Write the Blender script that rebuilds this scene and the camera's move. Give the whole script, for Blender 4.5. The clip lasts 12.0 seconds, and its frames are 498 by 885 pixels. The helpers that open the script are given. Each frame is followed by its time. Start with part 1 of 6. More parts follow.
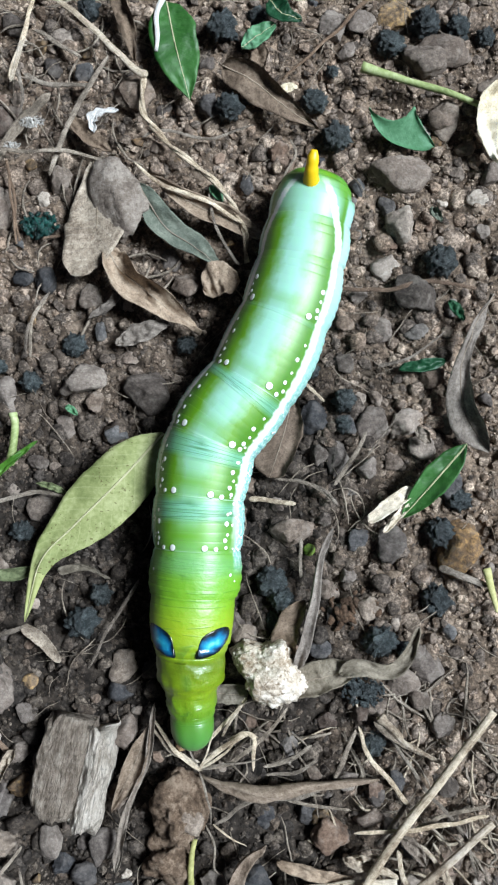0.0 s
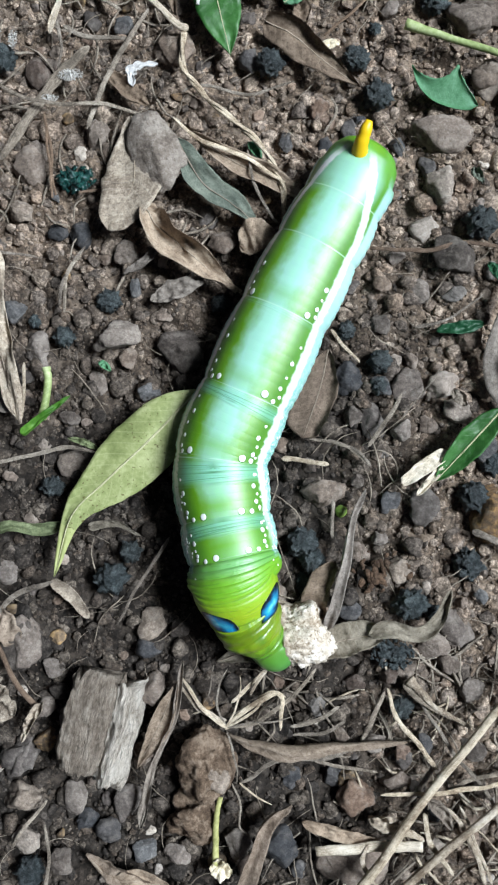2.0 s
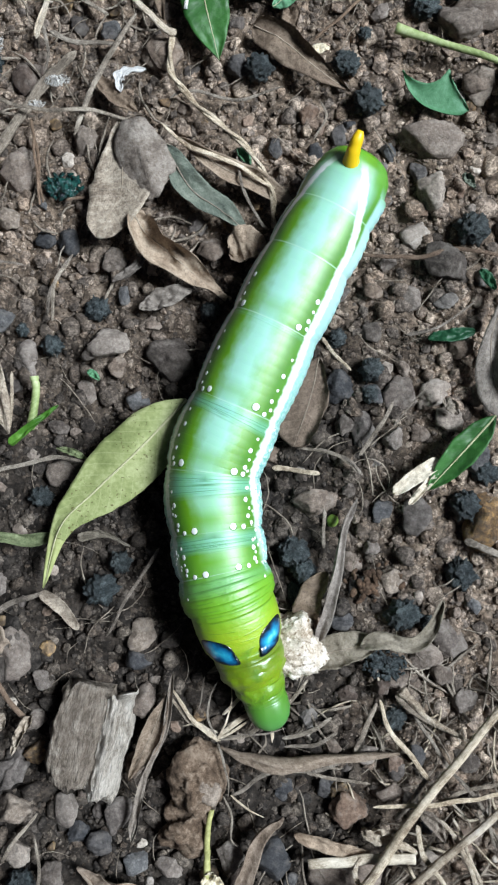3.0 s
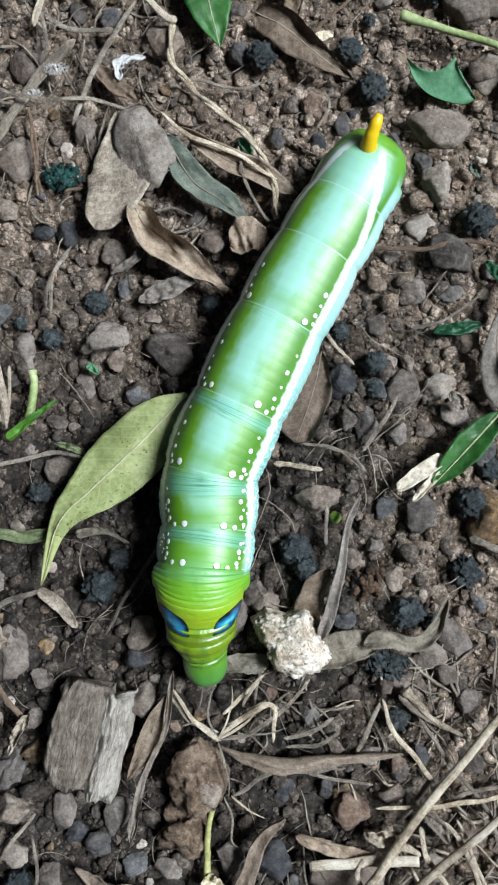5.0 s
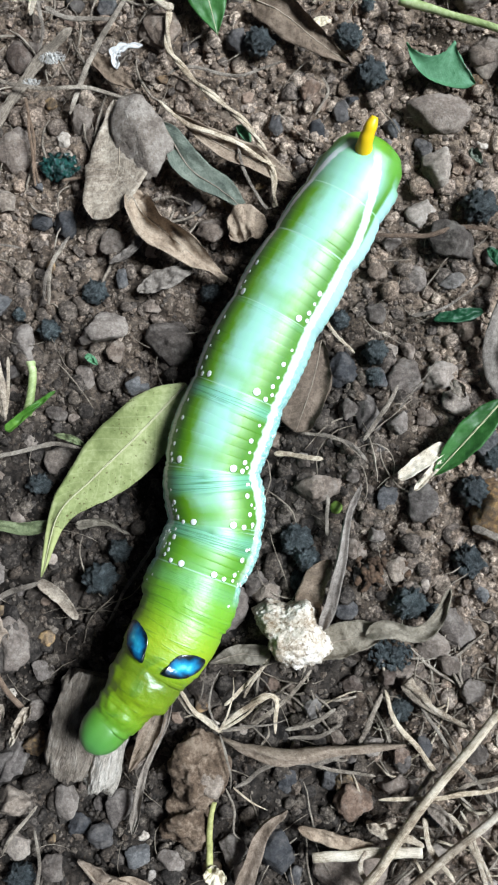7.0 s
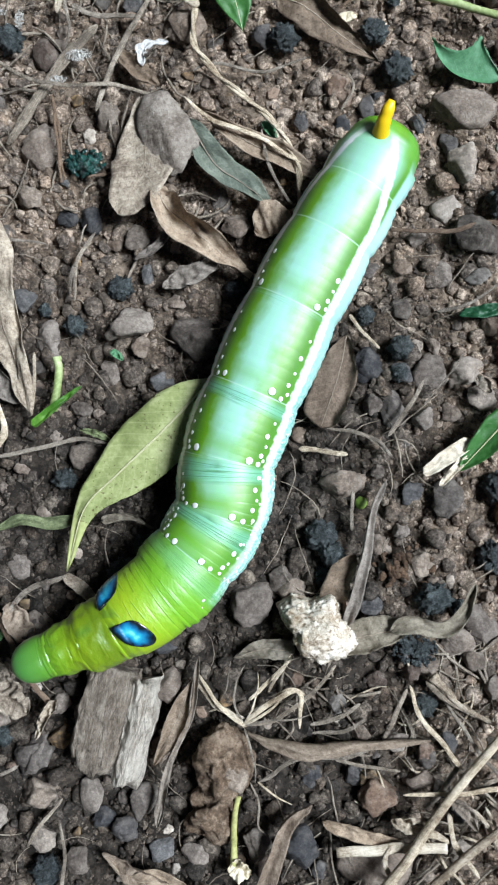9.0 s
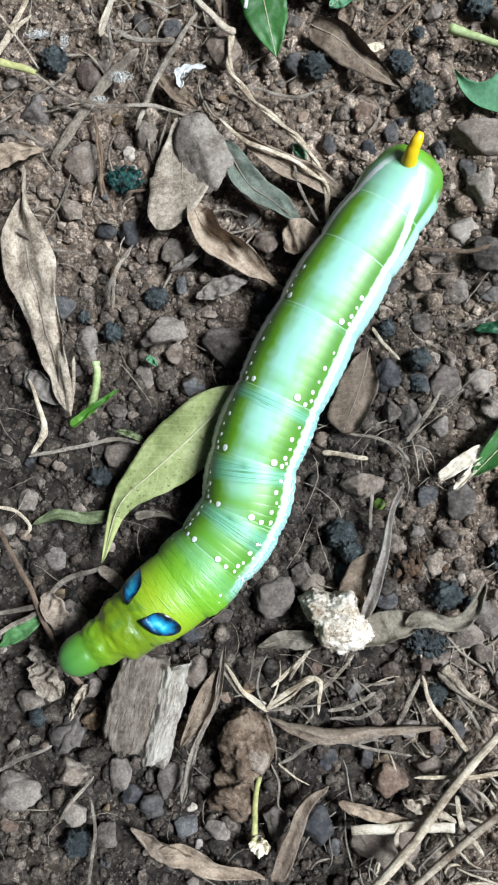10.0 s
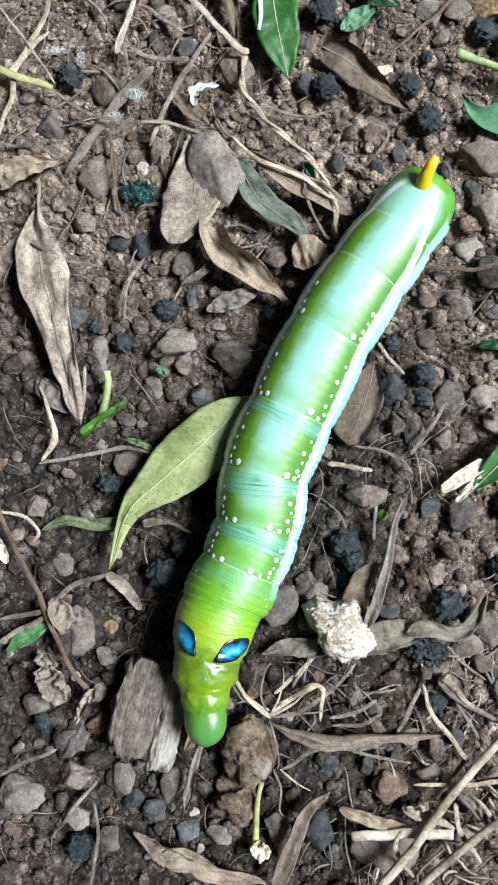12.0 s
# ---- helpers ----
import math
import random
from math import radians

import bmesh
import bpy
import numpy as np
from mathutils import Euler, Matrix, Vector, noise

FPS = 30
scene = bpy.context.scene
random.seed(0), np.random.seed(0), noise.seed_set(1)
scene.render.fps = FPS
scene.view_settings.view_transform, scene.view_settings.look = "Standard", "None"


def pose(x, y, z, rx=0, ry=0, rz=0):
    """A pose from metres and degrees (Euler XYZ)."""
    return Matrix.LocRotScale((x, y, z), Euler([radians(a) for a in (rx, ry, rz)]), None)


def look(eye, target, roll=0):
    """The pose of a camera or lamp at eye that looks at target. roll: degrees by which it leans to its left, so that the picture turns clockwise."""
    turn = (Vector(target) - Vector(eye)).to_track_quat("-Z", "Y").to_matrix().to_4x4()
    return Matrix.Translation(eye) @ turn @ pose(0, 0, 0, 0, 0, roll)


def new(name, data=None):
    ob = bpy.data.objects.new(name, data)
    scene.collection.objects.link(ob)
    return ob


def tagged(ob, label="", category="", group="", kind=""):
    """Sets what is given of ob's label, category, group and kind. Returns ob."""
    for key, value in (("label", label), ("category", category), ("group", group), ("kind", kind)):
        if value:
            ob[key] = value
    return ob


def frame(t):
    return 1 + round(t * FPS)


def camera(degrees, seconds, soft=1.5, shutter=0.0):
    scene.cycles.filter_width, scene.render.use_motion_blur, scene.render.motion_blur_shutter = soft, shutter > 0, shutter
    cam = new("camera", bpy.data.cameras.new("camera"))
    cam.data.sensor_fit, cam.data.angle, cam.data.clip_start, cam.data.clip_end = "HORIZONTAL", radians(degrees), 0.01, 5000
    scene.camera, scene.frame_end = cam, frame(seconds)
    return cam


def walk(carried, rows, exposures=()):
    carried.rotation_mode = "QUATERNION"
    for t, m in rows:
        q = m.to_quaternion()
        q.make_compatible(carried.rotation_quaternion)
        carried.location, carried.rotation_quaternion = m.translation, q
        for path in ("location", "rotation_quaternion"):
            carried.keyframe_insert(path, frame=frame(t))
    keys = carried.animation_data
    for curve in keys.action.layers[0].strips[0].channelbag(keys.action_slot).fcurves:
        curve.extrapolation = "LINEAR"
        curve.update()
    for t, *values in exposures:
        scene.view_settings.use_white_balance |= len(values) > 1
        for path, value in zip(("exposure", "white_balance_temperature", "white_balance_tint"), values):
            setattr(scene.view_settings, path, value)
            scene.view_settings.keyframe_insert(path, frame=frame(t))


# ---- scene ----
MM = 0.001

# ---- camera and its walk: a phone held about 12 cm above the soil, looking down ----
cam = camera(33.0, 12.0, soft=2.2)
PATH = [
    (0, 0.00001, -0.00000, 0.11600, 3.22, 3.69, 0.09),
    (0.5, -0.00060, -0.00492, 0.11666, 2.97, 3.89, 0.15),
    (1, -0.00137, -0.00606, 0.11686, 2.89, 3.99, 0.54),
    (1.5, -0.00300, -0.00453, 0.11591, 2.82, 4.20, 1.24),
    (2, -0.00339, -0.00419, 0.11528, 2.62, 4.20, 1.39),
    (2.5, -0.00167, -0.00383, 0.11382, 2.62, 4.27, 1.34),
    (3, -0.00247, -0.00255, 0.11419, 2.44, 4.07, 1.15),
    (3.2, -0.00334, -0.00203, 0.11407, 2.38, 3.95, 1.20),
    (5, -0.00229, -0.00247, 0.11227, 2.13, 4.32, 1.22),
    (5.5, -0.00256, -0.00209, 0.11390, 1.91, 4.12, 1.19),
    (6, -0.00234, -0.00345, 0.11480, 1.95, 4.01, 1.19),
    (6.5, -0.00164, -0.00287, 0.11335, 1.77, 4.41, 1.08),
    (8.3, -0.00089, -0.00490, 0.10882, 2.16, 5.60, 0.49),
    (8.5, -0.00220, -0.00368, 0.10924, 1.94, 5.56, 0.53),
    (9, -0.00269, -0.00380, 0.11178, 1.80, 5.82, 1.01),
    (9.5, -0.00388, -0.00459, 0.11699, 1.67, 5.58, 1.24),
    (10, -0.00654, -0.00325, 0.11944, 1.67, 5.36, 2.07),
    (10.5, -0.00802, -0.00393, 0.12020, 1.89, 5.07, 2.69),
    (11, -0.00728, -0.00431, 0.12128, 1.92, 5.26, 2.70),
    (11.5, -0.00764, -0.00332, 0.12091, 2.13, 5.18, 2.74),
    (12, -0.00858, -0.00347, 0.12199, 2.48, 4.73, 2.93),
]
# the phone brightens its picture a little towards the end: seconds, stops
EXPOSURES = ((0.0, 0.12), (1.5, 0.14), (3.0, 0.06), (5.0, 0.02), (6.5, 0.20), (9.0, 0.20), (10.5, 0.28), (12.0, 0.30))
walk(cam, [(t, pose(x, y, z, rx, ry, rz)) for t, x, y, z, rx, ry, rz in PATH], EXPOSURES)

# ---- daylight: bright overcast sky, soft sun high on the right ----
SUN_ELEVATION, SUN_TURN = 50.0, 80.0
world = bpy.data.worlds.new("sky")
scene.world = world
world.use_nodes = True
sky = world.node_tree.nodes.new("ShaderNodeTexSky")
sky.sky_type = "NISHITA"
sky.sun_disc = False
sky.sun_elevation, sky.sun_rotation = radians(SUN_ELEVATION), radians(SUN_TURN)
sky.air_density, sky.dust_density = 1.0, 4.0
back = world.node_tree.nodes["Background"]
back.inputs["Strength"].default_value = 0.011
world.node_tree.links.new(sky.outputs["Color"], back.inputs["Color"])
sun_data = bpy.data.lights.new("sun", "SUN")
sun_data.energy, sun_data.angle, sun_data.color = 6.9, radians(20), (0.825, 0.93, 1.025)
sun = new("sun", sun_data)
sun_way = Vector((math.sin(radians(SUN_TURN)) * math.cos(radians(SUN_ELEVATION)), math.cos(radians(SUN_TURN)) * math.cos(radians(SUN_ELEVATION)), math.sin(radians(SUN_ELEVATION))))
sun.matrix_world = look(sun_way * 2, (0, 0, 0))


# ---- materials ----
class Nodes:
    """A small builder of node materials."""

    def __init__(self, name, rough=0.8, spec=0.3):
        self.m = bpy.data.materials.new(name)
        self.m.use_nodes = True
        self.t = self.m.node_tree
        self.bsdf = self.t.nodes["Principled BSDF"]
        self.bsdf.inputs["Roughness"].default_value = rough
        self.bsdf.inputs["Specular IOR Level"].default_value = spec
        self.geo = self.t.nodes.new("ShaderNodeTexCoord")

    def add(self, kind, **inputs):
        n = self.t.nodes.new(kind)
        for k, v in inputs.items():
            n.inputs[k.replace("_", " ")].default_value = v
        return n

    def link(self, a, b):
        self.t.links.new(a, b)

    def noise(self, scale, detail=4.0, rough=0.6, stretch=None):
        n = self.add("ShaderNodeTexNoise", Scale=scale, Detail=detail, Roughness=rough)
        if stretch:
            mp = self.t.nodes.new("ShaderNodeMapping")
            mp.inputs["Scale"].default_value = stretch
            self.link(self.geo.outputs["Object"], mp.inputs["Vector"])
            self.link(mp.outputs["Vector"], n.inputs["Vector"])
        else:
            self.link(self.geo.outputs["Object"], n.inputs["Vector"])
        return n.outputs["Fac"]

    def ramp(self, fac, *stops, smooth=False):
        r = self.t.nodes.new("ShaderNodeValToRGB")
        r.color_ramp.interpolation = "EASE" if smooth else "LINEAR"
        el = r.color_ramp.elements
        while len(el) < len(stops):
            el.new(0.5)
        for e, (p, c) in zip(el, stops):
            e.position, e.color = p, (*c, 1)
        self.link(fac, r.inputs["Fac"])
        return r.outputs["Color"]

    def mix(self, fac, a, b, mode="MIX"):
        n = self.t.nodes.new("ShaderNodeMix")
        n.data_type, n.blend_type = "RGBA", mode
        for k, v in ((0, fac), (6, a), (7, b)):
            if hasattr(v, "links"):
                self.link(v, n.inputs[k])
            else:
                n.inputs[k].default_value = (*v, 1) if isinstance(v, tuple) else v
        return n.outputs[2]

    def math(self, op, a, b=0.0, clamp=False):
        n = self.t.nodes.new("ShaderNodeMath")
        n.operation, n.use_clamp = op, clamp
        for k, v in ((0, a), (1, b)):
            if hasattr(v, "links"):
                self.link(v, n.inputs[k])
            else:
                n.inputs[k].default_value = v
        return n.outputs[0]

    def span(self, v, lo, hi, soft):
        """1 between lo and hi, with soft shoulders."""
        up = self.math("MULTIPLY_ADD", v, 1 / soft, True)
        up.node.inputs[2].default_value = -lo / soft
        down = self.math("MULTIPLY_ADD", v, -1 / soft, True)
        down.node.inputs[2].default_value = hi / soft
        return self.math("MULTIPLY", up, down, True)

    def attr(self, name):
        n = self.t.nodes.new("ShaderNodeAttribute")
        n.attribute_name = name
        return n.outputs["Fac"]

    def rnd(self):
        return self.t.nodes.new("ShaderNodeObjectInfo").outputs["Random"]

    def island(self):
        return self.t.nodes.new("ShaderNodeNewGeometry").outputs["Random Per Island"]

    def bump(self, height, strength, dist):
        b = self.add("ShaderNodeBump", Strength=strength, Distance=dist)
        self.link(height, b.inputs["Height"])
        self.link(b.outputs["Normal"], self.bsdf.inputs["Normal"])

    def done(self, colour, rough=None):
        if hasattr(colour, "links"):
            self.link(colour, self.bsdf.inputs["Base Color"])
        else:
            self.bsdf.inputs["Base Color"].default_value = (*colour, 1)
        if rough is not None:
            self.link(rough, self.bsdf.inputs["Roughness"])
        return self.m


def earthy(name, dark, mid, light, scale=420.0, vary="object", rough=0.85, spec=0.25, bump=0.8, spread=1.0, dusty=(0.30, 0.265, 0.23), unshaded_tint=None, pitted=0.55):
    """Mineral: mottled at two scales, with dust and fine relief."""
    n = Nodes(name, rough, spec)
    fine, broad = n.noise(scale * 5, 8, 0.78), n.noise(scale, 3, 0.5)
    colour = n.ramp(n.math("ADD", n.math("MULTIPLY", fine, 0.68), n.math("MULTIPLY", broad, 0.32)), (0.38, dark), (0.5, mid), (0.60, light))
    pits = n.math("MULTIPLY", n.math("SUBTRACT", 0.40 if pitted < 0.6 else 0.46, n.noise(scale * 9, 2, 0.5), True), 6.0, True)
    colour = n.mix(n.math("MULTIPLY", pits, pitted), colour, tuple((0.45 if pitted < 0.6 else 0.9) * v for v in dark))
    who = n.rnd() if vary == "object" else n.island()
    tint = n.ramp(who, (0.0, (0.40, 0.40, 0.41)), (0.2, (0.65, 0.64, 0.65)), (0.45, (1.08, 0.97, 0.88)), (0.7, (1.0, 0.98, 0.97)), (0.88, (1.3, 1.26, 1.2)), (1.0, (1.65, 1.6, 1.52)))
    colour = n.mix(spread, colour, tint, "MULTIPLY")
    colour = n.mix(n.math("MULTIPLY", n.math("SUBTRACT", n.noise(scale * 1.7, 5, 0.7), 0.5, True), 2.2, True), colour, dusty)
    if unshaded_tint:
        # soil colour varies by place: paler and warmer upwards, rightwards and far out
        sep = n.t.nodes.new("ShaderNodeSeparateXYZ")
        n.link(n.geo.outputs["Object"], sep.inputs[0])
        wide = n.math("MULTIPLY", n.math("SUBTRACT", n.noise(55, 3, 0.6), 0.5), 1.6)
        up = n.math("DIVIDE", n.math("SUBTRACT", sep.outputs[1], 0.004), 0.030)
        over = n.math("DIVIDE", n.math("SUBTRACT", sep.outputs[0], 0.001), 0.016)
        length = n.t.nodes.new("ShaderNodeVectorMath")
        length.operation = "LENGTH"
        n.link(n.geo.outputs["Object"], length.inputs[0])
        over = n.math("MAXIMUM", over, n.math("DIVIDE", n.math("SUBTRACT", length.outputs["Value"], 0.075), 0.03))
        # shade around the leaf and body is painted in as a darker tint
        colour = n.mix(n.math("ADD", n.math("MAXIMUM", up, over), wide, True), n.mix(1.0, colour, (0.60, 0.59, 0.58), "MULTIPLY"), n.mix(1.0, colour, unshaded_tint, "MULTIPLY"))
    n.bump(n.math("SUBTRACT", n.math("ADD", fine, n.noise(scale * 11, 4, 0.7)), n.math("MULTIPLY", pits, 0.4)), bump * 0.7, 0.0004)
    return n.done(colour)


MAT = {}
MAT["soil"] = earthy("soil", (0.008, 0.0062, 0.005), (0.034, 0.0265, 0.021), (0.10, 0.08, 0.064), 260, bump=1.0, dusty=(0.16, 0.135, 0.115), unshaded_tint=(3.35, 3.15, 2.9))
MAT["crumb"] = earthy("soil_crumbs", (0.018, 0.014, 0.012), (0.085, 0.07, 0.058), (0.29, 0.247, 0.21), 500, vary="island", dusty=(0.24, 0.205, 0.18), unshaded_tint=(1.85, 1.76, 1.68))
MAT["grey"] = earthy("grey_stone", (0.10, 0.085, 0.075), (0.19, 0.16, 0.14), (0.30, 0.265, 0.235))
MAT["brown"] = earthy("brown_stone", (0.08, 0.063, 0.053), (0.16, 0.13, 0.108), (0.27, 0.225, 0.19))
MAT["red"] = earthy("reddish_stone", (0.09, 0.064, 0.05), (0.17, 0.123, 0.097), (0.27, 0.205, 0.165))
MAT["dark"] = earthy("slate_stone", (0.038, 0.038, 0.040), (0.08, 0.08, 0.084), (0.145, 0.142, 0.142), rough=0.6, dusty=(0.16, 0.14, 0.125))
MAT["rust"] = earthy("rust_soil", (0.03, 0.018, 0.012), (0.085, 0.055, 0.037), (0.16, 0.105, 0.07), 500, dusty=(0.12, 0.09, 0.065))
MAT["light"] = earthy("pale_stone", (0.22, 0.19, 0.165), (0.34, 0.30, 0.265), (0.48, 0.44, 0.40))
MAT["ochre"] = earthy("ochre_stone", (0.05, 0.042, 0.036), (0.17, 0.118, 0.072), (0.40, 0.26, 0.11), 300)
MAT["chunk"] = earthy("white_chunk", (0.22, 0.145, 0.08), (0.62, 0.525, 0.42), (0.95, 0.88, 0.79), 230, bump=1.0, spread=0.0, dusty=(0.80, 0.71, 0.60), pitted=0.9)
MAT["mould"] = earthy("white_mould", (0.16, 0.15, 0.135), (0.40, 0.385, 0.36), (0.72, 0.71, 0.68), 700, vary="island", spread=0.5, dusty=(0.45, 0.43, 0.40))
MAT["clod"] = earthy("brown_clod", (0.04, 0.025, 0.016), (0.135, 0.09, 0.06), (0.28, 0.21, 0.155), 260, spread=0.0, bump=1.0, dusty=(0.17, 0.125, 0.09), pitted=0.4)
MAT["lump"] = earthy("brown_lump", (0.105, 0.082, 0.067), (0.20, 0.163, 0.135), (0.33, 0.285, 0.245), 300, spread=0.0)
# dusty here also stands for small glints, painted in as pale flecks
MAT["frass"] = earthy("dry_droppings", (0.003, 0.005, 0.006), (0.018, 0.026, 0.028), (0.095, 0.115, 0.118), 900, rough=0.5, spec=0.5, spread=0.6, bump=1.0, dusty=(0.15, 0.165, 0.17))
MAT["rot"] = earthy("dark_green_rot", (0.002, 0.008, 0.008), (0.005, 0.028, 0.026), (0.012, 0.085, 0.07), 500, rough=0.18, spec=0.6, spread=0.3, dusty=(0.008, 0.05, 0.045))


def dry(name, dark, mid, light, rough=0.75, veins=True):
    """Withered leaf or straw: fibres along it, blotches, side veins."""
    n = Nodes(name, rough, 0.3)
    blot = n.noise(230, 8, 0.72)
    fine = n.noise(2200, 6, 0.75)
    along, across = n.attr("along"), n.attr("across")
    w = n.t.nodes.new("ShaderNodeCombineXYZ")
    n.link(n.math("MULTIPLY", along, 3.0), w.inputs[0])
    n.link(n.math("MULTIPLY", across, 14.0), w.inputs[1])
    fib = n.add("ShaderNodeTexNoise", Scale=3.0, Detail=4.0, Roughness=0.6)
    n.link(w.outputs[0], fib.inputs["Vector"])
    shares = (0.50, 0.34, 0.16) if veins else (0.45, 0.2, 0.35)
    f = n.math("ADD", n.math("MULTIPLY", blot, shares[0]), n.math("ADD", n.math("MULTIPLY", fine, shares[1]), n.math("MULTIPLY", fib.outputs["Fac"], shares[2])))
    dim = tuple(v * 0.55 for v in dark)
    colour = n.ramp(f, (0.36, dim), (0.44, dark), (0.52, mid), (0.62, light))
    tint = n.ramp(n.rnd(), (0.0, (0.8, 0.78, 0.78)), (0.5, (1.0, 0.98, 0.95)), (1.0, (1.2, 1.15, 1.08)))
    colour = n.mix(1.0, colour, tint, "MULTIPLY")
    h = n.math("ADD", n.math("MULTIPLY", fib.outputs["Fac"], 0.3 if veins else 1.0), n.math("ADD", n.math("MULTIPLY", fine, 0.5), n.math("MULTIPLY", blot, 0.8 if veins else 0.0)))
    if veins:
        v = n.math("ABSOLUTE", n.math("SUBTRACT", n.math("FRACT", n.math("SUBTRACT", n.math("MULTIPLY", along, 13.0), n.math("MULTIPLY", n.math("ABSOLUTE", across), 1.6))), 0.5))
        v = n.math("LESS_THAN", v, 0.07)
        colour = n.mix(n.math("MULTIPLY", v, 0.16), colour, light)
        speck = n.math("GREATER_THAN", n.noise(3000, 3, 0.6), 0.62)
        colour = n.mix(n.math("MULTIPLY", speck, 0.5), colour, dim)
        h = n.math("ADD", h, n.math("MULTIPLY", v, 0.35))
    n.bump(h, 0.6, 0.0003)
    return n.done(colour)


MAT["leaf_grey"] = dry("withered_grey_leaf", (0.13, 0.11, 0.095), (0.235, 0.205, 0.18), (0.37, 0.335, 0.30))
MAT["leaf_tan"] = dry("withered_tan_leaf", (0.17, 0.125, 0.09), (0.30, 0.235, 0.18), (0.46, 0.38, 0.30))
MAT["leaf_brown"] = dry("withered_brown_leaf", (0.085, 0.06, 0.042), (0.17, 0.124, 0.09), (0.28, 0.215, 0.162))
MAT["leaf_sage"] = dry("grey_green_leaf", (0.085, 0.105, 0.085), (0.15, 0.175, 0.14), (0.24, 0.265, 0.215))
MAT["leaf_olive"] = dry("withered_olive_leaf", (0.12, 0.102, 0.076), (0.20, 0.175, 0.138), (0.32, 0.285, 0.235))
MAT["leaf_bleached"] = dry("bleached_leaf", (0.14, 0.11, 0.086), (0.31, 0.262, 0.212), (0.54, 0.485, 0.41))
MAT["straw"] = dry("straw", (0.22, 0.165, 0.115), (0.56, 0.475, 0.365), (0.86, 0.79, 0.68), veins=False)
MAT["straw_grey"] = dry("weathered_straw", (0.085, 0.07, 0.056), (0.25, 0.212, 0.175), (0.54, 0.485, 0.415), veins=False)
MAT["twig"] = dry("brown_twig", (0.09, 0.06, 0.042), (0.19, 0.13, 0.092), (0.32, 0.24, 0.18), veins=False)
MAT["cream"] = dry("cream_petal", (0.55, 0.47, 0.33), (0.74, 0.68, 0.54), (0.86, 0.83, 0.74), rough=0.6)
MAT["straw_white"] = dry("bleached_straw", (0.36, 0.29, 0.21), (0.70, 0.62, 0.505), (0.90, 0.84, 0.74), veins=False)
MAT["leaf_dull"] = dry("dull_green_blade", (0.10, 0.125, 0.06), (0.18, 0.215, 0.11), (0.29, 0.325, 0.19))
MAT["white"] = dry("white_flake", (0.7, 0.7, 0.68), (0.82, 0.82, 0.8), (0.9, 0.9, 0.88), rough=0.6, veins=False)


def fresh(name, dark, mid, light, spots=0.0, rough=0.38, spec=0.45):
    n = Nodes(name, rough, spec)
    along, across = n.attr("along"), n.attr("across")
    colour = n.ramp(n.math("ADD", n.math("MULTIPLY", n.noise(220, 3, 0.5), 0.6), n.math("MULTIPLY", n.noise(1500, 4, 0.6), 0.4)), (0.36, dark), (0.5, mid), (0.64, light))
    v = n.math("ABSOLUTE", n.math("SUBTRACT", n.math("FRACT", n.math("SUBTRACT", n.math("MULTIPLY", along, 16.0), n.math("MULTIPLY", n.math("ABSOLUTE", across), 2.2))), 0.5))
    v = n.math("LESS_THAN", v, 0.05)
    colour = n.mix(n.math("MULTIPLY", v, 0.3), colour, light)
    if spots:
        s = n.math("GREATER_THAN", n.noise(2600, 2, 0.5), 0.66)
        s = n.math("MULTIPLY", s, n.math("GREATER_THAN", n.noise(150, 3, 0.6), 0.51))
        colour = n.mix(n.math("MULTIPLY", s, spots), colour, (0.085, 0.06, 0.02))
        colour = n.mix(n.math("MULTIPLY", n.math("GREATER_THAN", along, 0.8), 0.25), colour, (0.55, 0.56, 0.22))
    n.bump(n.math("ADD", n.noise(1800, 4, 0.6), n.math("MULTIPLY", v, 0.6)), 0.35, 0.0002)
    return n.done(colour)


MAT["leaf_pale"] = fresh("pale_green_leaf", (0.17, 0.205, 0.072), (0.265, 0.30, 0.12), (0.40, 0.425, 0.21), spots=0.75, rough=0.55, spec=0.3)
MAT["leaf_green"] = fresh("green_leaf", (0.014, 0.065, 0.012), (0.026, 0.10, 0.019), (0.05, 0.15, 0.04), rough=0.45, spec=0.35)
MAT["leaf_teal"] = fresh("blue_green_leaf", (0.05, 0.155, 0.07), (0.085, 0.22, 0.11), (0.14, 0.30, 0.18), rough=0.5, spec=0.3)
MAT["seed"] = fresh("green_seed", (0.09, 0.15, 0.02), (0.16, 0.26, 0.04), (0.26, 0.36, 0.09), rough=0.5)
MAT["leaf_mid"] = fresh("mid_green_blade", (0.035, 0.10, 0.03), (0.065, 0.165, 0.055), (0.12, 0.24, 0.10), rough=0.5, spec=0.3)
MAT["leaf_bright"] = fresh("bright_green_blade", (0.03, 0.10, 0.010), (0.055, 0.155, 0.018), (0.12, 0.26, 0.04), rough=0.45, spec=0.35)
MAT["leaf_deep"] = fresh("deep_green_leaf", (0.006, 0.036, 0.015), (0.012, 0.06, 0.026), (0.03, 0.105, 0.05), rough=0.42, spec=0.3)
MAT["stem_dry"] = fresh("yellowed_stem", (0.22, 0.22, 0.075), (0.40, 0.39, 0.155), (0.58, 0.55, 0.29), rough=0.6, spec=0.3)
MAT["stem_green"] = fresh("pale_green_stem", (0.17, 0.225, 0.075), (0.30, 0.37, 0.145), (0.50, 0.55, 0.31), rough=0.55)
MAT["rib"] = dry("leaf_rib", (0.40, 0.40, 0.25), (0.52, 0.52, 0.34), (0.62, 0.62, 0.45), veins=False)
MAT["rib_dry"] = dry("withered_rib", (0.26, 0.21, 0.16), (0.36, 0.30, 0.24), (0.46, 0.40, 0.33), veins=False)


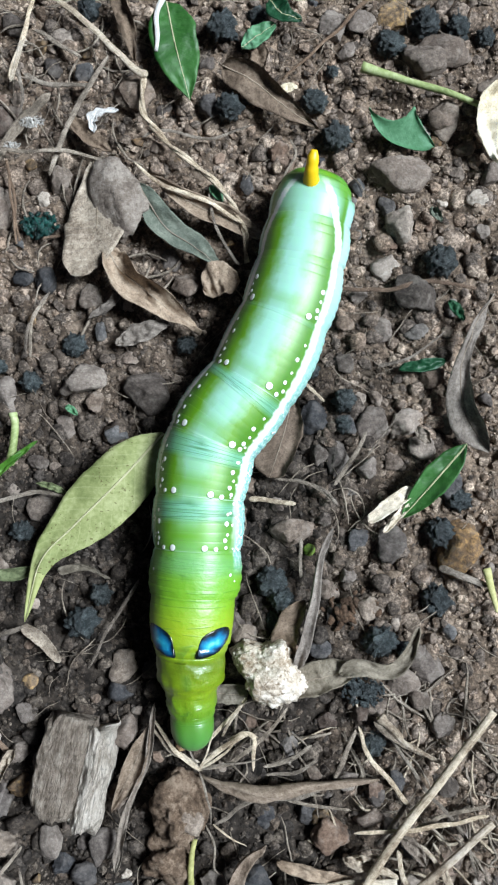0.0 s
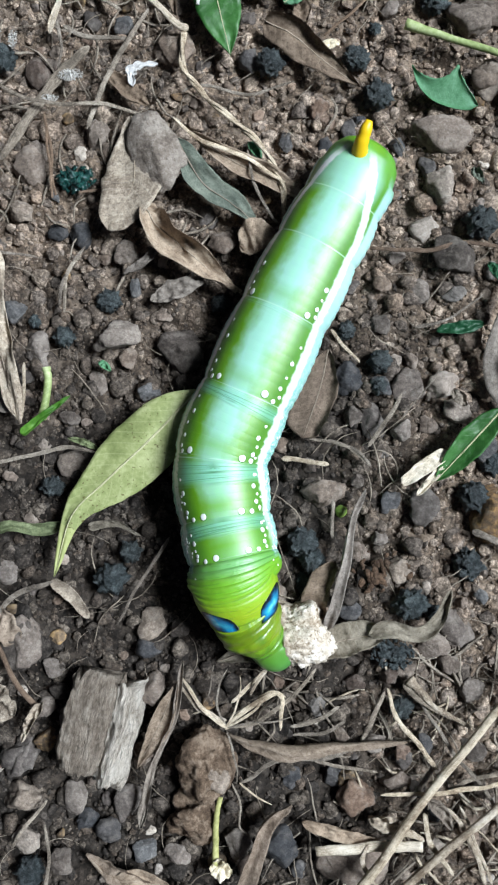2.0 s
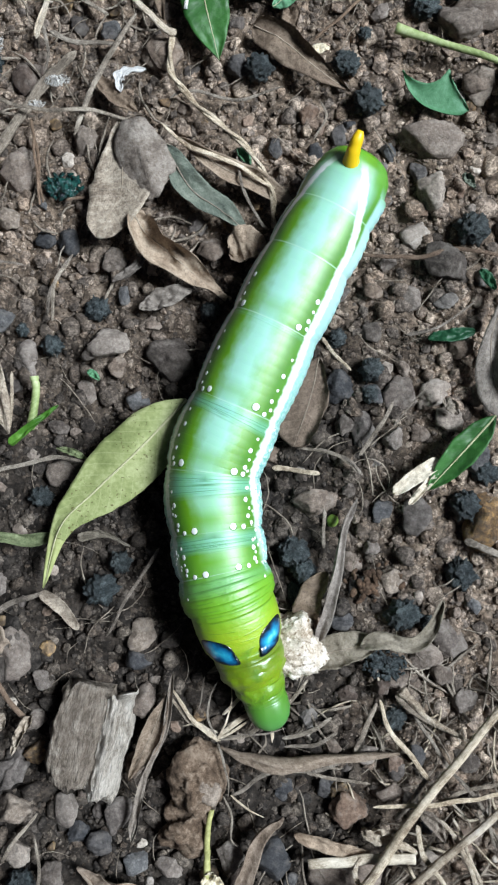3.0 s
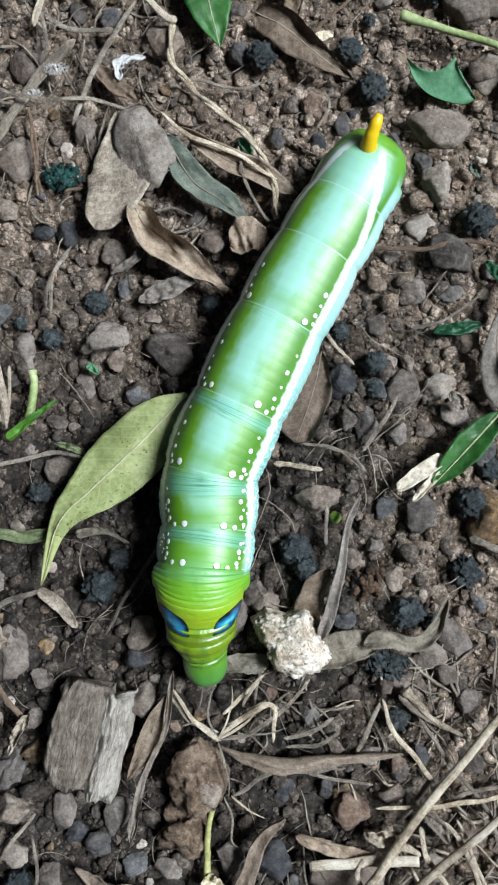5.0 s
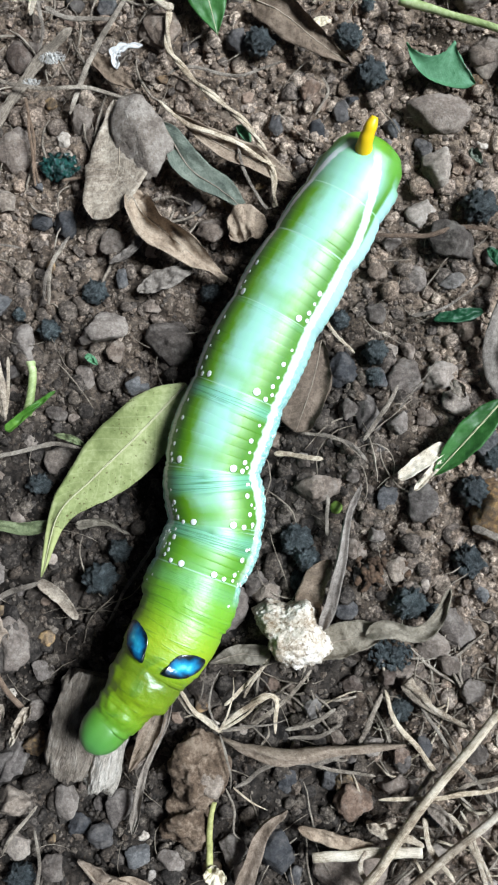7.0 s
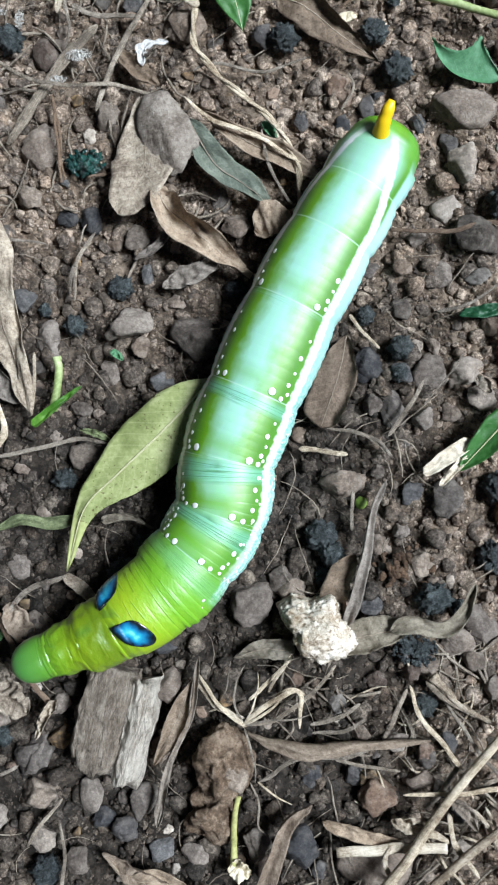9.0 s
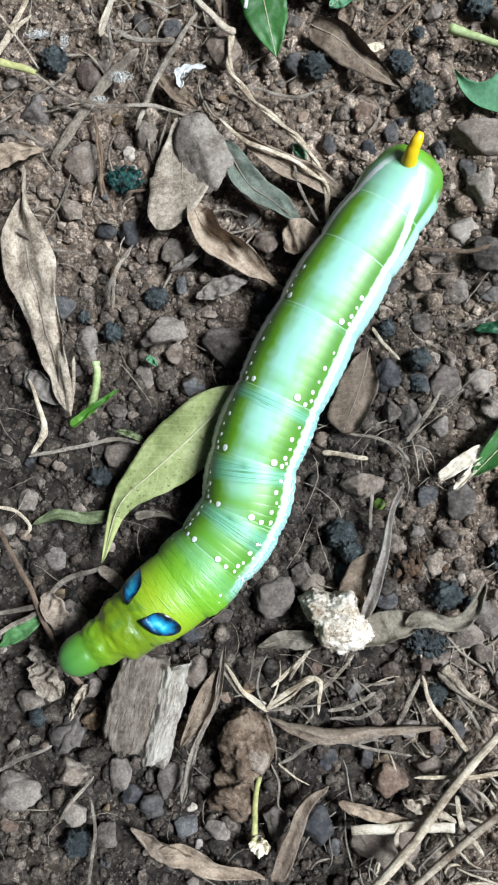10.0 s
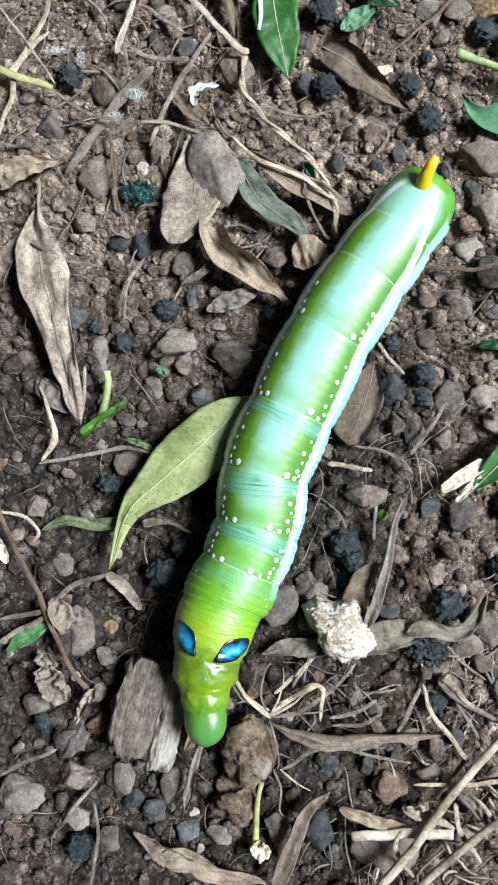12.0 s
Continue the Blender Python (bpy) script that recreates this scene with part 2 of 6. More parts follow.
def wood_material(name, dark, mid, light):
    n = Nodes(name, 0.85, 0.2)
    g = n.noise(1500, 9, 0.85, (1, 0.2, 1))
    b = n.noise(420, 6, 0.7)
    cracks = n.math("SUBTRACT", 1.0, n.math("DIVIDE", n.math("ABSOLUTE", n.math("SUBTRACT", n.noise(1300, 2, 0.5, (1, 0.07, 1)), 0.5)), 0.03), True)
    colour = n.ramp(n.math("ADD", n.math("MULTIPLY", g, 0.6), n.math("MULTIPLY", b, 0.4)), (0.37, dark), (0.49, mid), (0.61, light))
    colour = n.mix(n.math("MULTIPLY", cracks, 0.3), colour, (0.02, 0.016, 0.013))
    n.bump(n.math("SUBTRACT", g, n.math("MULTIPLY", cracks, 0.3)), 1.0, 0.0009)
    return n.done(colour)


MAT["split"] = wood_material("split_wood", (0.26, 0.21, 0.16), (0.64, 0.56, 0.475), (0.88, 0.81, 0.72))
MAT["wood"] = wood_material("weathered_wood", (0.08, 0.06, 0.045), (0.27, 0.217, 0.172), (0.51, 0.435, 0.36))


# lengths along the caterpillar in mm, from the tail: horn, body rings, eyespots, tip of the head
U_HORN, U_A, U_B, U_C, U_D, U_E, U_EYES, U_TIP = 3.0, 26.0, 37.8, 47.1, 54.5, 60.5, 71.0, 86.0
FOLDS = (9.2, 16.2, U_A, U_B, U_C, U_D, U_E, 66.0, 73.4, 77.6, 81.2)


def skin_material():
    """Smooth waxy larva skin: green back with a pale waxy film and painted-in sheen, white side line from thorax to
    horn, blue-white flanks, wrinkled folds.
    """
    n = Nodes("larva_skin", 0.5, 0.85)
    a, s, turn = n.attr("round"), n.attr("station"), n.attr("turn")

    def skin_noise(su, sa, detail=3.0, rough=0.6, off=0.0):
        w = n.t.nodes.new("ShaderNodeCombineXYZ")
        n.link(n.math("MULTIPLY", s, su), w.inputs[0])
        n.link(n.math("MULTIPLY", turn, sa), w.inputs[1])
        w.inputs[2].default_value = off
        q = n.add("ShaderNodeTexNoise", Scale=1.0, Detail=detail, Roughness=rough)
        n.link(w.outputs[0], q.inputs["Vector"])
        return q.outputs["Fac"]

    def thin(v, width):
        """Thin lines where the noise crosses its middle."""
        return n.math("SUBTRACT", 1.0, n.math("DIVIDE", n.math("ABSOLUTE", n.math("SUBTRACT", v, 0.5)), width), True)

    mottle = skin_noise(0.35, 0.045, 3, 0.55, 3.0)
    wander = n.math("ADD", a, n.math("MULTIPLY", n.math("SUBTRACT", mottle, 0.5), 26.0))
    back = n.ramp(n.math("DIVIDE", wander, 60.0), (0.0, (0.13, 0.37, 0.02)), (0.45, (0.12, 0.315, 0.004)), (0.8, (0.06, 0.215, 0.002)), (1.0, (0.07, 0.24, 0.010)))
    front = n.ramp(n.math("DIVIDE", n.math("SUBTRACT", s, 58.0), 28.0), (0.0, (0.12, 0.37, 0.035)), (0.27, (0.16, 0.39, 0.012)), (0.42, (0.30, 0.44, 0.008)), (0.53, (0.21, 0.34, 0.008)), (0.565, (0.115, 0.185, 0.005)), (0.70, (0.19, 0.30, 0.006)), (0.80, (0.12, 0.26, 0.010)), (0.85, (0.08, 0.235, 0.022)), (1.0, (0.08, 0.275, 0.07)))
    colour = n.mix(n.span(s, 56.5, 200.0, 7.0), back, front)
    # waxy film and painted-in sheen along the back, thinner towards each segment's front
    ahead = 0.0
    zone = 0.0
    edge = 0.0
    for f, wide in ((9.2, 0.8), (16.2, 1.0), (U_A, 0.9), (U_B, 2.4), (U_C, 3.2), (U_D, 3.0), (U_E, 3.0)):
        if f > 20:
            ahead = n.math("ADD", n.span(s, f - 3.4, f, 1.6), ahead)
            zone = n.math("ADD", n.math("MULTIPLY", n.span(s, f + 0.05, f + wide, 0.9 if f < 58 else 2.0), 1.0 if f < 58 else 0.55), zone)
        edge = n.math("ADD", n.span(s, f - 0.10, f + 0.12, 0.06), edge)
    bloom_sheen = n.math("MULTIPLY", n.span(wander, -80.0, 29.0, 19.0), n.span(s, 1.5, 64.0, 9.0))
    bloom_sheen = n.math("MULTIPLY", bloom_sheen, n.math("SUBTRACT", n.math("SUBTRACT", 0.78, n.math("MULTIPLY", n.span(s, 40.0, 200.0, 16.0), 0.42)), n.math("MULTIPLY", ahead, 0.34)))
    colour = n.mix(bloom_sheen, colour, (0.36, 0.70, 0.62))
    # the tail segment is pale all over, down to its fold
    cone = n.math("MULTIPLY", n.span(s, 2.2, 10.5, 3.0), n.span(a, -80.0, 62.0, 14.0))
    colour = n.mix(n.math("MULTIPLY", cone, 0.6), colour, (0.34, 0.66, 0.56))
    # blue-green folds behind each segment; dark wrinkles carry their crease shade in the colour
    colour = n.mix(n.math("MULTIPLY", zone, 0.55), colour, (0.17, 0.50, 0.38))
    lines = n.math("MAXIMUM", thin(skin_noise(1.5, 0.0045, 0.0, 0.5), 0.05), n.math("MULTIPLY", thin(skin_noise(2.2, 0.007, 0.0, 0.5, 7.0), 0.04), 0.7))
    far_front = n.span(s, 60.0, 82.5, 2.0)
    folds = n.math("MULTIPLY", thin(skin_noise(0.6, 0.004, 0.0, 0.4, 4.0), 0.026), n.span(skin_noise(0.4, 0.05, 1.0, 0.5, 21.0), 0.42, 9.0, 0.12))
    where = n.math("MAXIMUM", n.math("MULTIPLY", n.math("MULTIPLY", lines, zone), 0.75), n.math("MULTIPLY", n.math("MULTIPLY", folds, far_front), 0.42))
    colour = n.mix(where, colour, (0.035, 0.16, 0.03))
    colour = n.mix(n.math("MULTIPLY", edge, 0.55), colour, (0.45, 0.72, 0.55))
    # flank below the line, beaded
    beads = n.math("MULTIPLY", n.math("SUBTRACT", skin_noise(2.6, 0.27, 2.0, 0.5, 11.0), 0.45, True), 5.0, True)
    beads = n.math("ADD", n.math("MULTIPLY", beads, n.span(s, 24.0, 200.0, 22.0)), n.math("MULTIPLY", n.span(s, -9.0, 40.0, 22.0), 0.5), True)
    flank = n.mix(beads, (0.20, 0.50, 0.44), (0.62, 0.80, 0.76))
    rear = n.span(s, 1.0, 63.0, 2.5)
    colour = n.mix(n.math("MULTIPLY", n.span(a, 66.0, 400.0, 5.0), rear), colour, flank)
    # the tail cap stays green outside the line
    cap = n.math("MULTIPLY", n.span(a, 40.0, 400.0, 10.0), n.span(s, -9.0, 6.5, 3.0))
    colour = n.mix(cap, colour, (0.10, 0.31, 0.025))
    # the side line climbs to the horn at the tail
    climb = n.math("MULTIPLY", n.math("POWER", n.math("MAXIMUM", n.math("SUBTRACT", 16.0, s), 0.0), 2.0), 0.24)
    lobes = n.math("MULTIPLY", n.math("SINE", n.math("MULTIPLY", s, 4.2)), n.math("MULTIPLY", n.span(s, 20.0, 200.0, 20.0), 1.0))
    climb = n.math("SUBTRACT", climb, n.math("MULTIPLY", n.span(s, 22.0, 200.0, 16.0), 5.0))
    line = n.math("ADD", n.math("ADD", n.math("ADD", a, climb), lobes), n.math("MULTIPLY", n.math("SUBTRACT", skin_noise(1.5, 0.1), 0.5), 6.0))
    stripe = n.math("MULTIPLY", n.math("MULTIPLY", n.span(line, 54.0, 70.5, 4.5), n.span(s, 2.5, 61.0, 3.0)), n.math("SUBTRACT", 1.0, n.math("MULTIPLY", n.span(s, 49.0, 200.0, 8.0), 0.6)))
    colour = n.mix(stripe, colour, (0.83, 0.91, 0.87))
    pores = n.math("GREATER_THAN", skin_noise(7.0, 0.75, 1.0, 0.5, 5.0), 0.76)
    colour = n.mix(n.math("MULTIPLY", pores, 0.22), colour, (0.03, 0.13, 0.03))
    relief = n.math("SUBTRACT", n.math("MULTIPLY", skin_noise(2.0, 0.02, 2.0, 0.5, 2.0), 0.12), n.math("MULTIPLY", where, 1.6))
    relief = n.math("ADD", relief, n.math("MULTIPLY", n.math("MULTIPLY", skin_noise(1.1, 0.07, 3.0, 0.6, 9.0), far_front), 1.6))
    n.bump(n.math("ADD", relief, n.math("MULTIPLY", skin_noise(9.0, 0.9, 2.0), 0.06)), 0.22, 0.0004)
    n.bsdf.inputs["Subsurface Weight"].default_value = 0.12
    n.bsdf.inputs["Subsurface Radius"].default_value = (0.4, 1.0, 0.2)
    n.bsdf.inputs["Subsurface Scale"].default_value = 0.001
    n.bsdf.inputs["Coat Weight"].default_value = 0.4
    n.bsdf.inputs["Coat Roughness"].default_value = 0.4
    n.bsdf.inputs["Specular Tint"].default_value = (0.86, 1.0, 1.0, 1)
    return n.done(colour, n.math("SUBTRACT", 0.5, n.math("MULTIPLY", n.span(s, 71.5, 200.0, 2.0), 0.13)))


def plain(name, colour, rough, spec=0.5, grain=0.15):
    n = Nodes(name, rough, spec)
    dark = tuple(v * (1 - grain) for v in colour)
    n.bump(n.noise(3000, 3, 0.6), 0.15, 0.0001)
    return n.done(n.mix(n.noise(900, 4, 0.6), dark, colour))


def eye_material():
    """Eyespot: black rim, deep blue field, pale blue heart."""
    n = Nodes("eyespot", 0.35, 0.3)
    r = n.attr("round")
    patch = n.math("ADD", r, n.math("MULTIPLY", n.math("SUBTRACT", n.noise(620, 2, 0.5), 0.5), 1.0))
    colour = n.ramp(patch, (0.0, (0.20, 0.70, 0.80)), (0.22, (0.022, 0.36, 0.54)), (0.5, (0.006, 0.13, 0.28)), (0.72, (0.003, 0.03, 0.07)), (0.82, (0.002, 0.007, 0.008)))
    n.bump(n.noise(1500, 3, 0.6), 0.25, 0.0003)
    n.bsdf.inputs["Coat Weight"].default_value = 0.7
    n.bsdf.inputs["Coat Roughness"].default_value = 0.16
    return n.done(colour)


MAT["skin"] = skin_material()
MAT["eye"] = eye_material()
MAT["dot"] = plain("white_dot", (0.88, 0.92, 0.88), 0.4)
MAT["dot_rim"] = plain("dark_dot_rim", (0.05, 0.20, 0.03), 0.5)
MAT["horn"] = plain("yellow_horn", (0.86, 0.55, 0.01), 0.4)


# ---- mesh helpers (lengths in mm) ----
def gz(x, y):
    """Height of the bare soil, mm."""
    v = Vector((x * 0.045, y * 0.045, 3.1))
    h = 1.0 * noise.noise(v) + 1.3 * noise.noise(v * 3.3) + 1.1 * noise.noise(v * 7.9) + 0.5 * noise.noise(v * 17.0)
    return h - 1.2


def mesh_of(name, verts, faces, mats, smooth=True, attrs=None, face_mats=None):
    me = bpy.data.meshes.new(name)
    me.from_pydata([tuple(c * MM for c in v) for v in verts], [], faces)
    for m in mats if isinstance(mats, (list, tuple)) else [mats]:
        me.materials.append(m)
    me.polygons.foreach_set("use_smooth", [smooth] * len(me.polygons))
    if face_mats:
        me.polygons.foreach_set("material_index", face_mats)
    for key, vals in (attrs or {}).items():
        me.attributes.new(key, "FLOAT", "POINT").data.foreach_set("value", vals)
    me.update()
    return me


def thing(name, me, m, label, category, group="", kind=""):
    ob = new(name, me)
    ob.matrix_basis = m
    return tagged(ob, label, category, group, kind)


def child(name, me, parent, label="", m=None):
    ob = new(name, me)
    ob.parent = parent
    if m is not None:
        ob.matrix_basis = m
    if label:
        tagged(ob, label)
    return ob


def at(x, y, z, turn=0.0, tip=0.0, roll=0.0):
    return pose(x * MM, y * MM, z * MM, tip, roll, turn)


def smooth_line(pts, n):
    """A Catmull-Rom line of n points through pts."""
    p = [Vector(q) for q in pts]
    p = [2 * p[0] - p[1]] + p + [2 * p[-1] - p[-2]]
    out = []
    for k in range(n):
        f = k / (n - 1) * (len(p) - 3)
        i = min(int(f), len(p) - 4)
        f -= i
        a, b, c, d = p[i : i + 4]
        out.append(0.5 * ((2 * b) + (c - a) * f + (2 * a - 5 * b + 4 * c - d) * f * f + (3 * b - a - 3 * c + d) * f**3))
    return out


def along(vals, f):
    f *= len(vals) - 1
    i = min(int(f), len(vals) - 2)
    return vals[i] + (vals[i + 1] - vals[i]) * (f - i)


def eased(vals, f):
    f *= len(vals) - 1
    i = min(int(f), len(vals) - 2)
    f -= i
    a, b = vals[max(i - 1, 0)], vals[min(i + 2, len(vals) - 1)]
    p, q = vals[i], vals[i + 1]
    return p + 0.5 * f * (q - a + f * (2 * a - 5 * p + 4 * q - b + f * (3 * (p - q) + b - a)))


def ico(level):
    bm = bmesh.new()
    bmesh.ops.create_icosphere(bm, subdivisions=level, radius=1)
    v = [x.co.copy() for x in bm.verts]
    f = [[x.index for x in q.verts] for q in bm.faces]
    bm.free()
    return v, f


ICO = {k: ico(max(k, 1)) for k in (1, 2, 3, 4, 5)}
GOLD = (1 + 5**0.5) / 2
CORE = [Vector(v).normalized() for a in (-1, 1) for b in (-GOLD, GOLD) for v in ((0, a, b), (a, b, 0), (b, 0, a))]
ICO[0] = (CORE, [(i, j, k) if (CORE[j] - CORE[i]).cross(CORE[k] - CORE[i]).dot(CORE[i]) > 0 else (i, k, j) for i in range(12) for j in range(i) for k in range(j) if max((CORE[i] - CORE[j]).length, (CORE[j] - CORE[k]).length, (CORE[i] - CORE[k]).length) < 1.2])


def rock_verts(level, seed, cuts=9, rough=0.10, lumps=0.2):
    """A unit rock: a ball cut by random planes, then roughened."""
    rng = random.Random(seed)
    planes = [(Vector((rng.gauss(0, 1), rng.gauss(0, 1), rng.gauss(0, 1))).normalized(), rng.uniform(0.5, 0.9)) for _ in range(cuts)]
    off = Vector((rng.uniform(0, 50), rng.uniform(0, 50), rng.uniform(0, 50)))
    out = []
    for v in ICO[level][0]:
        k = 1.0
        for pn, d in planes:
            q = v.dot(pn)
            if q * k > d:
                k = d / q
        k *= 1 + lumps * noise.noise(v * 1.2 + off) + rough * noise.noise(v * 4 + off) + rough * 0.6 * noise.noise(v * 9 + off) + (rough * 0.45 * noise.noise(v * 21 + off) if level > 3 else 0)
        out.append(v * k)
    return out


SEED = [100]


def stone(x, y, w, h, kind="grey", turn=None, high=None, lift=0.0, cuts=13, label=""):
    SEED[0] += 1
    rng = random.Random(SEED[0])
    tall = high or min(w, h) * rng.uniform(0.62, 0.85)
    vs = [(v.x * w * 0.62, v.y * h * 0.62, v.z * tall * 0.6) for v in rock_verts(4, SEED[0], cuts, 0.09, 0.16)]
    words = {"grey": "dull grey-brown angular stone half sunk in soil", "brown": "earthy brown lump of stone lying on soil", "red": "reddish brown rounded stone on soil",
             "dark": "dark slate grey pebble on the soil", "light": "pale grey rough stone on bare soil", "ochre": "ochre-stained rough stone with a dark grey cap"}
    ob = thing("stone", mesh_of("stone", vs, ICO[4][1], MAT[kind]), at(x, y, gz(x, y) + tall * 0.28 + lift, turn if turn is not None else rng.uniform(-25, 25)), label or words[kind], "stone", "stones on the soil")
    return ob


def dropping(x, y, w, h):
    """A ridged, knobbly dry caterpillar dropping."""
    SEED[0] += 1
    rng = random.Random(SEED[0])
    off = Vector((rng.uniform(0, 90), rng.uniform(0, 90), 0))
    ph = rng.uniform(0, 6)
    vs = []
    for v in ICO[4][0]:
        g = math.atan2(v.y, v.x)
        k = 1 - 0.16 * abs(math.sin(3 * g + ph)) * (1 - v.z * v.z) ** 0.5 - 0.07 * abs(math.sin(4.5 * v.z + ph))
        k *= 1 + 0.14 * noise.noise(v * 3.2 + off) + 0.20 * noise.noise(v * 6.5 + off) + 0.16 * noise.noise(v * 13 + off) + 0.08 * noise.noise(v * 24 + off)
        k *= 1.13 - 0.42 * noise.voronoi(v * 4.2 + off)[0][0]
        k *= 1 + 0.10 * noise.noise(v * 37 + off)
        vs.append((v.x * k * w * 0.52, v.y * k * h * 0.52, v.z * k * min(w, h) * 0.47))
    return thing("dropping", mesh_of("dropping", vs, ICO[4][1], MAT["frass"]), at(x, y, gz(x, y) + min(w, h) * 0.30, rng.uniform(0, 360), rng.uniform(-50, 50)), "black ridged dry dropping lying on the soil", "dropping", "droppings on the soil")


def clod(x, y, w, h, high, hollow, seed, label):
    """A lumpy clod of earth with a hollow on one side."""
    hd = Vector(hollow).normalized()
    off = Vector((seed, seed * 1.7, 3))
    vs = []
    for v in ICO[5][0]:
        k = 1.0 + 0.45 * noise.noise(v * 1.25 + off) - 0.30 * abs(noise.noise(v * 1.7 + off)) + 0.12 * noise.noise(v * 3.2 + off) + 0.07 * noise.noise(v * 6 + off) + 0.06 * noise.noise(v * 13 + off) + 0.03 * noise.noise(v * 27 + off)
        k -= 0.42 * math.exp(-((v - hd).length / 0.38) ** 2)
        vs.append((v.x * k * w * 0.5, v.y * k * h * 0.5, v.z * k * high * 0.5))
    return thing("earth_clod", mesh_of("earth_clod", vs, ICO[5][1], MAT["clod"]), at(x, y, gz(x, y) + high * 0.3), label, "clod", "clods of earth")


def flakes(name, x, y, w, h, z, mat, label, category, seed, coarse=1.0, thin=(0.4, 0.8), dense=9.0):
    """A ragged patch of small crumbs and flakes."""
    rng = random.Random(seed)
    base = [rock_verts(1, seed * 7 + k, 5, 0.2, 0.3) for k in range(5)]
    verts, faces = [], []
    for k in range(int(w * h * dense / coarse)):
        r, g = rng.random() ** 0.6, rng.uniform(0, 2 * math.pi)
        px, py, size = x + r * w / 2 * math.cos(g), y + r * h / 2 * math.sin(g), coarse * rng.uniform(0.12, 0.42) * (1.2 - 0.6 * r)
        turn, flat = rng.uniform(0, 6.28), rng.uniform(*thin)
        start = len(verts)
        for v in base[k % 5]:
            q = Vector((v.x * size * 1.3, v.y * size * 0.8, v.z * size * flat))
            q.rotate(Matrix.Rotation(turn, 3, "Z"))
            verts.append((px + q.x, py + q.y, max(gz(px, py), z - 0.9) + 0.5 + q.z + rng.uniform(0, 0.05)))
        faces += [tuple(start + i for i in f) for f in ICO[1][1]]
    return thing(name, mesh_of(name, verts, faces, MAT[mat]), Matrix(), label, category)


def leaf(name, pts, widths, mat, label, z=(1.5, 1.5), curl=None, cup=0.15, lean=(0, 0), wave=0.45, rib=None, bite=None, thick=0.16, category="leaf", n=34, m=13, arch=0.0, group="fallen leaves"):
    """A leaf blade on a curved line: widths along it, cup (folds up to both sides), lean in degrees from end to end, wavy edges."""
    SEED[0] += 1
    off = Vector((SEED[0] * 1.7, 0, 0))
    withered = mat in ("leaf_grey", "leaf_tan", "leaf_brown", "leaf_sage", "leaf_olive", "leaf_bleached", "leaf_dull")
    if curl is None:
        curl = (0.45 if SEED[0] % 2 else -0.45) if withered else 0.0
    if withered:
        wave *= 1.35
    pts3 = [(*p, along(z, i / (len(pts) - 1)) if len(z) > 1 else z[0]) for i, p in enumerate(pts)]
    line = smooth_line(pts3, n)
    top, al, ac = [], [], []
    for i, p in enumerate(line):
        f = i / (n - 1)
        d = (line[min(i + 1, n - 1)] - line[max(i - 1, 0)]).normalized()
        side = Vector((d.y, -d.x, 0)).normalized()
        up = side.cross(d).normalized()
        a = radians(along(lean, f))
        side, up = side * math.cos(a) + up * math.sin(a), up * math.cos(a) - side * math.sin(a)
        w = max(0.05, eased(widths, f)) / 2 * (1.0 if mat == "straw" else min(1.0, (0.03 + min(f, 1 - f) / 0.07) ** 0.5))
        ragged = 0.5 * (mat == "straw") * (f < 0.02 or f > 0.98)
        for j in range(m):
            q = 2 * j / (m - 1) - 1
            ww = w * (1 + 0.13 * noise.noise(off + Vector((f * 5, q * 0.9, 0))) + 0.06 * noise.noise(off + Vector((f * 17, q * 0.9, 3))))
            if bite and bite[0] * q > 0:
                ww *= 1 - bite[3] * math.exp(-(((f - bite[1]) / bite[2]) ** 2))
            v = p + d * (ragged * noise.noise(off + Vector((f, q * 4.0, 6)))) + side * (q * ww) + up * (cup * abs(q) ** 1.4 * w + arch * w * (1 - q * q) + wave * (noise.noise(off + Vector((f * 5, q * 1.3, 4))) + 0.45 * noise.noise(off + Vector((f * 13, q * 3.1, 8)))))
            if curl * q > 0:
                e = max(0.0, abs(q) - 0.45) ** 2 * abs(curl) * (1 + 0.8 * noise.noise(off + Vector((f * 4, 9, 0))))
                v += up * (2.6 * e * w) - side * (math.copysign(1.7, q) * e * w)
            v.z = max(v.z, 0.15)
            top.append(v)
            al.append(f)
            ac.append(q)
    k = n * m
    verts = top + [v - Vector((0, 0, thick)) for v in top]
    faces = []
    for i in range(n - 1):
        for j in range(m - 1):
            a = i * m + j
            faces += [(a, a + 1, a + m + 1, a + m), (k + a, k + a + m, k + a + m + 1, k + a + 1)]
        a, b = i * m, i * m + m - 1
        faces += [(a, a + m, k + a + m, k + a), (b, k + b, k + b + m, b + m)]
    for j in range(m - 1):
        a, b = j, (n - 1) * m + j
        faces += [(a, k + a, k + a + 1, a + 1), (b, b + 1, k + b + 1, k + b)]
    ob = thing(name, mesh_of(name, verts, faces, MAT[mat], attrs={"along": al * 2, "across": ac * 2}), Matrix(), label, category, group)
    if rib:
        mid = [top[i * m + m // 2] + Vector((0, 0, 0.03)) for i in range(n)]
        child("midrib", tube_mesh("midrib", mid, [rib, rib * 0.8, rib * 0.3], MAT["rib" if mat in ("leaf_pale", "leaf_green", "leaf_teal", "leaf_deep") else "rib_dry"], 6), ob, "pale raised midrib")
    return ob


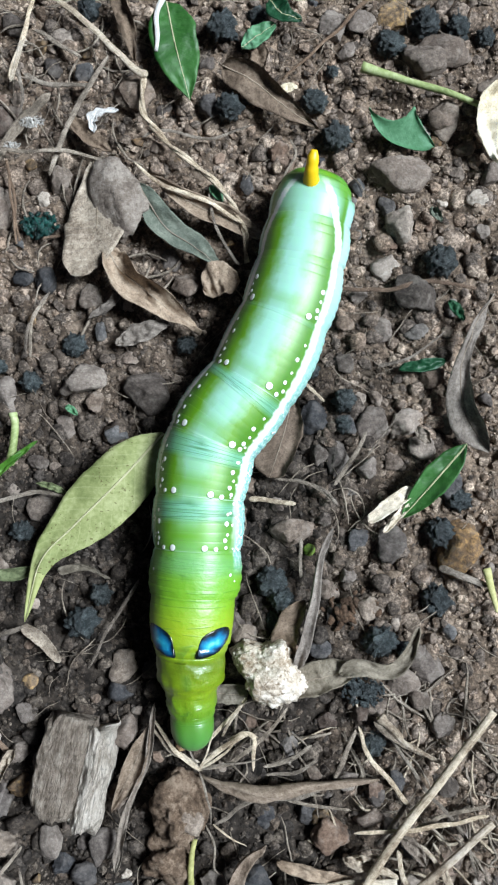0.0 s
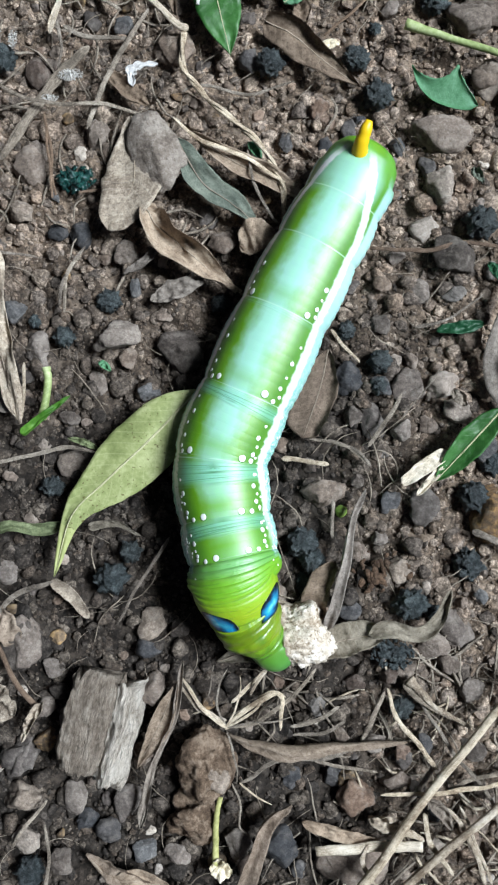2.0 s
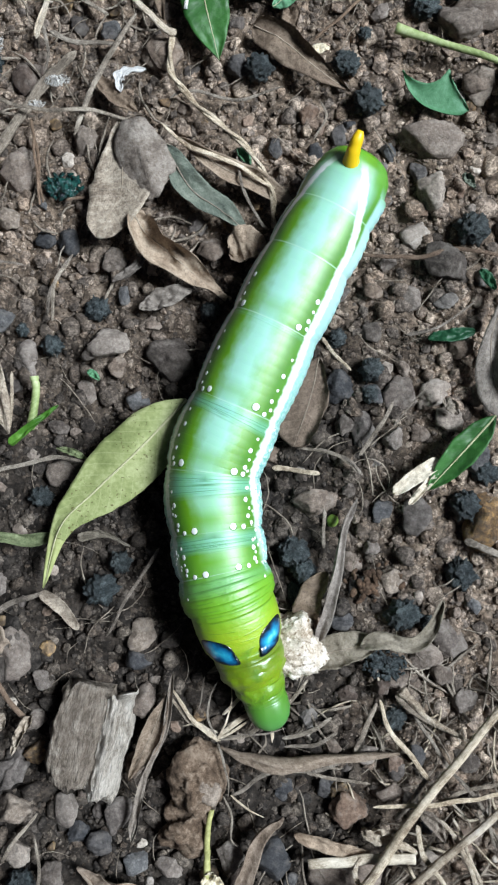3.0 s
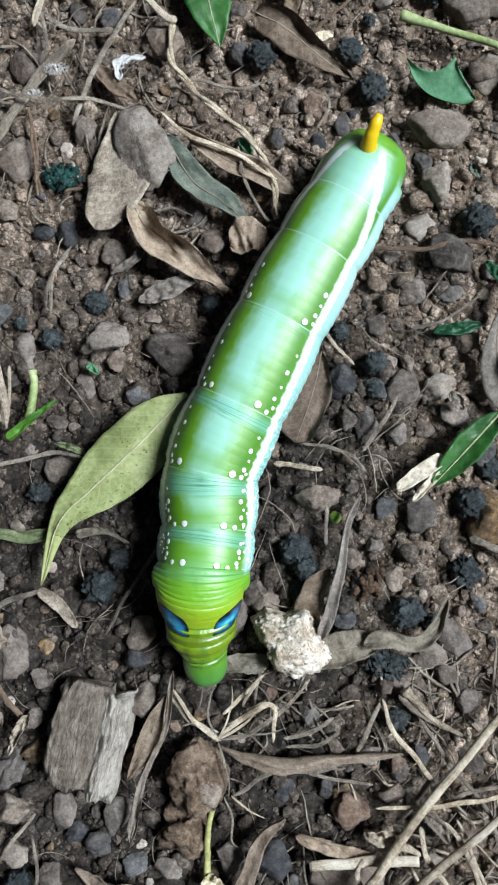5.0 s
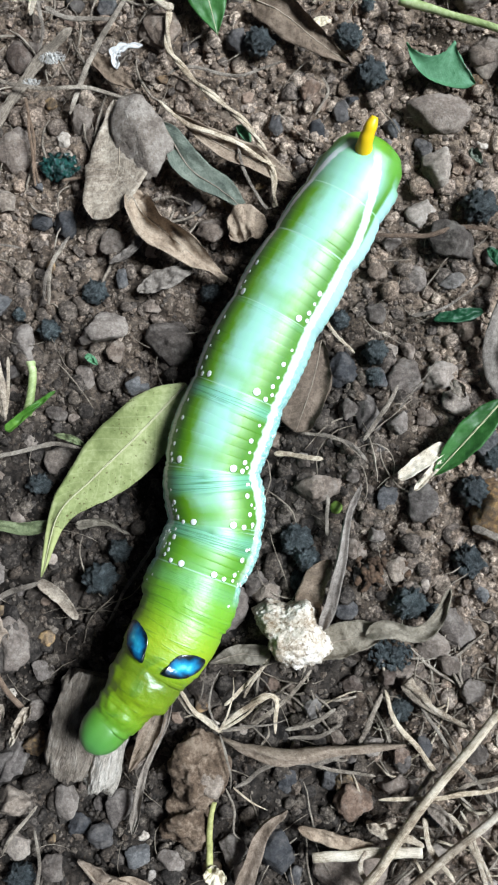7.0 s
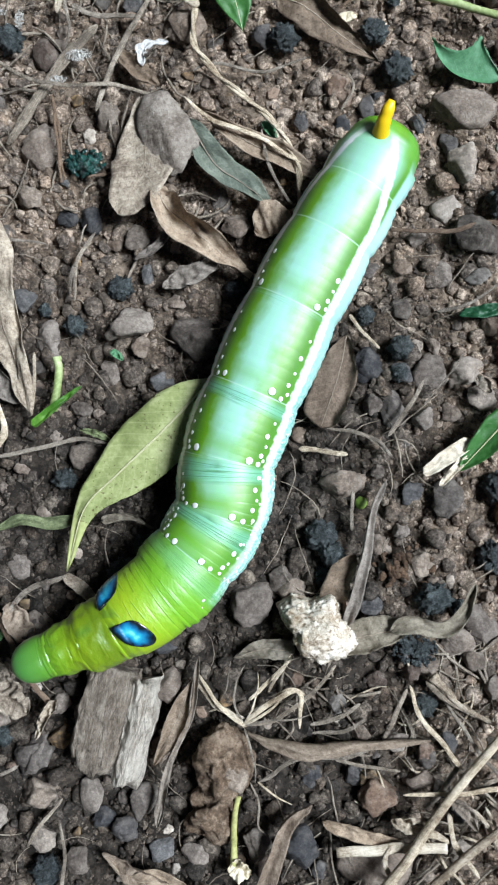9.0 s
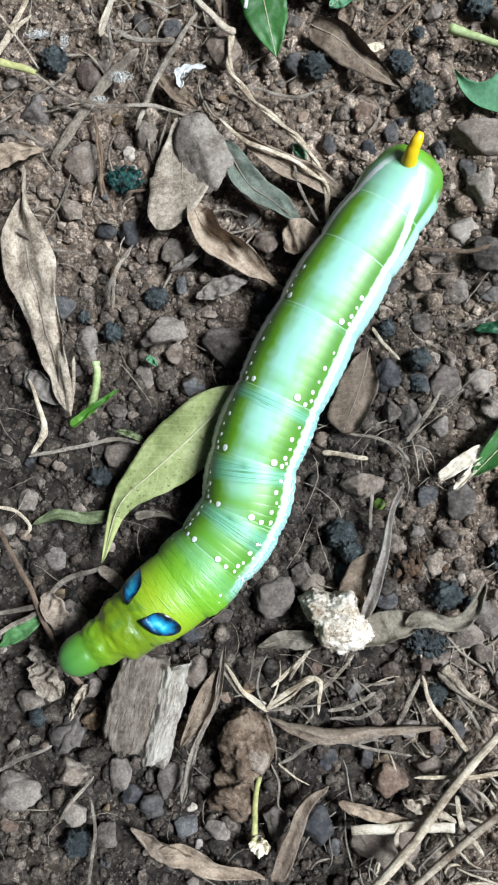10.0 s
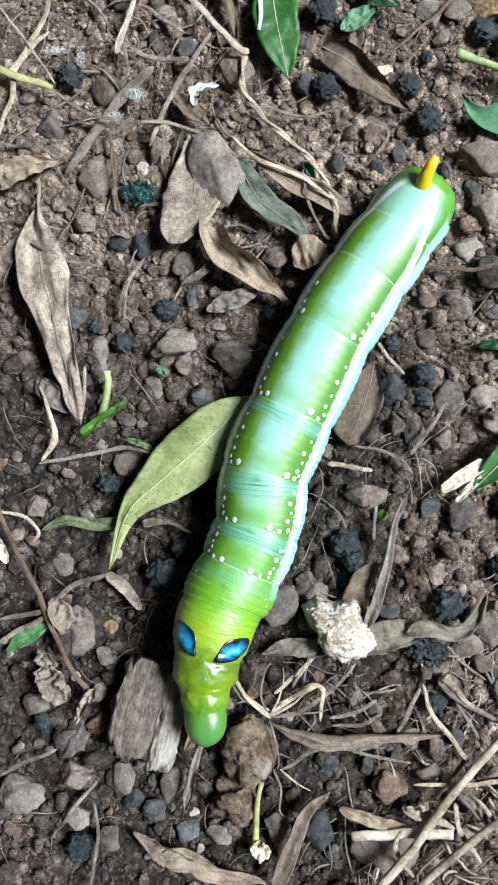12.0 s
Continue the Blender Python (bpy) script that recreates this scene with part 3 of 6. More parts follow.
def tube_mesh(name, line, radii, mat, sides=8, flat=1.0, knots=0.0, seed=0, smooth=True):
    n = len(line)
    verts, faces, al, ac = [], [], [], []
    for i, p in enumerate(line):
        f = i / (n - 1)
        d = (line[min(i + 1, n - 1)] - line[max(i - 1, 0)]).normalized()
        side = Vector((d.y, -d.x, 0))
        side = side.normalized() if side.length > 1e-6 else Vector((1, 0, 0))
        up = side.cross(d)
        tw = 0.9 * noise.noise(Vector((f * 4, seed * 3.3, 1)))
        r = along(radii, f) * (1 if smooth else min(1.0, 0.3 + 7 * (1 - abs(2 * f - 1)))) * (1 + knots * noise.noise(Vector((f * 9, seed * 1.9, 5))))
        for j in range(sides):
            g = 2 * math.pi * j / sides + tw
            rr = r * (1 if smooth or j % 3 else 0.86)
            verts.append(p + side * (rr * math.cos(g)) + up * (rr * flat * math.sin(g)))
            al.append(f)
            ac.append(j / sides * 2 - 1)
    for i in range(n - 1):
        for j in range(sides):
            a, b = i * sides + j, i * sides + (j + 1) % sides
            faces.append((a, b, b + sides, a + sides))
    faces += [tuple(range(sides))[::-1], tuple((n - 1) * sides + j for j in range(sides))]
    return mesh_of(name, verts, faces, mat, smooth=smooth, attrs={"along": al, "across": ac})


def stem(name, pts, radii, mat, label, z=(1.2, 1.2), flat=0.5, category="straw", knots=0.16, n=26, strands=1, group="dry stalks and straw"):
    """A stalk or straw along a curved line; with two strands it is twisted."""
    SEED[0] += 1
    s = SEED[0]
    pts3 = [(*p, along(z, i / (len(pts) - 1))) for i, p in enumerate(pts)]
    line = smooth_line(pts3, n * strands)
    line = [p + Vector((noise.noise(p * 0.25 + Vector((s, 0, 0))), noise.noise(p * 0.25 + Vector((0, s, 0))), 0.5 * noise.noise(p * 0.4 + Vector((0, 0, s))))) * (0.12 if flat > 0.9 else 0.4) for p in line]
    if mat in ("straw", "straw_grey", "twig"):
        radii = [r * 0.82 for r in radii]
    if strands == 1:
        return thing(name, tube_mesh(name, line, radii, MAT[mat], 12 if flat > 0.7 else 9, flat, knots, s, flat > 0.7 or mat not in ("straw", "straw_grey")), Matrix(), label, category, group)
    root = thing(name, None, Matrix(), label, category, group)
    for q in range(strands):
        wound = []
        for i, p in enumerate(line):
            g = i * 0.42 + q * 2 * math.pi / strands
            d = (line[min(i + 1, len(line) - 1)] - line[max(i - 1, 0)]).normalized()
            wound.append(p + Vector((d.y, -d.x, 0)) * (radii[0] * 0.75 * math.cos(g)) + Vector((0, 0, radii[0] * 0.6 * math.sin(g))))
        child("strand", tube_mesh("strand", wound, radii, MAT[mat], 6, 0.7, knots, s + q), root)
    return root


# ---- the ground: one sheet out to the horizon, finely modelled under the camera ----
def ground():
    def axis(lo, hi, step):
        out, v = [], lo
        while v <= hi:
            out.append(v)
            v += step
        d = step
        far_lo, far_hi = [lo], [hi]
        while far_hi[-1] < 60000:
            d *= 1.55
            far_hi.append(far_hi[-1] + d)
            far_lo.append(far_lo[-1] - d)
        return far_lo[:0:-1] + out + far_hi[1:]

    xs, ys = axis(-64, 32, 0.4), axis(-72, 76, 0.4)
    verts = [(x, y, gz(x, y)) for y in ys for x in xs]
    w = len(xs)
    faces = [(j * w + i, j * w + i + 1, j * w + i + w + 1, j * w + i + w) for j in range(len(ys) - 1) for i in range(w - 1)]
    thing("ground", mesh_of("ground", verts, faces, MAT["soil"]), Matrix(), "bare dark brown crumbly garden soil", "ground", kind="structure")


ground()


def scattered(name, count, sizes, mat, label, category, seed, level=1, area=(-63, 31, -70, 74), sink=0.15, flat=(0.55, 0.9)):
    """Uncountable crumbs joined into one mesh."""
    rng = np.random.default_rng(seed)
    bases = [np.array([tuple(v) for v in rock_verts(level, seed * 50 + k, 7, 0.12, 0.25)]) for k in range(12)]
    fbase = np.array(ICO[level][1])
    nv, nf = len(bases[0]), len(fbase)
    V, Fc = np.empty((count * nv, 3)), np.empty((count * nf, 3), int)
    for i in range(count):
        x, y = rng.uniform(area[0], area[1]), rng.uniform(area[2], area[3])
        r = sizes[0] * (sizes[1] / sizes[0]) ** (rng.random() ** 1.6)
        g = rng.uniform(0, 6.28)
        b = bases[i % 12] * (r * rng.uniform(0.8, 1.25), r * rng.uniform(0.8, 1.25), r * rng.uniform(*flat))
        c, s = math.cos(g), math.sin(g)
        V[i * nv : (i + 1) * nv] = np.c_[b[:, 0] * c - b[:, 1] * s + x, b[:, 0] * s + b[:, 1] * c + y, b[:, 2] + gz(x, y) + r * sink]
        Fc[i * nf : (i + 1) * nf] = fbase + i * nv
    me = mesh_of(name, V.tolist(), Fc.tolist(), mat, smooth=level > 1)
    thing(name, me, Matrix(), label, category, kind="stuff")


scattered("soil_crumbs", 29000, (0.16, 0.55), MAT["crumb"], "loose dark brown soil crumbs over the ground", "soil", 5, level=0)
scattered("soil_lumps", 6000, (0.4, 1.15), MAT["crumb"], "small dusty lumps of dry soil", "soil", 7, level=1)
scattered("fine_gravel", 1050, (0.8, 1.7), MAT["crumb"], "small dusty brown gravel grains in the soil", "gravel", 6, level=2, flat=(0.6, 0.85))


def fibres(name, count, lengths, radius, mat, label, seed, area):
    """Fine roots and straw splinters, too many to count, in one mesh."""
    rng = random.Random(seed)
    verts, faces, al, ac = [], [], [], []
    for k in range(count):
        x, y = rng.uniform(area[0], area[1]), rng.uniform(area[2], area[3])
        g, bend, ln, r = rng.uniform(0, 6.28), rng.gauss(0, 0.5), rng.uniform(*lengths), radius * rng.uniform(0.5, 1.4)
        base = len(verts)
        for i in range(9):
            f = i / 8
            z = max(gz(x, y), -0.6) + 0.45 + 0.5 * math.sin(math.pi * f)
            side = Vector((-math.sin(g), math.cos(g), 0))
            w = r * (1 - 0.6 * abs(2 * f - 1) ** 2)
            for q in range(4):
                a = q * math.pi / 2
                verts.append(Vector((x, y, z)) + side * (w * math.cos(a)) + Vector((0, 0, w * 0.35 * math.sin(a))))
                al.append(f)
                ac.append(q / 2 - 1)
            x, y, g = x + math.cos(g) * ln / 8, y + math.sin(g) * ln / 8, g + bend * 0.25 + rng.gauss(0, 0.12)
        for i in range(8):
            for q in range(4):
                a, b = base + i * 4 + q, base + i * 4 + (q + 1) % 4
                faces.append((a, b, b + 4, a + 4))
    thing(name, mesh_of(name, verts, faces, mat, attrs={"along": al, "across": ac}), Matrix(), label, "plant litter", kind="stuff")


fibres("root_fibres", 240, (3.0, 10.0), 0.085, MAT["straw_grey"], "fine dry rootlets strewn over the soil", 31, (-60, 30, -68, 72))
fibres("straw_litter", 150, (2.5, 10.0), 0.18, MAT["straw_grey"], "broken grey-tan straw bits among gravel", 32, (-8, 32, -66, -24))
fibres("straw_litter", 34, (3.0, 9.0), 0.19, MAT["straw"], "pale broken straw bits among gravel", 34, (0, 32, -66, -30))
fibres("straw_litter", 80, (4.0, 10.0), 0.19, MAT["straw_grey"], "broken grey-tan straw bits on soil", 33, (-60, -18, 26, 72))

# ---- the large pieces lying on the soil ----
def wood_chunk():
    """A broken block of weathered wood: flat top, a raised bright split edge along one side, ragged ends."""

    def prism(name, ring, length, shift, parent, seed, mat, label):
        n, m = 70, 72
        sect = smooth_line([(x, z, 0) for x, z in ring], m)
        verts, faces = [], []
        for i in range(n):
            f = i / (n - 1)
            for p in sect:
                x, z = p.x, p.y
                x += 0.5 * noise.noise(Vector((f * 5.0, z * 0.4, seed + 7))) * (abs(x - 0.5) > 2.0) + 0.25 * noise.noise(Vector((f * 13.0, z, seed + 8)))
                end = 1.2 * noise.noise(Vector((x * 0.45, z * 0.3, seed))) + 0.7 * noise.noise(Vector((x * 1.7, z * 0.7, seed + 9))) + 0.5 * noise.noise(Vector((x * 4.0, z * 1.5, seed + 4)))
                y = shift + (f - 0.5) * length + end * (abs(2 * f - 1) ** 2) * (1 if f > 0.5 else -1)
                g = 0.42 * noise.noise(Vector((x * 0.55 + z, y * 0.22, seed))) + 0.34 * noise.noise(Vector((x * 2.1 + z, y * 0.35, seed + 3))) + 0.26 * noise.noise(Vector((x * 4.0, y * 0.9, seed + 5)))
                k = 1 - 0.11 * abs(2 * f - 1) ** 6
                verts.append((x * k + g * 0.4, y, max(z * k + g * (z > 1.5), 0)))
        for i in range(n - 1):
            for j in range(m):
                a, b = i * m + j, i * m + (j + 1) % m
                faces.append((a, a + m, b + m, b))
        faces += [tuple(range(m)), tuple((n - 1) * m + j for j in range(m))[::-1]]
        child(name, mesh_of(name, verts, faces, MAT[mat]), parent, label)

    root = thing("wood_chunk", None, at(-30.9, -37.9, 0.2, -12, 0, 0), "weathered grey broken block of wood with coarse grain", "wood")
    prism("block", [(-4.6, 0.2), (-4.9, 3.0), (-4.3, 4.7), (-2.0, 5.3), (0.2, 5.0), (1.5, 4.0), (1.9, 3.0), (1.8, 0.2)], 12.6, 0.8, root, 2.0, "wood", "dark weathered block")
    prism("split_edge", [(0.4, 0.2), (0.5, 3.0), (1.2, 3.7), (2.2, 4.8), (3.5, 5.1), (4.6, 4.4), (5.0, 2.6), (4.9, 0.2)], 12.8, 0.0, root, 6.0, "split", "pale freshly split edge")


wood_chunk()


def pale_chunk():
    """A jagged lump: broad at one end, stepped in on the other, pitted all over."""
    spans = (5.0, 4.3, 5.6, 3.9, 4.6, 6.0, 4.6, 3.1, 4.2, 4.6, 5.2, 5.6)
    vs = []
    for v, b in zip(ICO[5][0], rock_verts(5, 81, 12, 0.06, 0.10)):
        f = (math.degrees(math.atan2(v.y, v.x)) % 360) / 30
        i = int(f) % 12
        r = spans[i] + (spans[(i + 1) % 12] - spans[i]) * (f - int(f))
        q = v + Vector((3, 1, 8))
        k = 1.12 + 0.07 * noise.noise(q * 6) + 0.07 * noise.noise(q * 13) - 0.16 * max(0, noise.noise(q * 8.5) - 0.15) + 0.085 * noise.noise(q * 19) + 0.05 * noise.noise(q * 36)
        vs.append((b.x * k * r * 1.04, b.y * k * r * 0.85, b.z * k * 3.2))
    thing("plaster_chunk", mesh_of("plaster_chunk", vs, ICO[5][1], MAT["chunk"]), at(-5.5, -23.9, 2.3, 0), "chalky white crumbly lump of old plaster", "rubble")


pale_chunk()

# ---- leaves ----
leaf("green_leaf", ((-18.8, 7.6), (-24.7, 1.1), (-30.7, -4.7), (-35.4, -9.7), (-37.8, -18.0)), (3.0, 7.6, 8.3, 7.2, 4.4, 2.0, 0.8), "leaf_pale", "pale yellow-green fallen leaf with brown specks, propped on soil", z=(3.6, 4.2, 3.8, 3.6, 2.8), cup=-0.10, lean=(4, -10), wave=0.3, rib=0.16)
leaf("dry_leaf", ((-29.4, 46.6), (-28.8, 41.6), (-28.6, 36.8), (-30.0, 32.9), (-31.6, 29.4)), (1.0, 3.4, 6.4, 8.4, 8.6, 7.2, 5.2, 3.6), "leaf_bleached", "withered grey leaf with a silvery end under an earth lump", z=(2.0, 2.2, 2.4, 3.0, 3.6), cup=0.12, lean=(-14, -4), curl=0.0, wave=0.35, rib=0.07)
leaf("dry_leaf", ((-22.8, 42.5), (-19.2, 36.6), (-15.2, 33.8), (-11.2, 30.7)), (2.0, 4.2, 4.0, 3.2, 0.8), "leaf_sage", "grey-green withered narrow leaf on soil", z=(2.4, 2.0, 1.8, 1.6), cup=0.25, lean=(-12, 10), rib=0.1)
leaf("dry_leaf", ((-27.5, 33.7), (-25.1, 30.3), (-20.6, 26.5), (-14.1, 21.4)), (2.0, 4.2, 4.6, 3.8, 1.0), "leaf_tan", "curled tan withered leaf, half folded", z=(1.8, 2.6, 2.6, 1.6), cup=0.7, lean=(55, -15, 25), wave=1.1, rib=0.12)
leaf("dry_leaf", ((-13.8, 27.7), (-11.4, 28.4), (-8.6, 28.7)), (2.6, 5.6, 5.2, 2.0), "leaf_tan", "round tan withered leaf scrap beside the caterpillar", z=(1.8, 2.4, 2.2), cup=0.25, wave=0.6)
leaf("dry_leaf", ((-11.1, 59.4), (-7.0, 57.0), (-2.6, 53.4), (2.2, 50.2)), (3.4, 5.0, 4.6, 2.8, 0.4), "leaf_brown", "smooth brown withered leaf with a pointed tip", z=(1.6, 2.0, 1.8, 1.2), cup=0.2, lean=(-14, -6), rib=0.1)
leaf("dry_leaf", ((-21.1, 43.9), (-15.3, 39.7), (-10.4, 37.4), (-5.2, 34.8)), (1.0, 2.6, 3.6, 3.2, 1.2), "leaf_tan", "long tan withered leaf beneath dry stalks", z=(1.6, 2.0, 1.8, 1.4), cup=0.35, lean=(-20, -8), rib=0.1)
leaf("green_leaf", ((-19.0, 68.4), (-17.7, 62.0), (-15.7, 54.4)), (3.0, 6.2, 6.3, 5.0, 0.4), "leaf_green", "glossy deep green fresh leaf with pale midrib", z=(2.6, 2.8, 2.0), cup=0.12, lean=(6, 6), rib=0.12)
leaf("green_leaf", ((-8.5, 61.9), (-6.4, 63.3), (-3.7, 65.2)), (0.6, 2.8, 2.6, 1.0), "leaf_teal", "small fresh green leaf piece on soil", z=(1.6, 2.0, 1.8), cup=0.2, rib=0.08)
leaf("green_leaf", ((-4.5, 68.6), (-2.8, 66.3), (-0.0, 65.7)), (1.6, 3.2, 2.2, 0.6), "leaf_deep", "small dark green folded leaf piece", z=(1.8, 2.4, 1.6), cup=0.35, rib=0.08)


def bitten_leaf():
    """A crescent left over from a leaf eaten from above, with a spike at one side and a pointed end."""
    low = smooth_line([(*p, z) for p, z in zip(((9.1, 52.3), (10.0, 49.9), (11.8, 48.0), (14.3, 46.9), (16.7, 46.4), (18.0, 46.9)), (2.6, 2.2, 1.9, 1.8, 2.0, 2.3))], 40)
    top = smooth_line([(*p, z) for p, z in zip(((9.1, 52.4), (10.4, 51.2), (11.9, 50.5), (13.7, 50.7), (14.7, 51.5), (15.2, 52.2), (15.9, 50.3), (18.1, 47.0)), (2.6, 2.7, 2.8, 2.9, 3.1, 3.2, 2.9, 2.3))], 40)
    verts, al, ac = [], [], []
    for side in (0.0, -0.18):
        for i, (a, b) in enumerate(zip(low, top)):
            for j in range(9):
                f = j / 8
                p = a.lerp(b, f) + Vector((0, 0, side - 0.35 * math.sin(math.pi * f)))
                p.x += 0.12 * noise.noise(p * 1.3) * (f > 0.9)
                p.y += 0.22 * noise.noise(p * 1.7) * (f > 0.9)
                verts.append(p)
                al.append(i / 39)
                ac.append(f * 2 - 1)
    n = 40 * 9
    faces = []
    for i in range(39):
        for j in range(8):
            a = i * 9 + j
            faces += [(a, a + 9, a + 10, a + 1), (n + a, n + a + 1, n + a + 10, n + a + 9)]
        for j in (0, 8):
            a = i * 9 + j
            faces.append((a, a + 9, n + a + 9, n + a))
    thing("green_leaf", mesh_of("green_leaf", verts, faces, MAT["leaf_teal"], attrs={"along": al, "across": ac}), Matrix(), "blue-green leaf piece with a bitten upper edge", "leaf", "fallen leaves")


bitten_leaf()
leaf("leaf_fragment", ((13.0, 16.4), (16.0, 16.7), (19.4, 17.5)), (0.8, 1.6, 1.7, 0.8), "leaf_deep", "curled dark green leaf shred on soil", z=(1.4, 1.7, 1.3), cup=0.6, lean=(20, -10))
leaf("dry_leaf", ((25.5, 26.5), (22.9, 21.5), (21.1, 15.8), (21.9, 10.1), (24.9, 5.1)), (1.0, 1.6, 1.6, 2.6, 4.6, 4.4, 1.6), "leaf_grey", "long twisted grey-brown withered leaf", z=(2.0, 2.6, 2.4, 2.0, 1.6), cup=0.35, lean=(60, 30, -20, -15), rib=0.1)
leaf("green_leaf", ((21.7, 6.1), (17.7, 1.4), (13.2, -3.8)), (0.8, 3.4, 3.8, 3.0, 0.8), "leaf_green", "fresh green leaf folded along its midrib", z=(3.0, 2.6, 1.6), cup=0.4, lean=(-12, -5), rib=0.14)
leaf("dry_leaf", ((14.7, 0.2), (11.6, -2.0), (8.7, -4.3)), (1.6, 2.0, 1.9, 1.4), "straw_white", "bleached tan dry leaf strip", z=(2.0, 2.0, 1.6), cup=0.2)
leaf("dry_leaf", ((14.4, -1.3), (12.7, -3.5), (10.8, -5.8)), (0.9, 1.1, 1.0, 0.7), "straw_white", "narrow bleached dry leaf strip", z=(1.8, 1.7, 1.4), cup=0.2)
leaf("dry_leaf", ((-1.4, 13.6), (-2.4, 8.4), (-4.6, 1.6)), (1.2, 3.6, 5.2, 6.0, 5.8, 4.8), "leaf_brown", "flat grey-brown torn withered leaf beside the caterpillar", z=(1.8, 1.8, 1.5), cup=-0.08, lean=(8, 8), rib=0.1)
leaf("dry_leaf", ((4.0, -5.1), (2.1, -9.1), (1.1, -15.5), (0.0, -20.6), (-0.9, -24.1)), (0.5, 1.1, 1.5, 1.7, 1.9, 1.2), "leaf_grey", "long narrow rolled grey-brown leaf strip", z=(1.4, 2.2, 2.4, 2.2, 1.8), cup=0.8, lean=(30, 20, -10), wave=0.25)
leaf("dry_leaf", ((0.2, -14.9), (-1.9, -18.3), (-2.3, -21.2), (-1.0, -24.0)), (1.6, 3.4, 4.0, 3.4, 1.6), "leaf_brown", "flat brown withered leaf under a rolled strip", z=(1.1, 1.4, 1.4, 1.1), cup=0.15, lean=(6, -6))
leaf("dry_leaf", ((-4.6, -27.4), (0.2, -25.7), (3.4, -24.8), (6.9, -23.9)), (3.2, 4.4, 4.8, 4.2, 2.2), "leaf_olive", "flat olive-grey withered leaf partly under plaster", z=(1.2, 1.6, 1.8, 1.8), cup=0.12, lean=(-8, 4), rib=0.12)
leaf("dry_leaf", ((4.7, -24.4), (7.3, -23.3), (10.9, -23.7), (13.6, -22.2), (15.4, -18.2)), (1.6, 2.6, 2.4, 2.4, 1.8, 0.9), "leaf_olive", "folded pale olive leaf edge with a curled tip", z=(2.4, 2.8, 2.6, 2.4, 2.2), cup=0.5, lean=(30, -10, 40), wave=0.6)
leaf("dry_leaf", ((-15.6, -28.9), (-11.7, -27.6), (-7.5, -27.7)), (0.4, 2.2, 2.9, 2.8), "leaf_olive", "dark grey-olive withered leaf end beside plaster", z=(1.0, 1.3, 1.2), cup=0.2, rib=0.08)
leaf("dry_leaf", ((-13.7, -38.0), (-9.7, -39.0), (-5.1, -39.4), (-0.6, -39.0), (4.4, -38.6), (10.0, -38.2)), (0.6, 2.2, 3.8, 3.0, 1.6, 1.3, 0.5), "leaf_tan", "folded brown withered leaf among straw", z=(2.2, 2.8, 2.8, 2.4, 2.0, 1.6), cup=0.5, lean=(-30, -38, -20, -20), curl=-0.8, wave=0.3)
leaf("dry_leaf", ((-20.5, -31.2), (-22.9, -37.3), (-25.9, -43.4)), (0.5, 2.4, 3.2, 2.2, 0.5), "leaf_tan", "pinkish brown withered narrow leaf beside the wood", z=(2.4, 2.4, 1.6), cup=0.3, lean=(-10, 10), rib=0.08)
leaf("dry_leaf", ((-20.0, -28.6), (-21.2, -36.5), (-23.8, -43.1), (-25.1, -51.3)), (0.7, 1.0, 0.9, 1.2, 1.5), "leaf_grey", "twisted grey dry grass blade", z=(2.4, 2.6, 2.2, 1.6), cup=0.7, lean=(10, 50, -20))
leaf("dry_leaf", ((-51.8, 38.5), (-51.7, 31.0), (-49.8, 22.5), (-47.1, 14.4), (-45.7, 9.4), (-43.6, 2.7)), (0.4, 1.2, 6.2, 7.6, 5.4, 4.4, 4.4, 3.0, 0.8), "leaf_bleached", "crumpled grey-tan withered leaf with dark stains", curl=0.2, z=(2.0, 2.8, 2.6, 2.6, 1.8), cup=0.3, lean=(8, -6), wave=1.5, rib=0.14)
leaf("dry_leaf", ((-58.8, 37.7), (-54.3, 40.5), (-49.1, 41.5)), (2.6, 3.6, 2.8, 0.4), "leaf_tan", "wrinkled tan withered leaf on the soil", z=(1.8, 2.4, 1.6), cup=0.35, wave=0.8, rib=0.1)
leaf("dry_leaf", ((-58.2, 21.5), (-55.9, 26.3), (-52.6, 32.3)), (2.6, 3.4, 2.6, 0.4), "leaf_tan", "curled tan withered leaf on soil", z=(1.6, 2.4, 1.6), cup=0.4, wave=0.7)
leaf("dry_leaf", ((-51.0, 8.4), (-48.8, 7.6), (-45.6, 4.4)), (2.4, 3.4, 3.6, 1.2), "leaf_grey", "flat grey-brown withered leaf under another leaf", z=(0.9, 1.2, 1.0), cup=0.1)
leaf("dry_leaf", ((-31.9, -55.6), (-28.5, -58.0), (-24.3, -57.8), (-19.7, -59.5), (-13.3, -60.2)), (0.4, 0.9, 3.2, 2.8, 2.6, 0.6), "leaf_tan", "wavy tan withered leaf on soil", z=(1.8, 2.4, 2.2, 1.6), cup=0.45, wave=0.7, lean=(10, -20), rib=0.1)
leaf("leaf_fragment", ((-52.8, -30.9), (-49.7, -28.3), (-46.5, -26.2)), (0.6, 2.3, 2.5, 1.0), "leaf_mid", "dull green grass blade piece on soil", z=(1.4, 1.6, 1.4), cup=0.25)
leaf("leaf_fragment", ((-48.6, -13.1), (-44.8, -11.5), (-40.9, -11.8), (-36.6, -11.0)), (0.5, 1.7, 1.6, 2.0, 1.5), "leaf_dull", "thin pale grey-green withered grass blade", z=(1.2, 1.6, 1.4, 1.4), cup=0.35, lean=(10, -20))
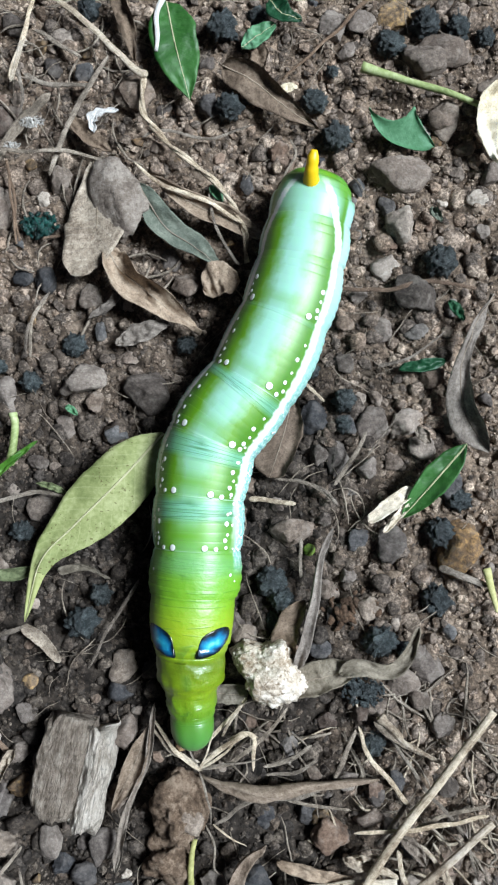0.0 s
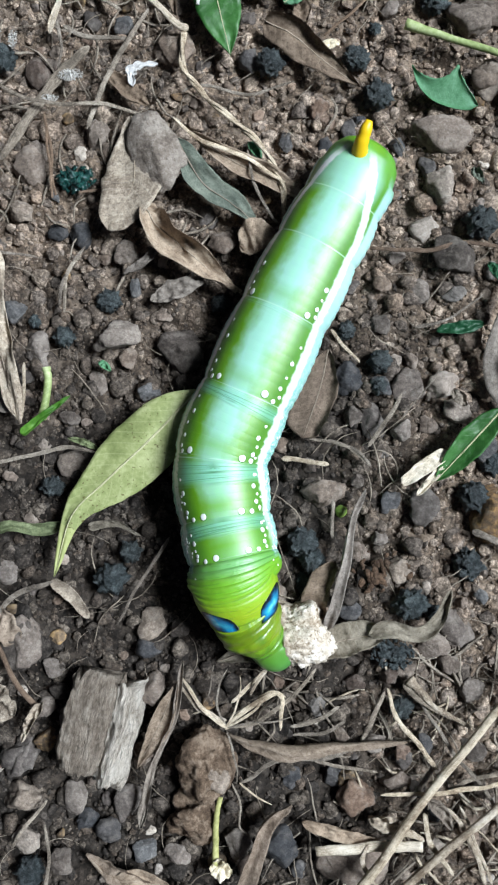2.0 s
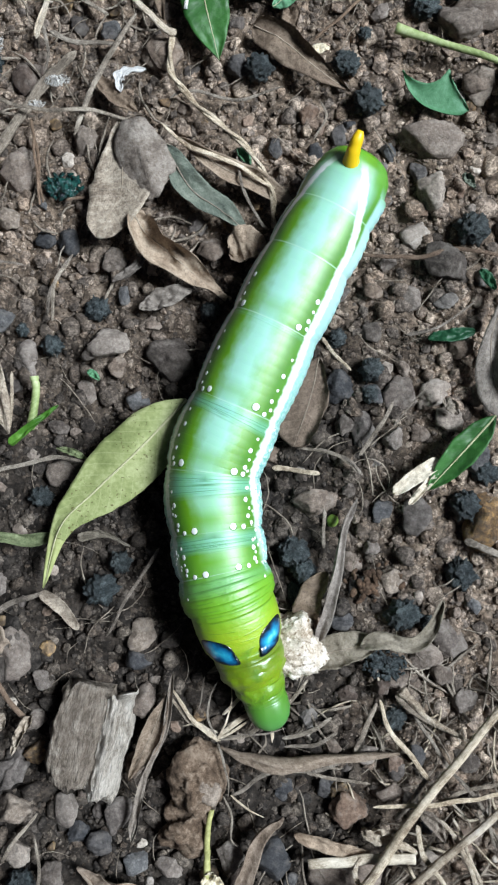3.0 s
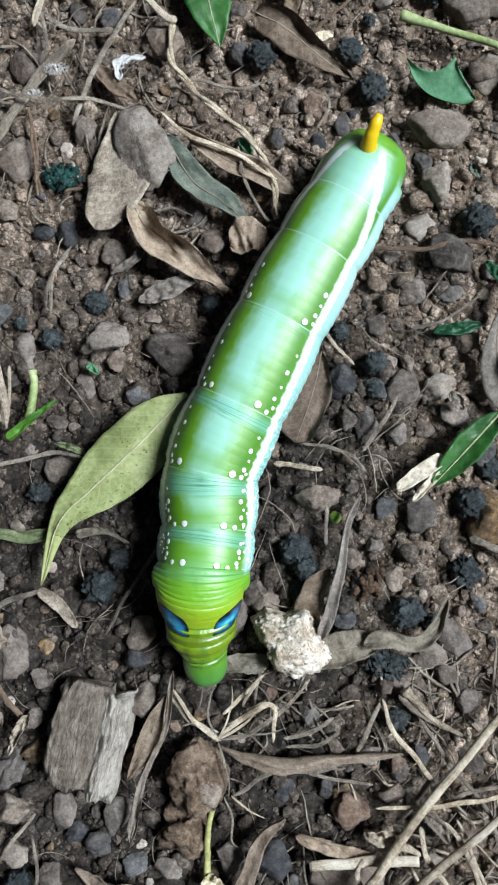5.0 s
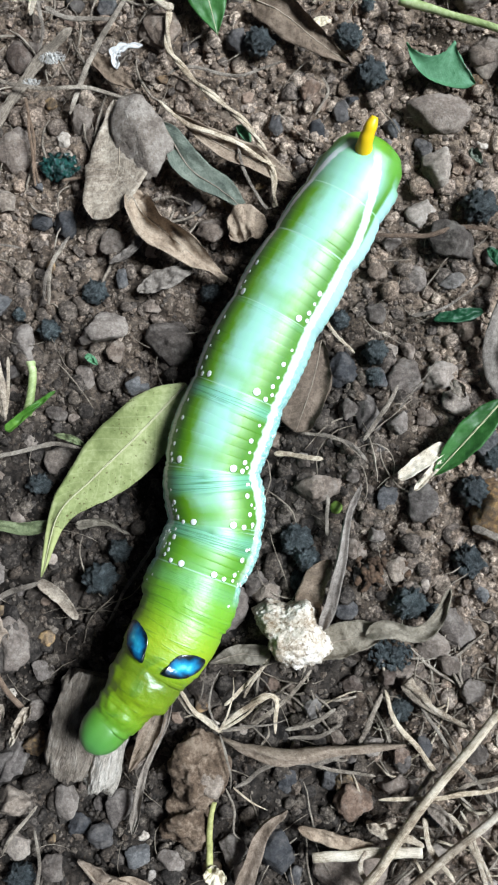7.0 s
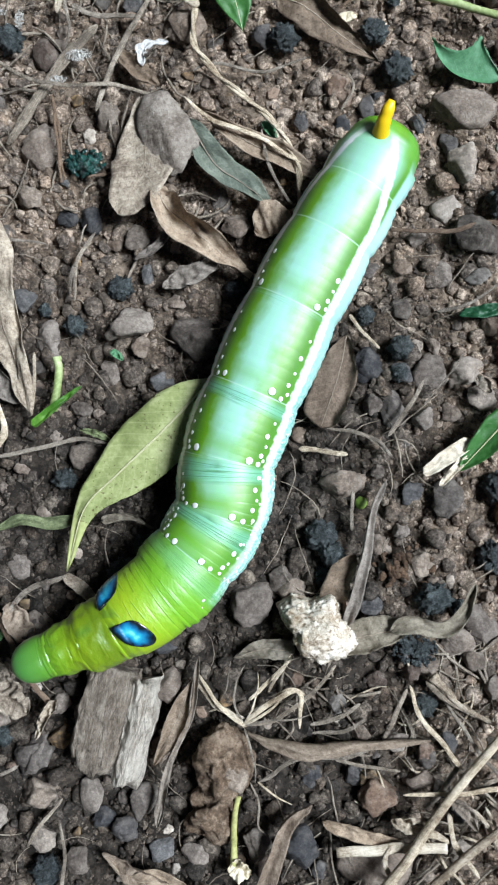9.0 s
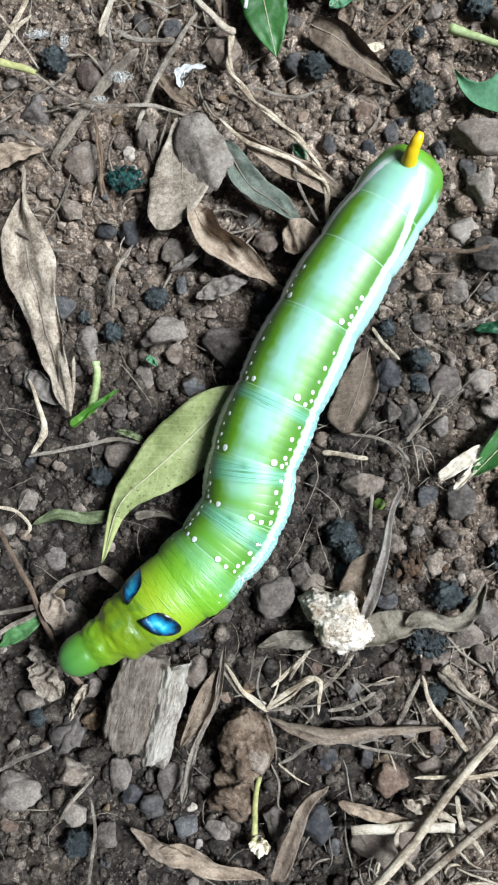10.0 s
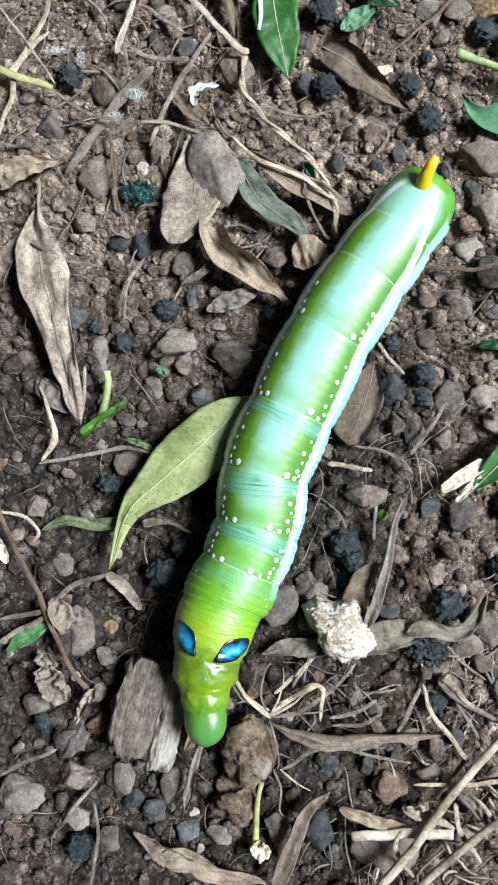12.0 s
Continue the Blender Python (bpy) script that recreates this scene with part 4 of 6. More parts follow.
leaf("leaf_fragment", ((-33.7, -11.2), (-29.9, -10.6), (-26.5, -12.3)), (1.4, 1.3, 0.8, 0.3), "leaf_olive", "thin withered grass blade end on soil", z=(1.3, 1.5, 1.1), cup=0.3)
leaf("leaf_fragment", ((-43.2, 1.2), (-39.6, 4.2), (-36.5, 6.7)), (1.2, 1.15, 0.95, 0.75, 0.25), "leaf_bright", "bright green grass blade by a sprout", z=(2.4, 2.8, 2.6), cup=0.8)
leaf("leaf_fragment", ((-37.1, 0.9), (-34.8, 0.5), (-32.8, -0.4)), (0.3, 1.0, 1.1, 0.6), "leaf_dull", "small green leaf sliver on soil", z=(1.2, 1.5, 1.2), cup=0.3)
leaf("leaf_fragment", ((-33.1, 11.6), (-32.1, 11.1), (-31.3, 10.3)), (0.4, 1.0, 0.9, 0.3), "leaf_teal", "tiny green leaf flake on soil", z=(1.4, 1.5, 1.3), cup=0.3)
leaf("leaf_fragment", ((-12.8, 42.4), (-11.9, 41.2), (-11.1, 40.1)), (0.8, 1.4, 1.2, 0.4), "leaf_teal", "tiny green leaf flake under a stalk", z=(1.4, 1.5, 1.3), cup=0.3)
leaf("leaf_fragment", ((19.9, 25.8), (20.8, 24.6), (21.9, 23.0)), (0.6, 1.4, 1.2, 0.5), "leaf_deep", "small dark green leaf flake on soil", z=(1.2, 1.4, 1.2), cup=0.4)
leaf("leaf_fragment", ((17.5, 38.7), (18.2, 37.9), (19.2, 36.8)), (0.5, 1.3, 1.2, 0.4), "leaf_sage", "small dull green leaf flake on soil", z=(1.2, 1.4, 1.2), cup=0.3)
leaf("dry_leaf", ((-5.0, -47.0), (-8.1, -49.2), (-9.7, -53.7), (-11.9, -60.6)), (0.7, 1.8, 2.4, 2.6, 2.6), "leaf_tan", "bent folded grey-brown blade with a greenish tip", z=(2.0, 2.6, 2.6, 2.0), cup=0.7, lean=(20, 10, 0), wave=0.3)
leaf("dry_leaf", ((-3.6, -49.0), (1.4, -50.2), (6.2, -50.9)), (1.2, 2.2, 1.8, 0.6), "leaf_tan", "curled tan leaf beside a straw", z=(2.2, 2.4, 2.0), cup=0.4)
stem("straw", ((-1.7, -52.3), (5.1, -51.6), (12.0, -51.0)), (0.68, 0.72, 0.7), "straw_white", "flat bleached split straw with cut ends", z=(3.0, 3.0, 3.0), flat=0.45, knots=0.06)
leaf("dry_leaf", ((-32.4, -55.0), (-27.7, -57.3), (-23.1, -58.9)), (0.6, 2.4, 3.0, 2.0), "leaf_tan", "wavy tan leaf on stones", z=(1.6, 2.0, 1.8), cup=0.4, wave=0.5)
leaf("flower_petal", ((26.6, 55.4), (25.9, 50.5), (26.9, 44.2)), (1.6, 4.0, 5.2, 4.2, 1.6), "cream", "crumpled creamy white wilted flower petal", z=(2.6, 3.0, 2.4), cup=0.3, wave=1.2, lean=(20, -20), category="flower", group="")
leaf("white_flake", ((-29.3, 50.2), (-29.5, 52.0), (-28.3, 53.0), (-25.8, 53.3)), (0.3, 1.1, 0.8, 1.7, 0.9, 1.2, 0.5, 0.7, 0.15), "white", "small curved bright white flake with ragged edges", z=(2.0, 2.4, 2.4, 2.2), cup=0.2, wave=0.35, thick=0.5, category="debris", group="")
leaf("white_flake", ((-3.4, 54.8), (-2.4, 55.8), (-0.6, 56.3)), (0.6, 1.4, 1.2, 0.4), "cream", "small pale crumpled flake on soil", z=(1.4, 1.6, 1.4), cup=0.4, category="debris", group="")

# ---- stalks, straw and twigs ----
stem("flower_stalk", ((8.2, 58.5), (12.8, 56.8), (18.9, 54.7), (24.6, 52.3)), (0.75, 0.55, 0.45, 0.42), "stem_green", "pale green cut flower stalk, thicker at one end", z=(2.0, 2.0, 2.2, 2.4), flat=1.0, category="stalk", knots=0.1, group="green stalks")
stem("sprout", ((-39.9, 10.6), (-39.7, 8.4), (-40.6, 3.4)), (0.55, 0.62, 0.6), "stem_green", "short pale green broken sprout", z=(3.0, 2.6, 1.8), flat=1.0, category="stalk", knots=0.25, group="green stalks")
stem("flower_stalk", ((-14.4, -46.6), (-15.2, -50.8), (-14.6, -55.4)), (0.35, 0.42, 0.5), "stem_dry", "thin pale yellow-green stalk", z=(1.6, 1.8, 1.8), flat=0.9, category="stalk", knots=0.15, group="green stalks")
leaf("wilted_bud", ((-15.1, -54.9), (-14.1, -55.7), (-12.8, -56.4)), (1.4, 2.4, 2.2, 1.0), "cream", "small torn cream wilted bud at a stalk's end", z=(2.0, 2.4, 2.0), cup=0.6, wave=0.8, category="flower", group="")
stem("straw", ((24.6, -28.6), (17.9, -37.2), (11.6, -45.2), (7.0, -52.2), (2.4, -58.3), (-0.5, -62.0)), (0.62, 0.72, 0.78, 0.8), "straw", "long thick tan straw lying across the litter", z=(3.6, 3.9, 4.1, 4.3, 4.3, 4.0), knots=0.10, flat=0.95, n=40)
stem("straw", ((24.4, -43.0), (18.5, -48.3), (14.6, -51.7), (9.6, -56.6), (6.5, -60.0)), (0.6, 0.66, 0.66, 0.6), "straw", "long tan straw lying over gravel", z=(3.0, 3.2, 3.2, 3.0, 2.6), knots=0.12, flat=0.95)
stem("stalk", ((-36.2, 70.5), (-29.6, 64.9), (-23.9, 59.2), (-21.7, 58.1)), (0.5, 0.55, 0.6, 0.8), "straw", "tan dry stalk with a rusty joint", z=(2.4, 2.6, 2.4, 2.0))
stem("stalk", ((-22.2, 57.7), (-22.2, 52.8), (-19.2, 48.7), (-14.4, 44.4), (-10.5, 40.3), (-8.3, 36.4), (-7.6, 31.3)), (0.34, 0.34, 0.3), "straw", "two dry tendrils twisted like a cord", z=(2.0, 2.4, 2.2, 2.6, 2.6, 2.0, 1.4), strands=2)
stem("straw", ((-23.6, 45.6), (-18.5, 41.8), (-13.0, 39.5), (-7.9, 36.4)), (0.25, 0.4, 0.4, 0.25), "straw", "flat pale straw over a withered leaf", z=(2.0, 2.8, 2.8, 2.2))
stem("straw", ((-12.8, 40.9), (-12.2, 36.5), (-9.8, 32.1), (-8.6, 30.9)), (0.25, 0.28, 0.25), "straw_grey", "thin bent dry stalk on leaves", z=(2.2, 2.6, 2.0, 1.4))
stem("straw", ((-27.2, 61.5), (-32.0, 53.4), (-35.8, 44.2)), (0.4, 0.5, 0.45), "straw_grey", "flat grey-brown straw on soil", z=(1.6, 2.2, 1.8))
stem("straw", ((-38.2, 70.4), (-39.7, 64.9), (-41.6, 58.0)), (0.35, 0.45, 0.4), "straw", "tan straw with split end", z=(1.6, 2.2, 1.8))
stem("straw", ((-39.5, 59.0), (-35.7, 57.2), (-29.6, 57.3)), (0.45, 0.45, 0.35), "straw_grey", "bent grey dry twig", z=(2.0, 1.8, 1.4))
stem("straw", ((-40.2, 59.9), (-39.9, 56.4), (-40.3, 53.1)), (0.4, 0.3, 0.25), "straw_grey", "thin grey dry twig on soil", z=(2.0, 1.6, 1.2))
stem("straw", ((-50.6, 52.4), (-45.7, 48.7), (-39.7, 47.2), (-33.9, 47.3), (-29.6, 46.6), (-24.0, 44.6)), (0.32, 0.36, 0.36, 0.26), "straw_grey", "thin grey dry stalk lying across soil", z=(2.4, 2.8, 3.4, 2.8, 2.6, 2.0))
stem("straw", ((-41.9, 46.6), (-40.8, 41.2), (-40.1, 35.1)), (0.25, 0.3, 0.2), "twig", "thin brown root fibre on soil", z=(1.6, 1.6, 1.2))
stem("stick", ((-35.8, 56.5), (-39.0, 52.9), (-41.5, 50.0), (-45.0, 45.0), (-48.3, 40.2)), (0.7, 1.2, 1.1, 0.9, 0.9), "straw_grey", "short decaying grey stick with white crust", z=(1.2, 1.5, 1.5, 1.4, 1.2), category="stick", knots=0.35)


stem("twig", ((4.1, 27.5), (11.1, 27.4), (17.3, 28.3), (23.6, 27.2)), (0.3, 0.4, 0.36, 0.3), "twig", "thin reddish tan twig on soil", z=(1.4, 1.8, 1.6, 1.4), category="twig")
stem("twig", ((9.7, 68.7), (5.5, 64.6), (-2.8, 57.2)), (0.3, 0.32, 0.22), "twig", "thin grey-brown twig on soil", z=(1.6, 1.8, 1.2), category="twig")
stem("straw", ((10.1, 17.0), (14.7, 18.2), (19.5, 21.3)), (0.38, 0.22, 0.18), "straw_grey", "thin dry stalk with a pale cut end", z=(1.4, 1.4, 1.2))
stem("straw", ((-1.1, 1.4), (2.5, 0.3), (4.6, -1.8)), (0.25, 0.3, 0.25), "straw_grey", "short bent straw on soil", z=(1.4, 1.6, 1.2))
stem("straw", ((-7.6, -1.3), (-1.2, -2.0)), (0.45, 0.4), "straw", "short thick tan straw stub", z=(1.4, 1.6), category="straw")
stem("twig", ((-49.6, -3.4), (-41.7, -1.5), (-37.1, -0.4), (-33.0, -1.1)), (0.35, 0.4, 0.4, 0.25), "straw_grey", "flat dry root on soil", z=(1.4, 1.8, 1.8, 1.6), category="twig")
stem("twig", ((-53.8, -26.4), (-47.1, -24.4), (-42.6, -20.6), (-38.3, -18.6)), (0.42, 0.5, 0.5, 0.45), "straw_grey", "bent broken dry stalk", z=(1.8, 2.2, 2.4, 2.4), category="twig")
stem("twig", ((-22.4, -12.3), (-25.6, -17.5), (-29.4, -24.6)), (0.3, 0.32, 0.25), "straw_grey", "thin dry stalk partly under the caterpillar", z=(1.4, 1.6, 1.2), category="twig")
stem("twig", ((-58.0, -5.0), (-54.6, -11.2), (-50.7, -18.1), (-47.5, -23.1), (-43.7, -30.7), (-39.5, -35.6)), (0.42, 0.44, 0.5, 0.46, 0.5), "twig", "brown dead twig with a withered tip", z=(1.8, 2.2, 2.6, 2.8, 2.8, 2.6), category="twig", knots=0.3, n=34)
leaf("dry_leaf", ((-38.8, -35.0), (-40.4, -37.5), (-41.6, -40.4)), (1.6, 1.4, 1.3, 0.5), "leaf_bleached", "torn pale dry husk at a twig's end", z=(3.0, 2.8, 2.2), cup=0.6, wave=0.7)
leaf("dry_leaf", ((-47.3, -32.7), (-45.5, -34.6), (-43.2, -37.3)), (1.8, 3.8, 4.0, 2.0), "leaf_bleached", "crumpled pale dry flake on gravel", z=(1.4, 2.2, 1.6), cup=0.5, wave=1.2)
stem("straw", ((-20.7, -31.7), (-17.7, -35.1), (-13.9, -36.4)), (0.22, 0.34, 0.3), "straw", "curved pale straw by the caterpillar's head", z=(1.8, 2.2, 2.0))
stem("straw", ((-14.2, -37.4), (-8.9, -35.7), (-4.1, -31.5), (-2.1, -29.1)), (0.35, 0.4, 0.36, 0.2), "straw_grey", "long curved grey straw", z=(2.0, 2.4, 2.4, 2.0))
stem("straw", ((-14.2, -37.4), (-11.2, -34.3), (-7.8, -32.4), (-6.2, -33.1)), (0.4, 0.5, 0.45, 0.25), "straw", "curled pale straw among litter", z=(2.2, 2.6, 2.6, 2.0))
stem("straw", ((-13.7, -34.2), (-10.9, -31.6), (-7.6, -28.1)), (0.3, 0.35, 0.2), "straw", "tan straw splinter near stones", z=(1.8, 2.0, 1.4))
stem("straw", ((-11.9, -44.4), (-6.9, -41.3), (-1.0, -40.8), (3.4, -39.2)), (0.34, 0.4, 0.4, 0.2), "straw_grey", "thin grey straw under a folded leaf", z=(1.6, 2.0, 1.8, 1.6))
stem("straw", ((-2.1, -41.3), (2.0, -41.9), (6.4, -42.7)), (0.3, 0.3, 0.2), "straw_grey", "thin dry straw on soil", z=(1.4, 1.6, 1.2))
stem("straw", ((7.1, -31.0), (9.1, -35.6), (14.0, -41.1)), (0.3, 0.42, 0.45), "straw", "bent tan straw over gravel", z=(2.2, 2.4, 2.6))
stem("straw", ((6.8, -31.6), (5.2, -35.7), (4.0, -38.3)), (0.35, 0.5, 0.3), "straw_grey", "short flat dry grass blade", z=(2.2, 2.2, 1.6))
stem("straw", ((11.0, -32.2), (15.9, -39.0), (20.3, -44.6), (22.5, -50.2)), (0.25, 0.34, 0.34, 0.25), "straw_grey", "long weathered straw over gravel", z=(1.4, 2.0, 2.0, 1.6))
stem("twig", ((9.2, -30.8), (12.3, -33.4), (17.2, -35.1)), (0.5, 0.4, 0.3), "straw_grey", "decaying pale twig with dark bark", z=(2.0, 2.0, 1.6), category="twig")
stem("straw", ((14.5, -44.5), (18.8, -42.5), (24.2, -41.1)), (0.3, 0.35, 0.3), "straw_grey", "weathered straw across gravel", z=(1.6, 2.0, 1.8))
stem("straw", ((16.7, -46.2), (18.9, -50.4), (21.3, -56.1)), (0.22, 0.3, 0.25), "straw", "thin tan straw over gravel", z=(1.8, 1.8, 1.4))
stem("straw", ((12.0, -47.2), (13.1, -50.7), (16.1, -54.9)), (0.4, 0.5, 0.3), "straw", "split pale straw end on litter", z=(2.2, 2.2, 1.8))
stem("straw", ((5.8, -48.6), (9.5, -49.5), (12.4, -50.8)), (0.7, 0.8, 0.4), "straw", "crumpled pale straw sheath", z=(2.2, 2.6, 2.4))
stem("straw", ((8.6, 7.8), (6.3, 3.6), (4.3, 0.6)), (0.3, 0.4, 0.35), "straw_grey", "dry rootlet between stones", z=(1.6, 1.6, 1.2))
stem("straw", ((-3.6, 1.6), (1.3, 0.5), (4.3, -1.8)), (0.24, 0.3, 0.25), "straw_grey", "curved dry rootlet on soil", z=(1.2, 1.6, 1.2))
stem("straw", ((-0.9, 16.5), (0.7, 14.1), (2.7, 12.0)), (0.35, 0.3, 0.25), "straw", "dry bent straw under the caterpillar's flank", z=(1.6, 1.6, 1.2))
stem("straw", ((18.3, -10.3), (20.7, -11.3), (24.3, -12.7)), (0.6, 0.6, 0.5), "straw_grey", "flat grey straw piece by stones", z=(1.6, 1.6, 1.4))
stem("straw", ((-0.5, -6.7), (-0.2, -11.9)), (0.35, 0.3), "straw_grey", "short upright grey stub", z=(1.4, 1.2))
stem("straw", ((8.7, 4.8), (11.9, 9.0), (13.8, 11.6)), (0.12, 0.15, 0.1), "straw_grey", "hair-thin dry rootlet on soil", z=(1.8, 2.0, 1.6))
stem("straw", ((-62.0, 57.0), (-58.9, 55.2), (-53.9, 53.7), (-50.6, 52.4)), (0.5, 0.6, 0.55, 0.45), "stem_dry", "yellowing dry grass stalk on soil", z=(2.2, 2.4, 2.4, 2.4), n=34)
stem("straw", ((-59.0, 44.9), (-57.2, 50.8), (-56.5, 56.1), (-52.0, 61.6)), (0.35, 0.5, 0.6, 0.35), "straw", "tan straw lying on soil", z=(1.6, 2.0, 1.6))
stem("straw", ((-50.0, 8.0), (-47.4, 2.9), (-47.4, 0.0), (-49.2, -3.1)), (0.3, 0.45, 0.7, 0.3), "straw", "tan dry stalk with a thick crooked end", z=(2.0, 2.2, 2.0, 1.6))
stem("straw", ((-41.8, 45.4), (-41.1, 40.8), (-40.3, 34.8)), (0.22, 0.26, 0.2), "twig", "thin brown rootlet in soil", z=(1.6, 1.8, 1.4))
stem("straw", ((-43.6, 11.2), (-43.2, 7.1), (-43.3, 3.3)), (0.3, 0.3, 0.25), "straw", "thin straw beside a dry leaf", z=(1.8, 2.0, 1.6))
stem("straw", ((-38.2, -51.3), (-37.5, -56.9), (-38.3, -64.1)), (0.25, 0.32, 0.3), "straw_grey", "thin dry straw over stones", z=(1.8, 2.0, 1.8))
stem("straw", ((-52.6, -48.5), (-48.5, -46.5), (-44.4, -44.2)), (0.35, 0.4, 0.25), "straw_grey", "short grey dry stalk", z=(1.6, 1.8, 1.4))
stem("straw", ((-36.5, 35.2), (-31.8, 36.4), (-29.1, 38.7)), (0.25, 0.28, 0.2), "twig", "curved brown rootlet on soil", z=(1.2, 1.4, 1.2))
stem("straw", ((-38.8, 19.5), (-38.1, 23.8), (-35.5, 27.8)), (0.3, 0.34, 0.25), "straw_grey", "grey dry rootlet in the soil", z=(1.0, 1.4, 1.2))
stem("straw", ((-2.5, 43.6), (-0.9, 46.7), (-1.7, 49.0)), (0.2, 0.24, 0.18), "straw_grey", "curled dry rootlet on soil", z=(1.2, 1.6, 1.2))
stem("straw", ((-22.7, 49.6), (-19.6, 50.4), (-12.6, 49.1), (-6.9, 51.0)), (0.25, 0.3, 0.28, 0.2), "straw_grey", "thin dry stalk on bare soil", z=(1.2, 1.6, 1.4, 1.2))

# ---- stones, lumps and droppings ----
stone(-43.6, 53.9, 3.7, 5.0, "red")
stone(-44.3, 40.1, 4.4, 5.5, "grey")
stone(-34.9, 44.6, 3.7, 4.0, "brown")
stone(-23.9, 56.1, 4.7, 5.4, "brown")
stone(-31.3, 59.9, 2.4, 2.4, "dark")
stone(-30.8, 15.2, 6.0, 4.7, "grey")
stone(-21.7, 13.9, 5.4, 6.0, "brown")
stone(-16.4, 28.7, 4.4, 3.4, "brown")
stone(13.3, 44.2, 7.4, 5.0, "grey", turn=-4, cuts=8)
stone(13.6, 36.9, 4.7, 5.0, "grey")
stone(11.9, 31.3, 4.0, 3.8, "light")
stone(11.8, 39.6, 2.0, 3.4, "dark")
stone(-3.5, 47.4, 2.9, 2.6, "red")
stone(-2.2, 45.8, 2.6, 2.3, "red")
stone(-7.9, 42.9, 2.6, 2.6, "dark")
stone(17.5, 59.7, 6.6, 5.0, "brown")
stone(19.8, 51.4, 3.5, 4.7, "brown")
stone(14.9, 26.6, 5.8, 4.6, "brown")
stone(11.2, 22.2, 3.2, 3.1, "grey")
stone(1.5, 9.9, 4.6, 4.1, "dark")
stone(5.8, 8.8, 2.6, 2.6, "dark")
stone(4.6, 4.7, 3.8, 5.0, "grey")
stone(9.6, 9.3, 4.3, 4.0, "grey")
stone(14.2, 9.0, 4.7, 3.4, "light")
stone(17.9, 15.4, 2.9, 2.8, "brown")
stone(19.8, 0.7, 3.1, 3.5, "dark")
stone(-1.4, -6.0, 5.7, 4.1, "brown")
stone(7.4, -6.9, 3.2, 2.9, "dark")
stone(12.2, -7.2, 5.0, 4.1, "grey")
stone(3.4, -13.7, 2.6, 3.5, "grey")
stone(8.4, -15.9, 3.8, 3.8, "brown")
stone(6.0, -11.8, 2.3, 2.1, "grey")
stone(16.2, -23.8, 4.1, 5.0, "grey")
stone(13.0, -26.2, 4.4, 4.1, "grey")
stone(21.8, -7.6, 6.2, 8.0, "ochre", high=6.0, cuts=18)
stone(15.5, -28.1, 3.2, 3.1, "brown")
stone(-25.1, -27.9, 3.1, 3.1, "dark")
stone(-24.7, -24.5, 4.3, 3.8, "brown")
stone(-24.2, -32.8, 4.4, 3.8, "grey")
stone(-42.1, -27.3, 4.7, 6.4, "grey")
stone(-38.3, -31.1, 3.2, 2.8, "grey")
stone(-41.6, -48.7, 5.7, 4.6, "brown")
stone(-33.4, -51.6, 3.1, 3.4, "dark")
stone(-29.8, -52.6, 3.1, 2.9, "dark")
stone(-34.6, -48.0, 4.0, 4.7, "grey")
stone(-27.7, -48.6, 4.1, 4.6, "grey")
stone(3.7, -46.3, 4.6, 4.4, "red")
stone(-42.4, -43.4, 3.8, 5.4, "grey")
stone(3.0, -55.2, 7.6, 6.6, "grey", high=3.6, label="large grey-brown stone lying under straw")
stone(-6.9, -53.1, 4.7, 5.7, "dark")
stone(-12.3, -52.8, 3.4, 3.8, "grey")
stone(-36.2, -2.7, 5.5, 3.8, "brown")
stone(-29.3, 12.3, 2.6, 2.6, "brown")
stone(-33.5, 9.0, 3.2, 2.6, "grey")
stone(-41.9, 13.1, 3.2, 4.7, "grey")
stone(-33.2, 26.7, 2.0, 2.0, "brown")
stone(-40.1, 30.8, 2.8, 2.6, "dark")
stone(-36.8, 29.7, 3.5, 3.8, "dark")
stone(-30.1, 27.4, 3.5, 3.1, "brown")
stone(-20.7, 34.0, 2.1, 2.3, "brown")
stone(-13.1, 54.2, 2.8, 3.5, "dark")
stone(10.1, 12.8, 2.3, 2.1, "brown")
stone(7.8, 12.7, 2.0, 1.8, "grey")
stone(1.3, 22.9, 2.6, 2.3, "grey")
stone(5.5, 17.3, 2.8, 2.6, "brown")
stone(2.1, 4.7, 2.3, 2.8, "brown")
stone(16.1, 5.7, 3.4, 2.9, "grey")
stone(8.7, 2.9, 2.6, 3.1, "grey")
stone(12.4, 4.1, 2.9, 2.3, "brown")
stone(2.9, -4.0, 2.0, 1.8, "brown")
stone(15.5, 21.9, 2.8, 2.4, "light")
stone(19.4, 9.1, 2.8, 2.6, "brown")
stone(6.0, 23.0, 2.8, 2.3, "brown")
stone(7.6, 27.2, 2.3, 2.1, "grey")
stone(-1.4, -17.2, 2.0, 2.3, "brown")
stone(4.6, -17.4, 3.1, 2.8, "grey")
stone(2.4, -21.6, 2.8, 2.3, "dark")
stone(-8.5, -20.0, 3.8, 4.4, "brown")
stone(-26.4, 7.7, 3.1, 2.8, "dark")
stone(-37.7, 4.0, 2.8, 2.3, "brown")
stone(-24.5, 18.6, 2.4, 2.3, "grey")
stone(-28.7, 22.3, 2.0, 2.3, "dark")
stone(-18.5, 32.6, 2.8, 3.2, "grey")
stone(-39.3, -36.3, 3.4, 3.1, "grey")
stone(-21.0, -25.0, 2.8, 2.6, "brown")
stone(-5.4, -44.5, 2.4, 3.1, "dark")
stone(0.6, -43.9, 2.6, 2.8, "dark")
stone(8.7, -43.8, 3.4, 3.1, "grey")
stone(18.8, -39.0, 3.1, 2.8, "brown")
stone(12.2, -29.7, 2.3, 2.1, "brown")
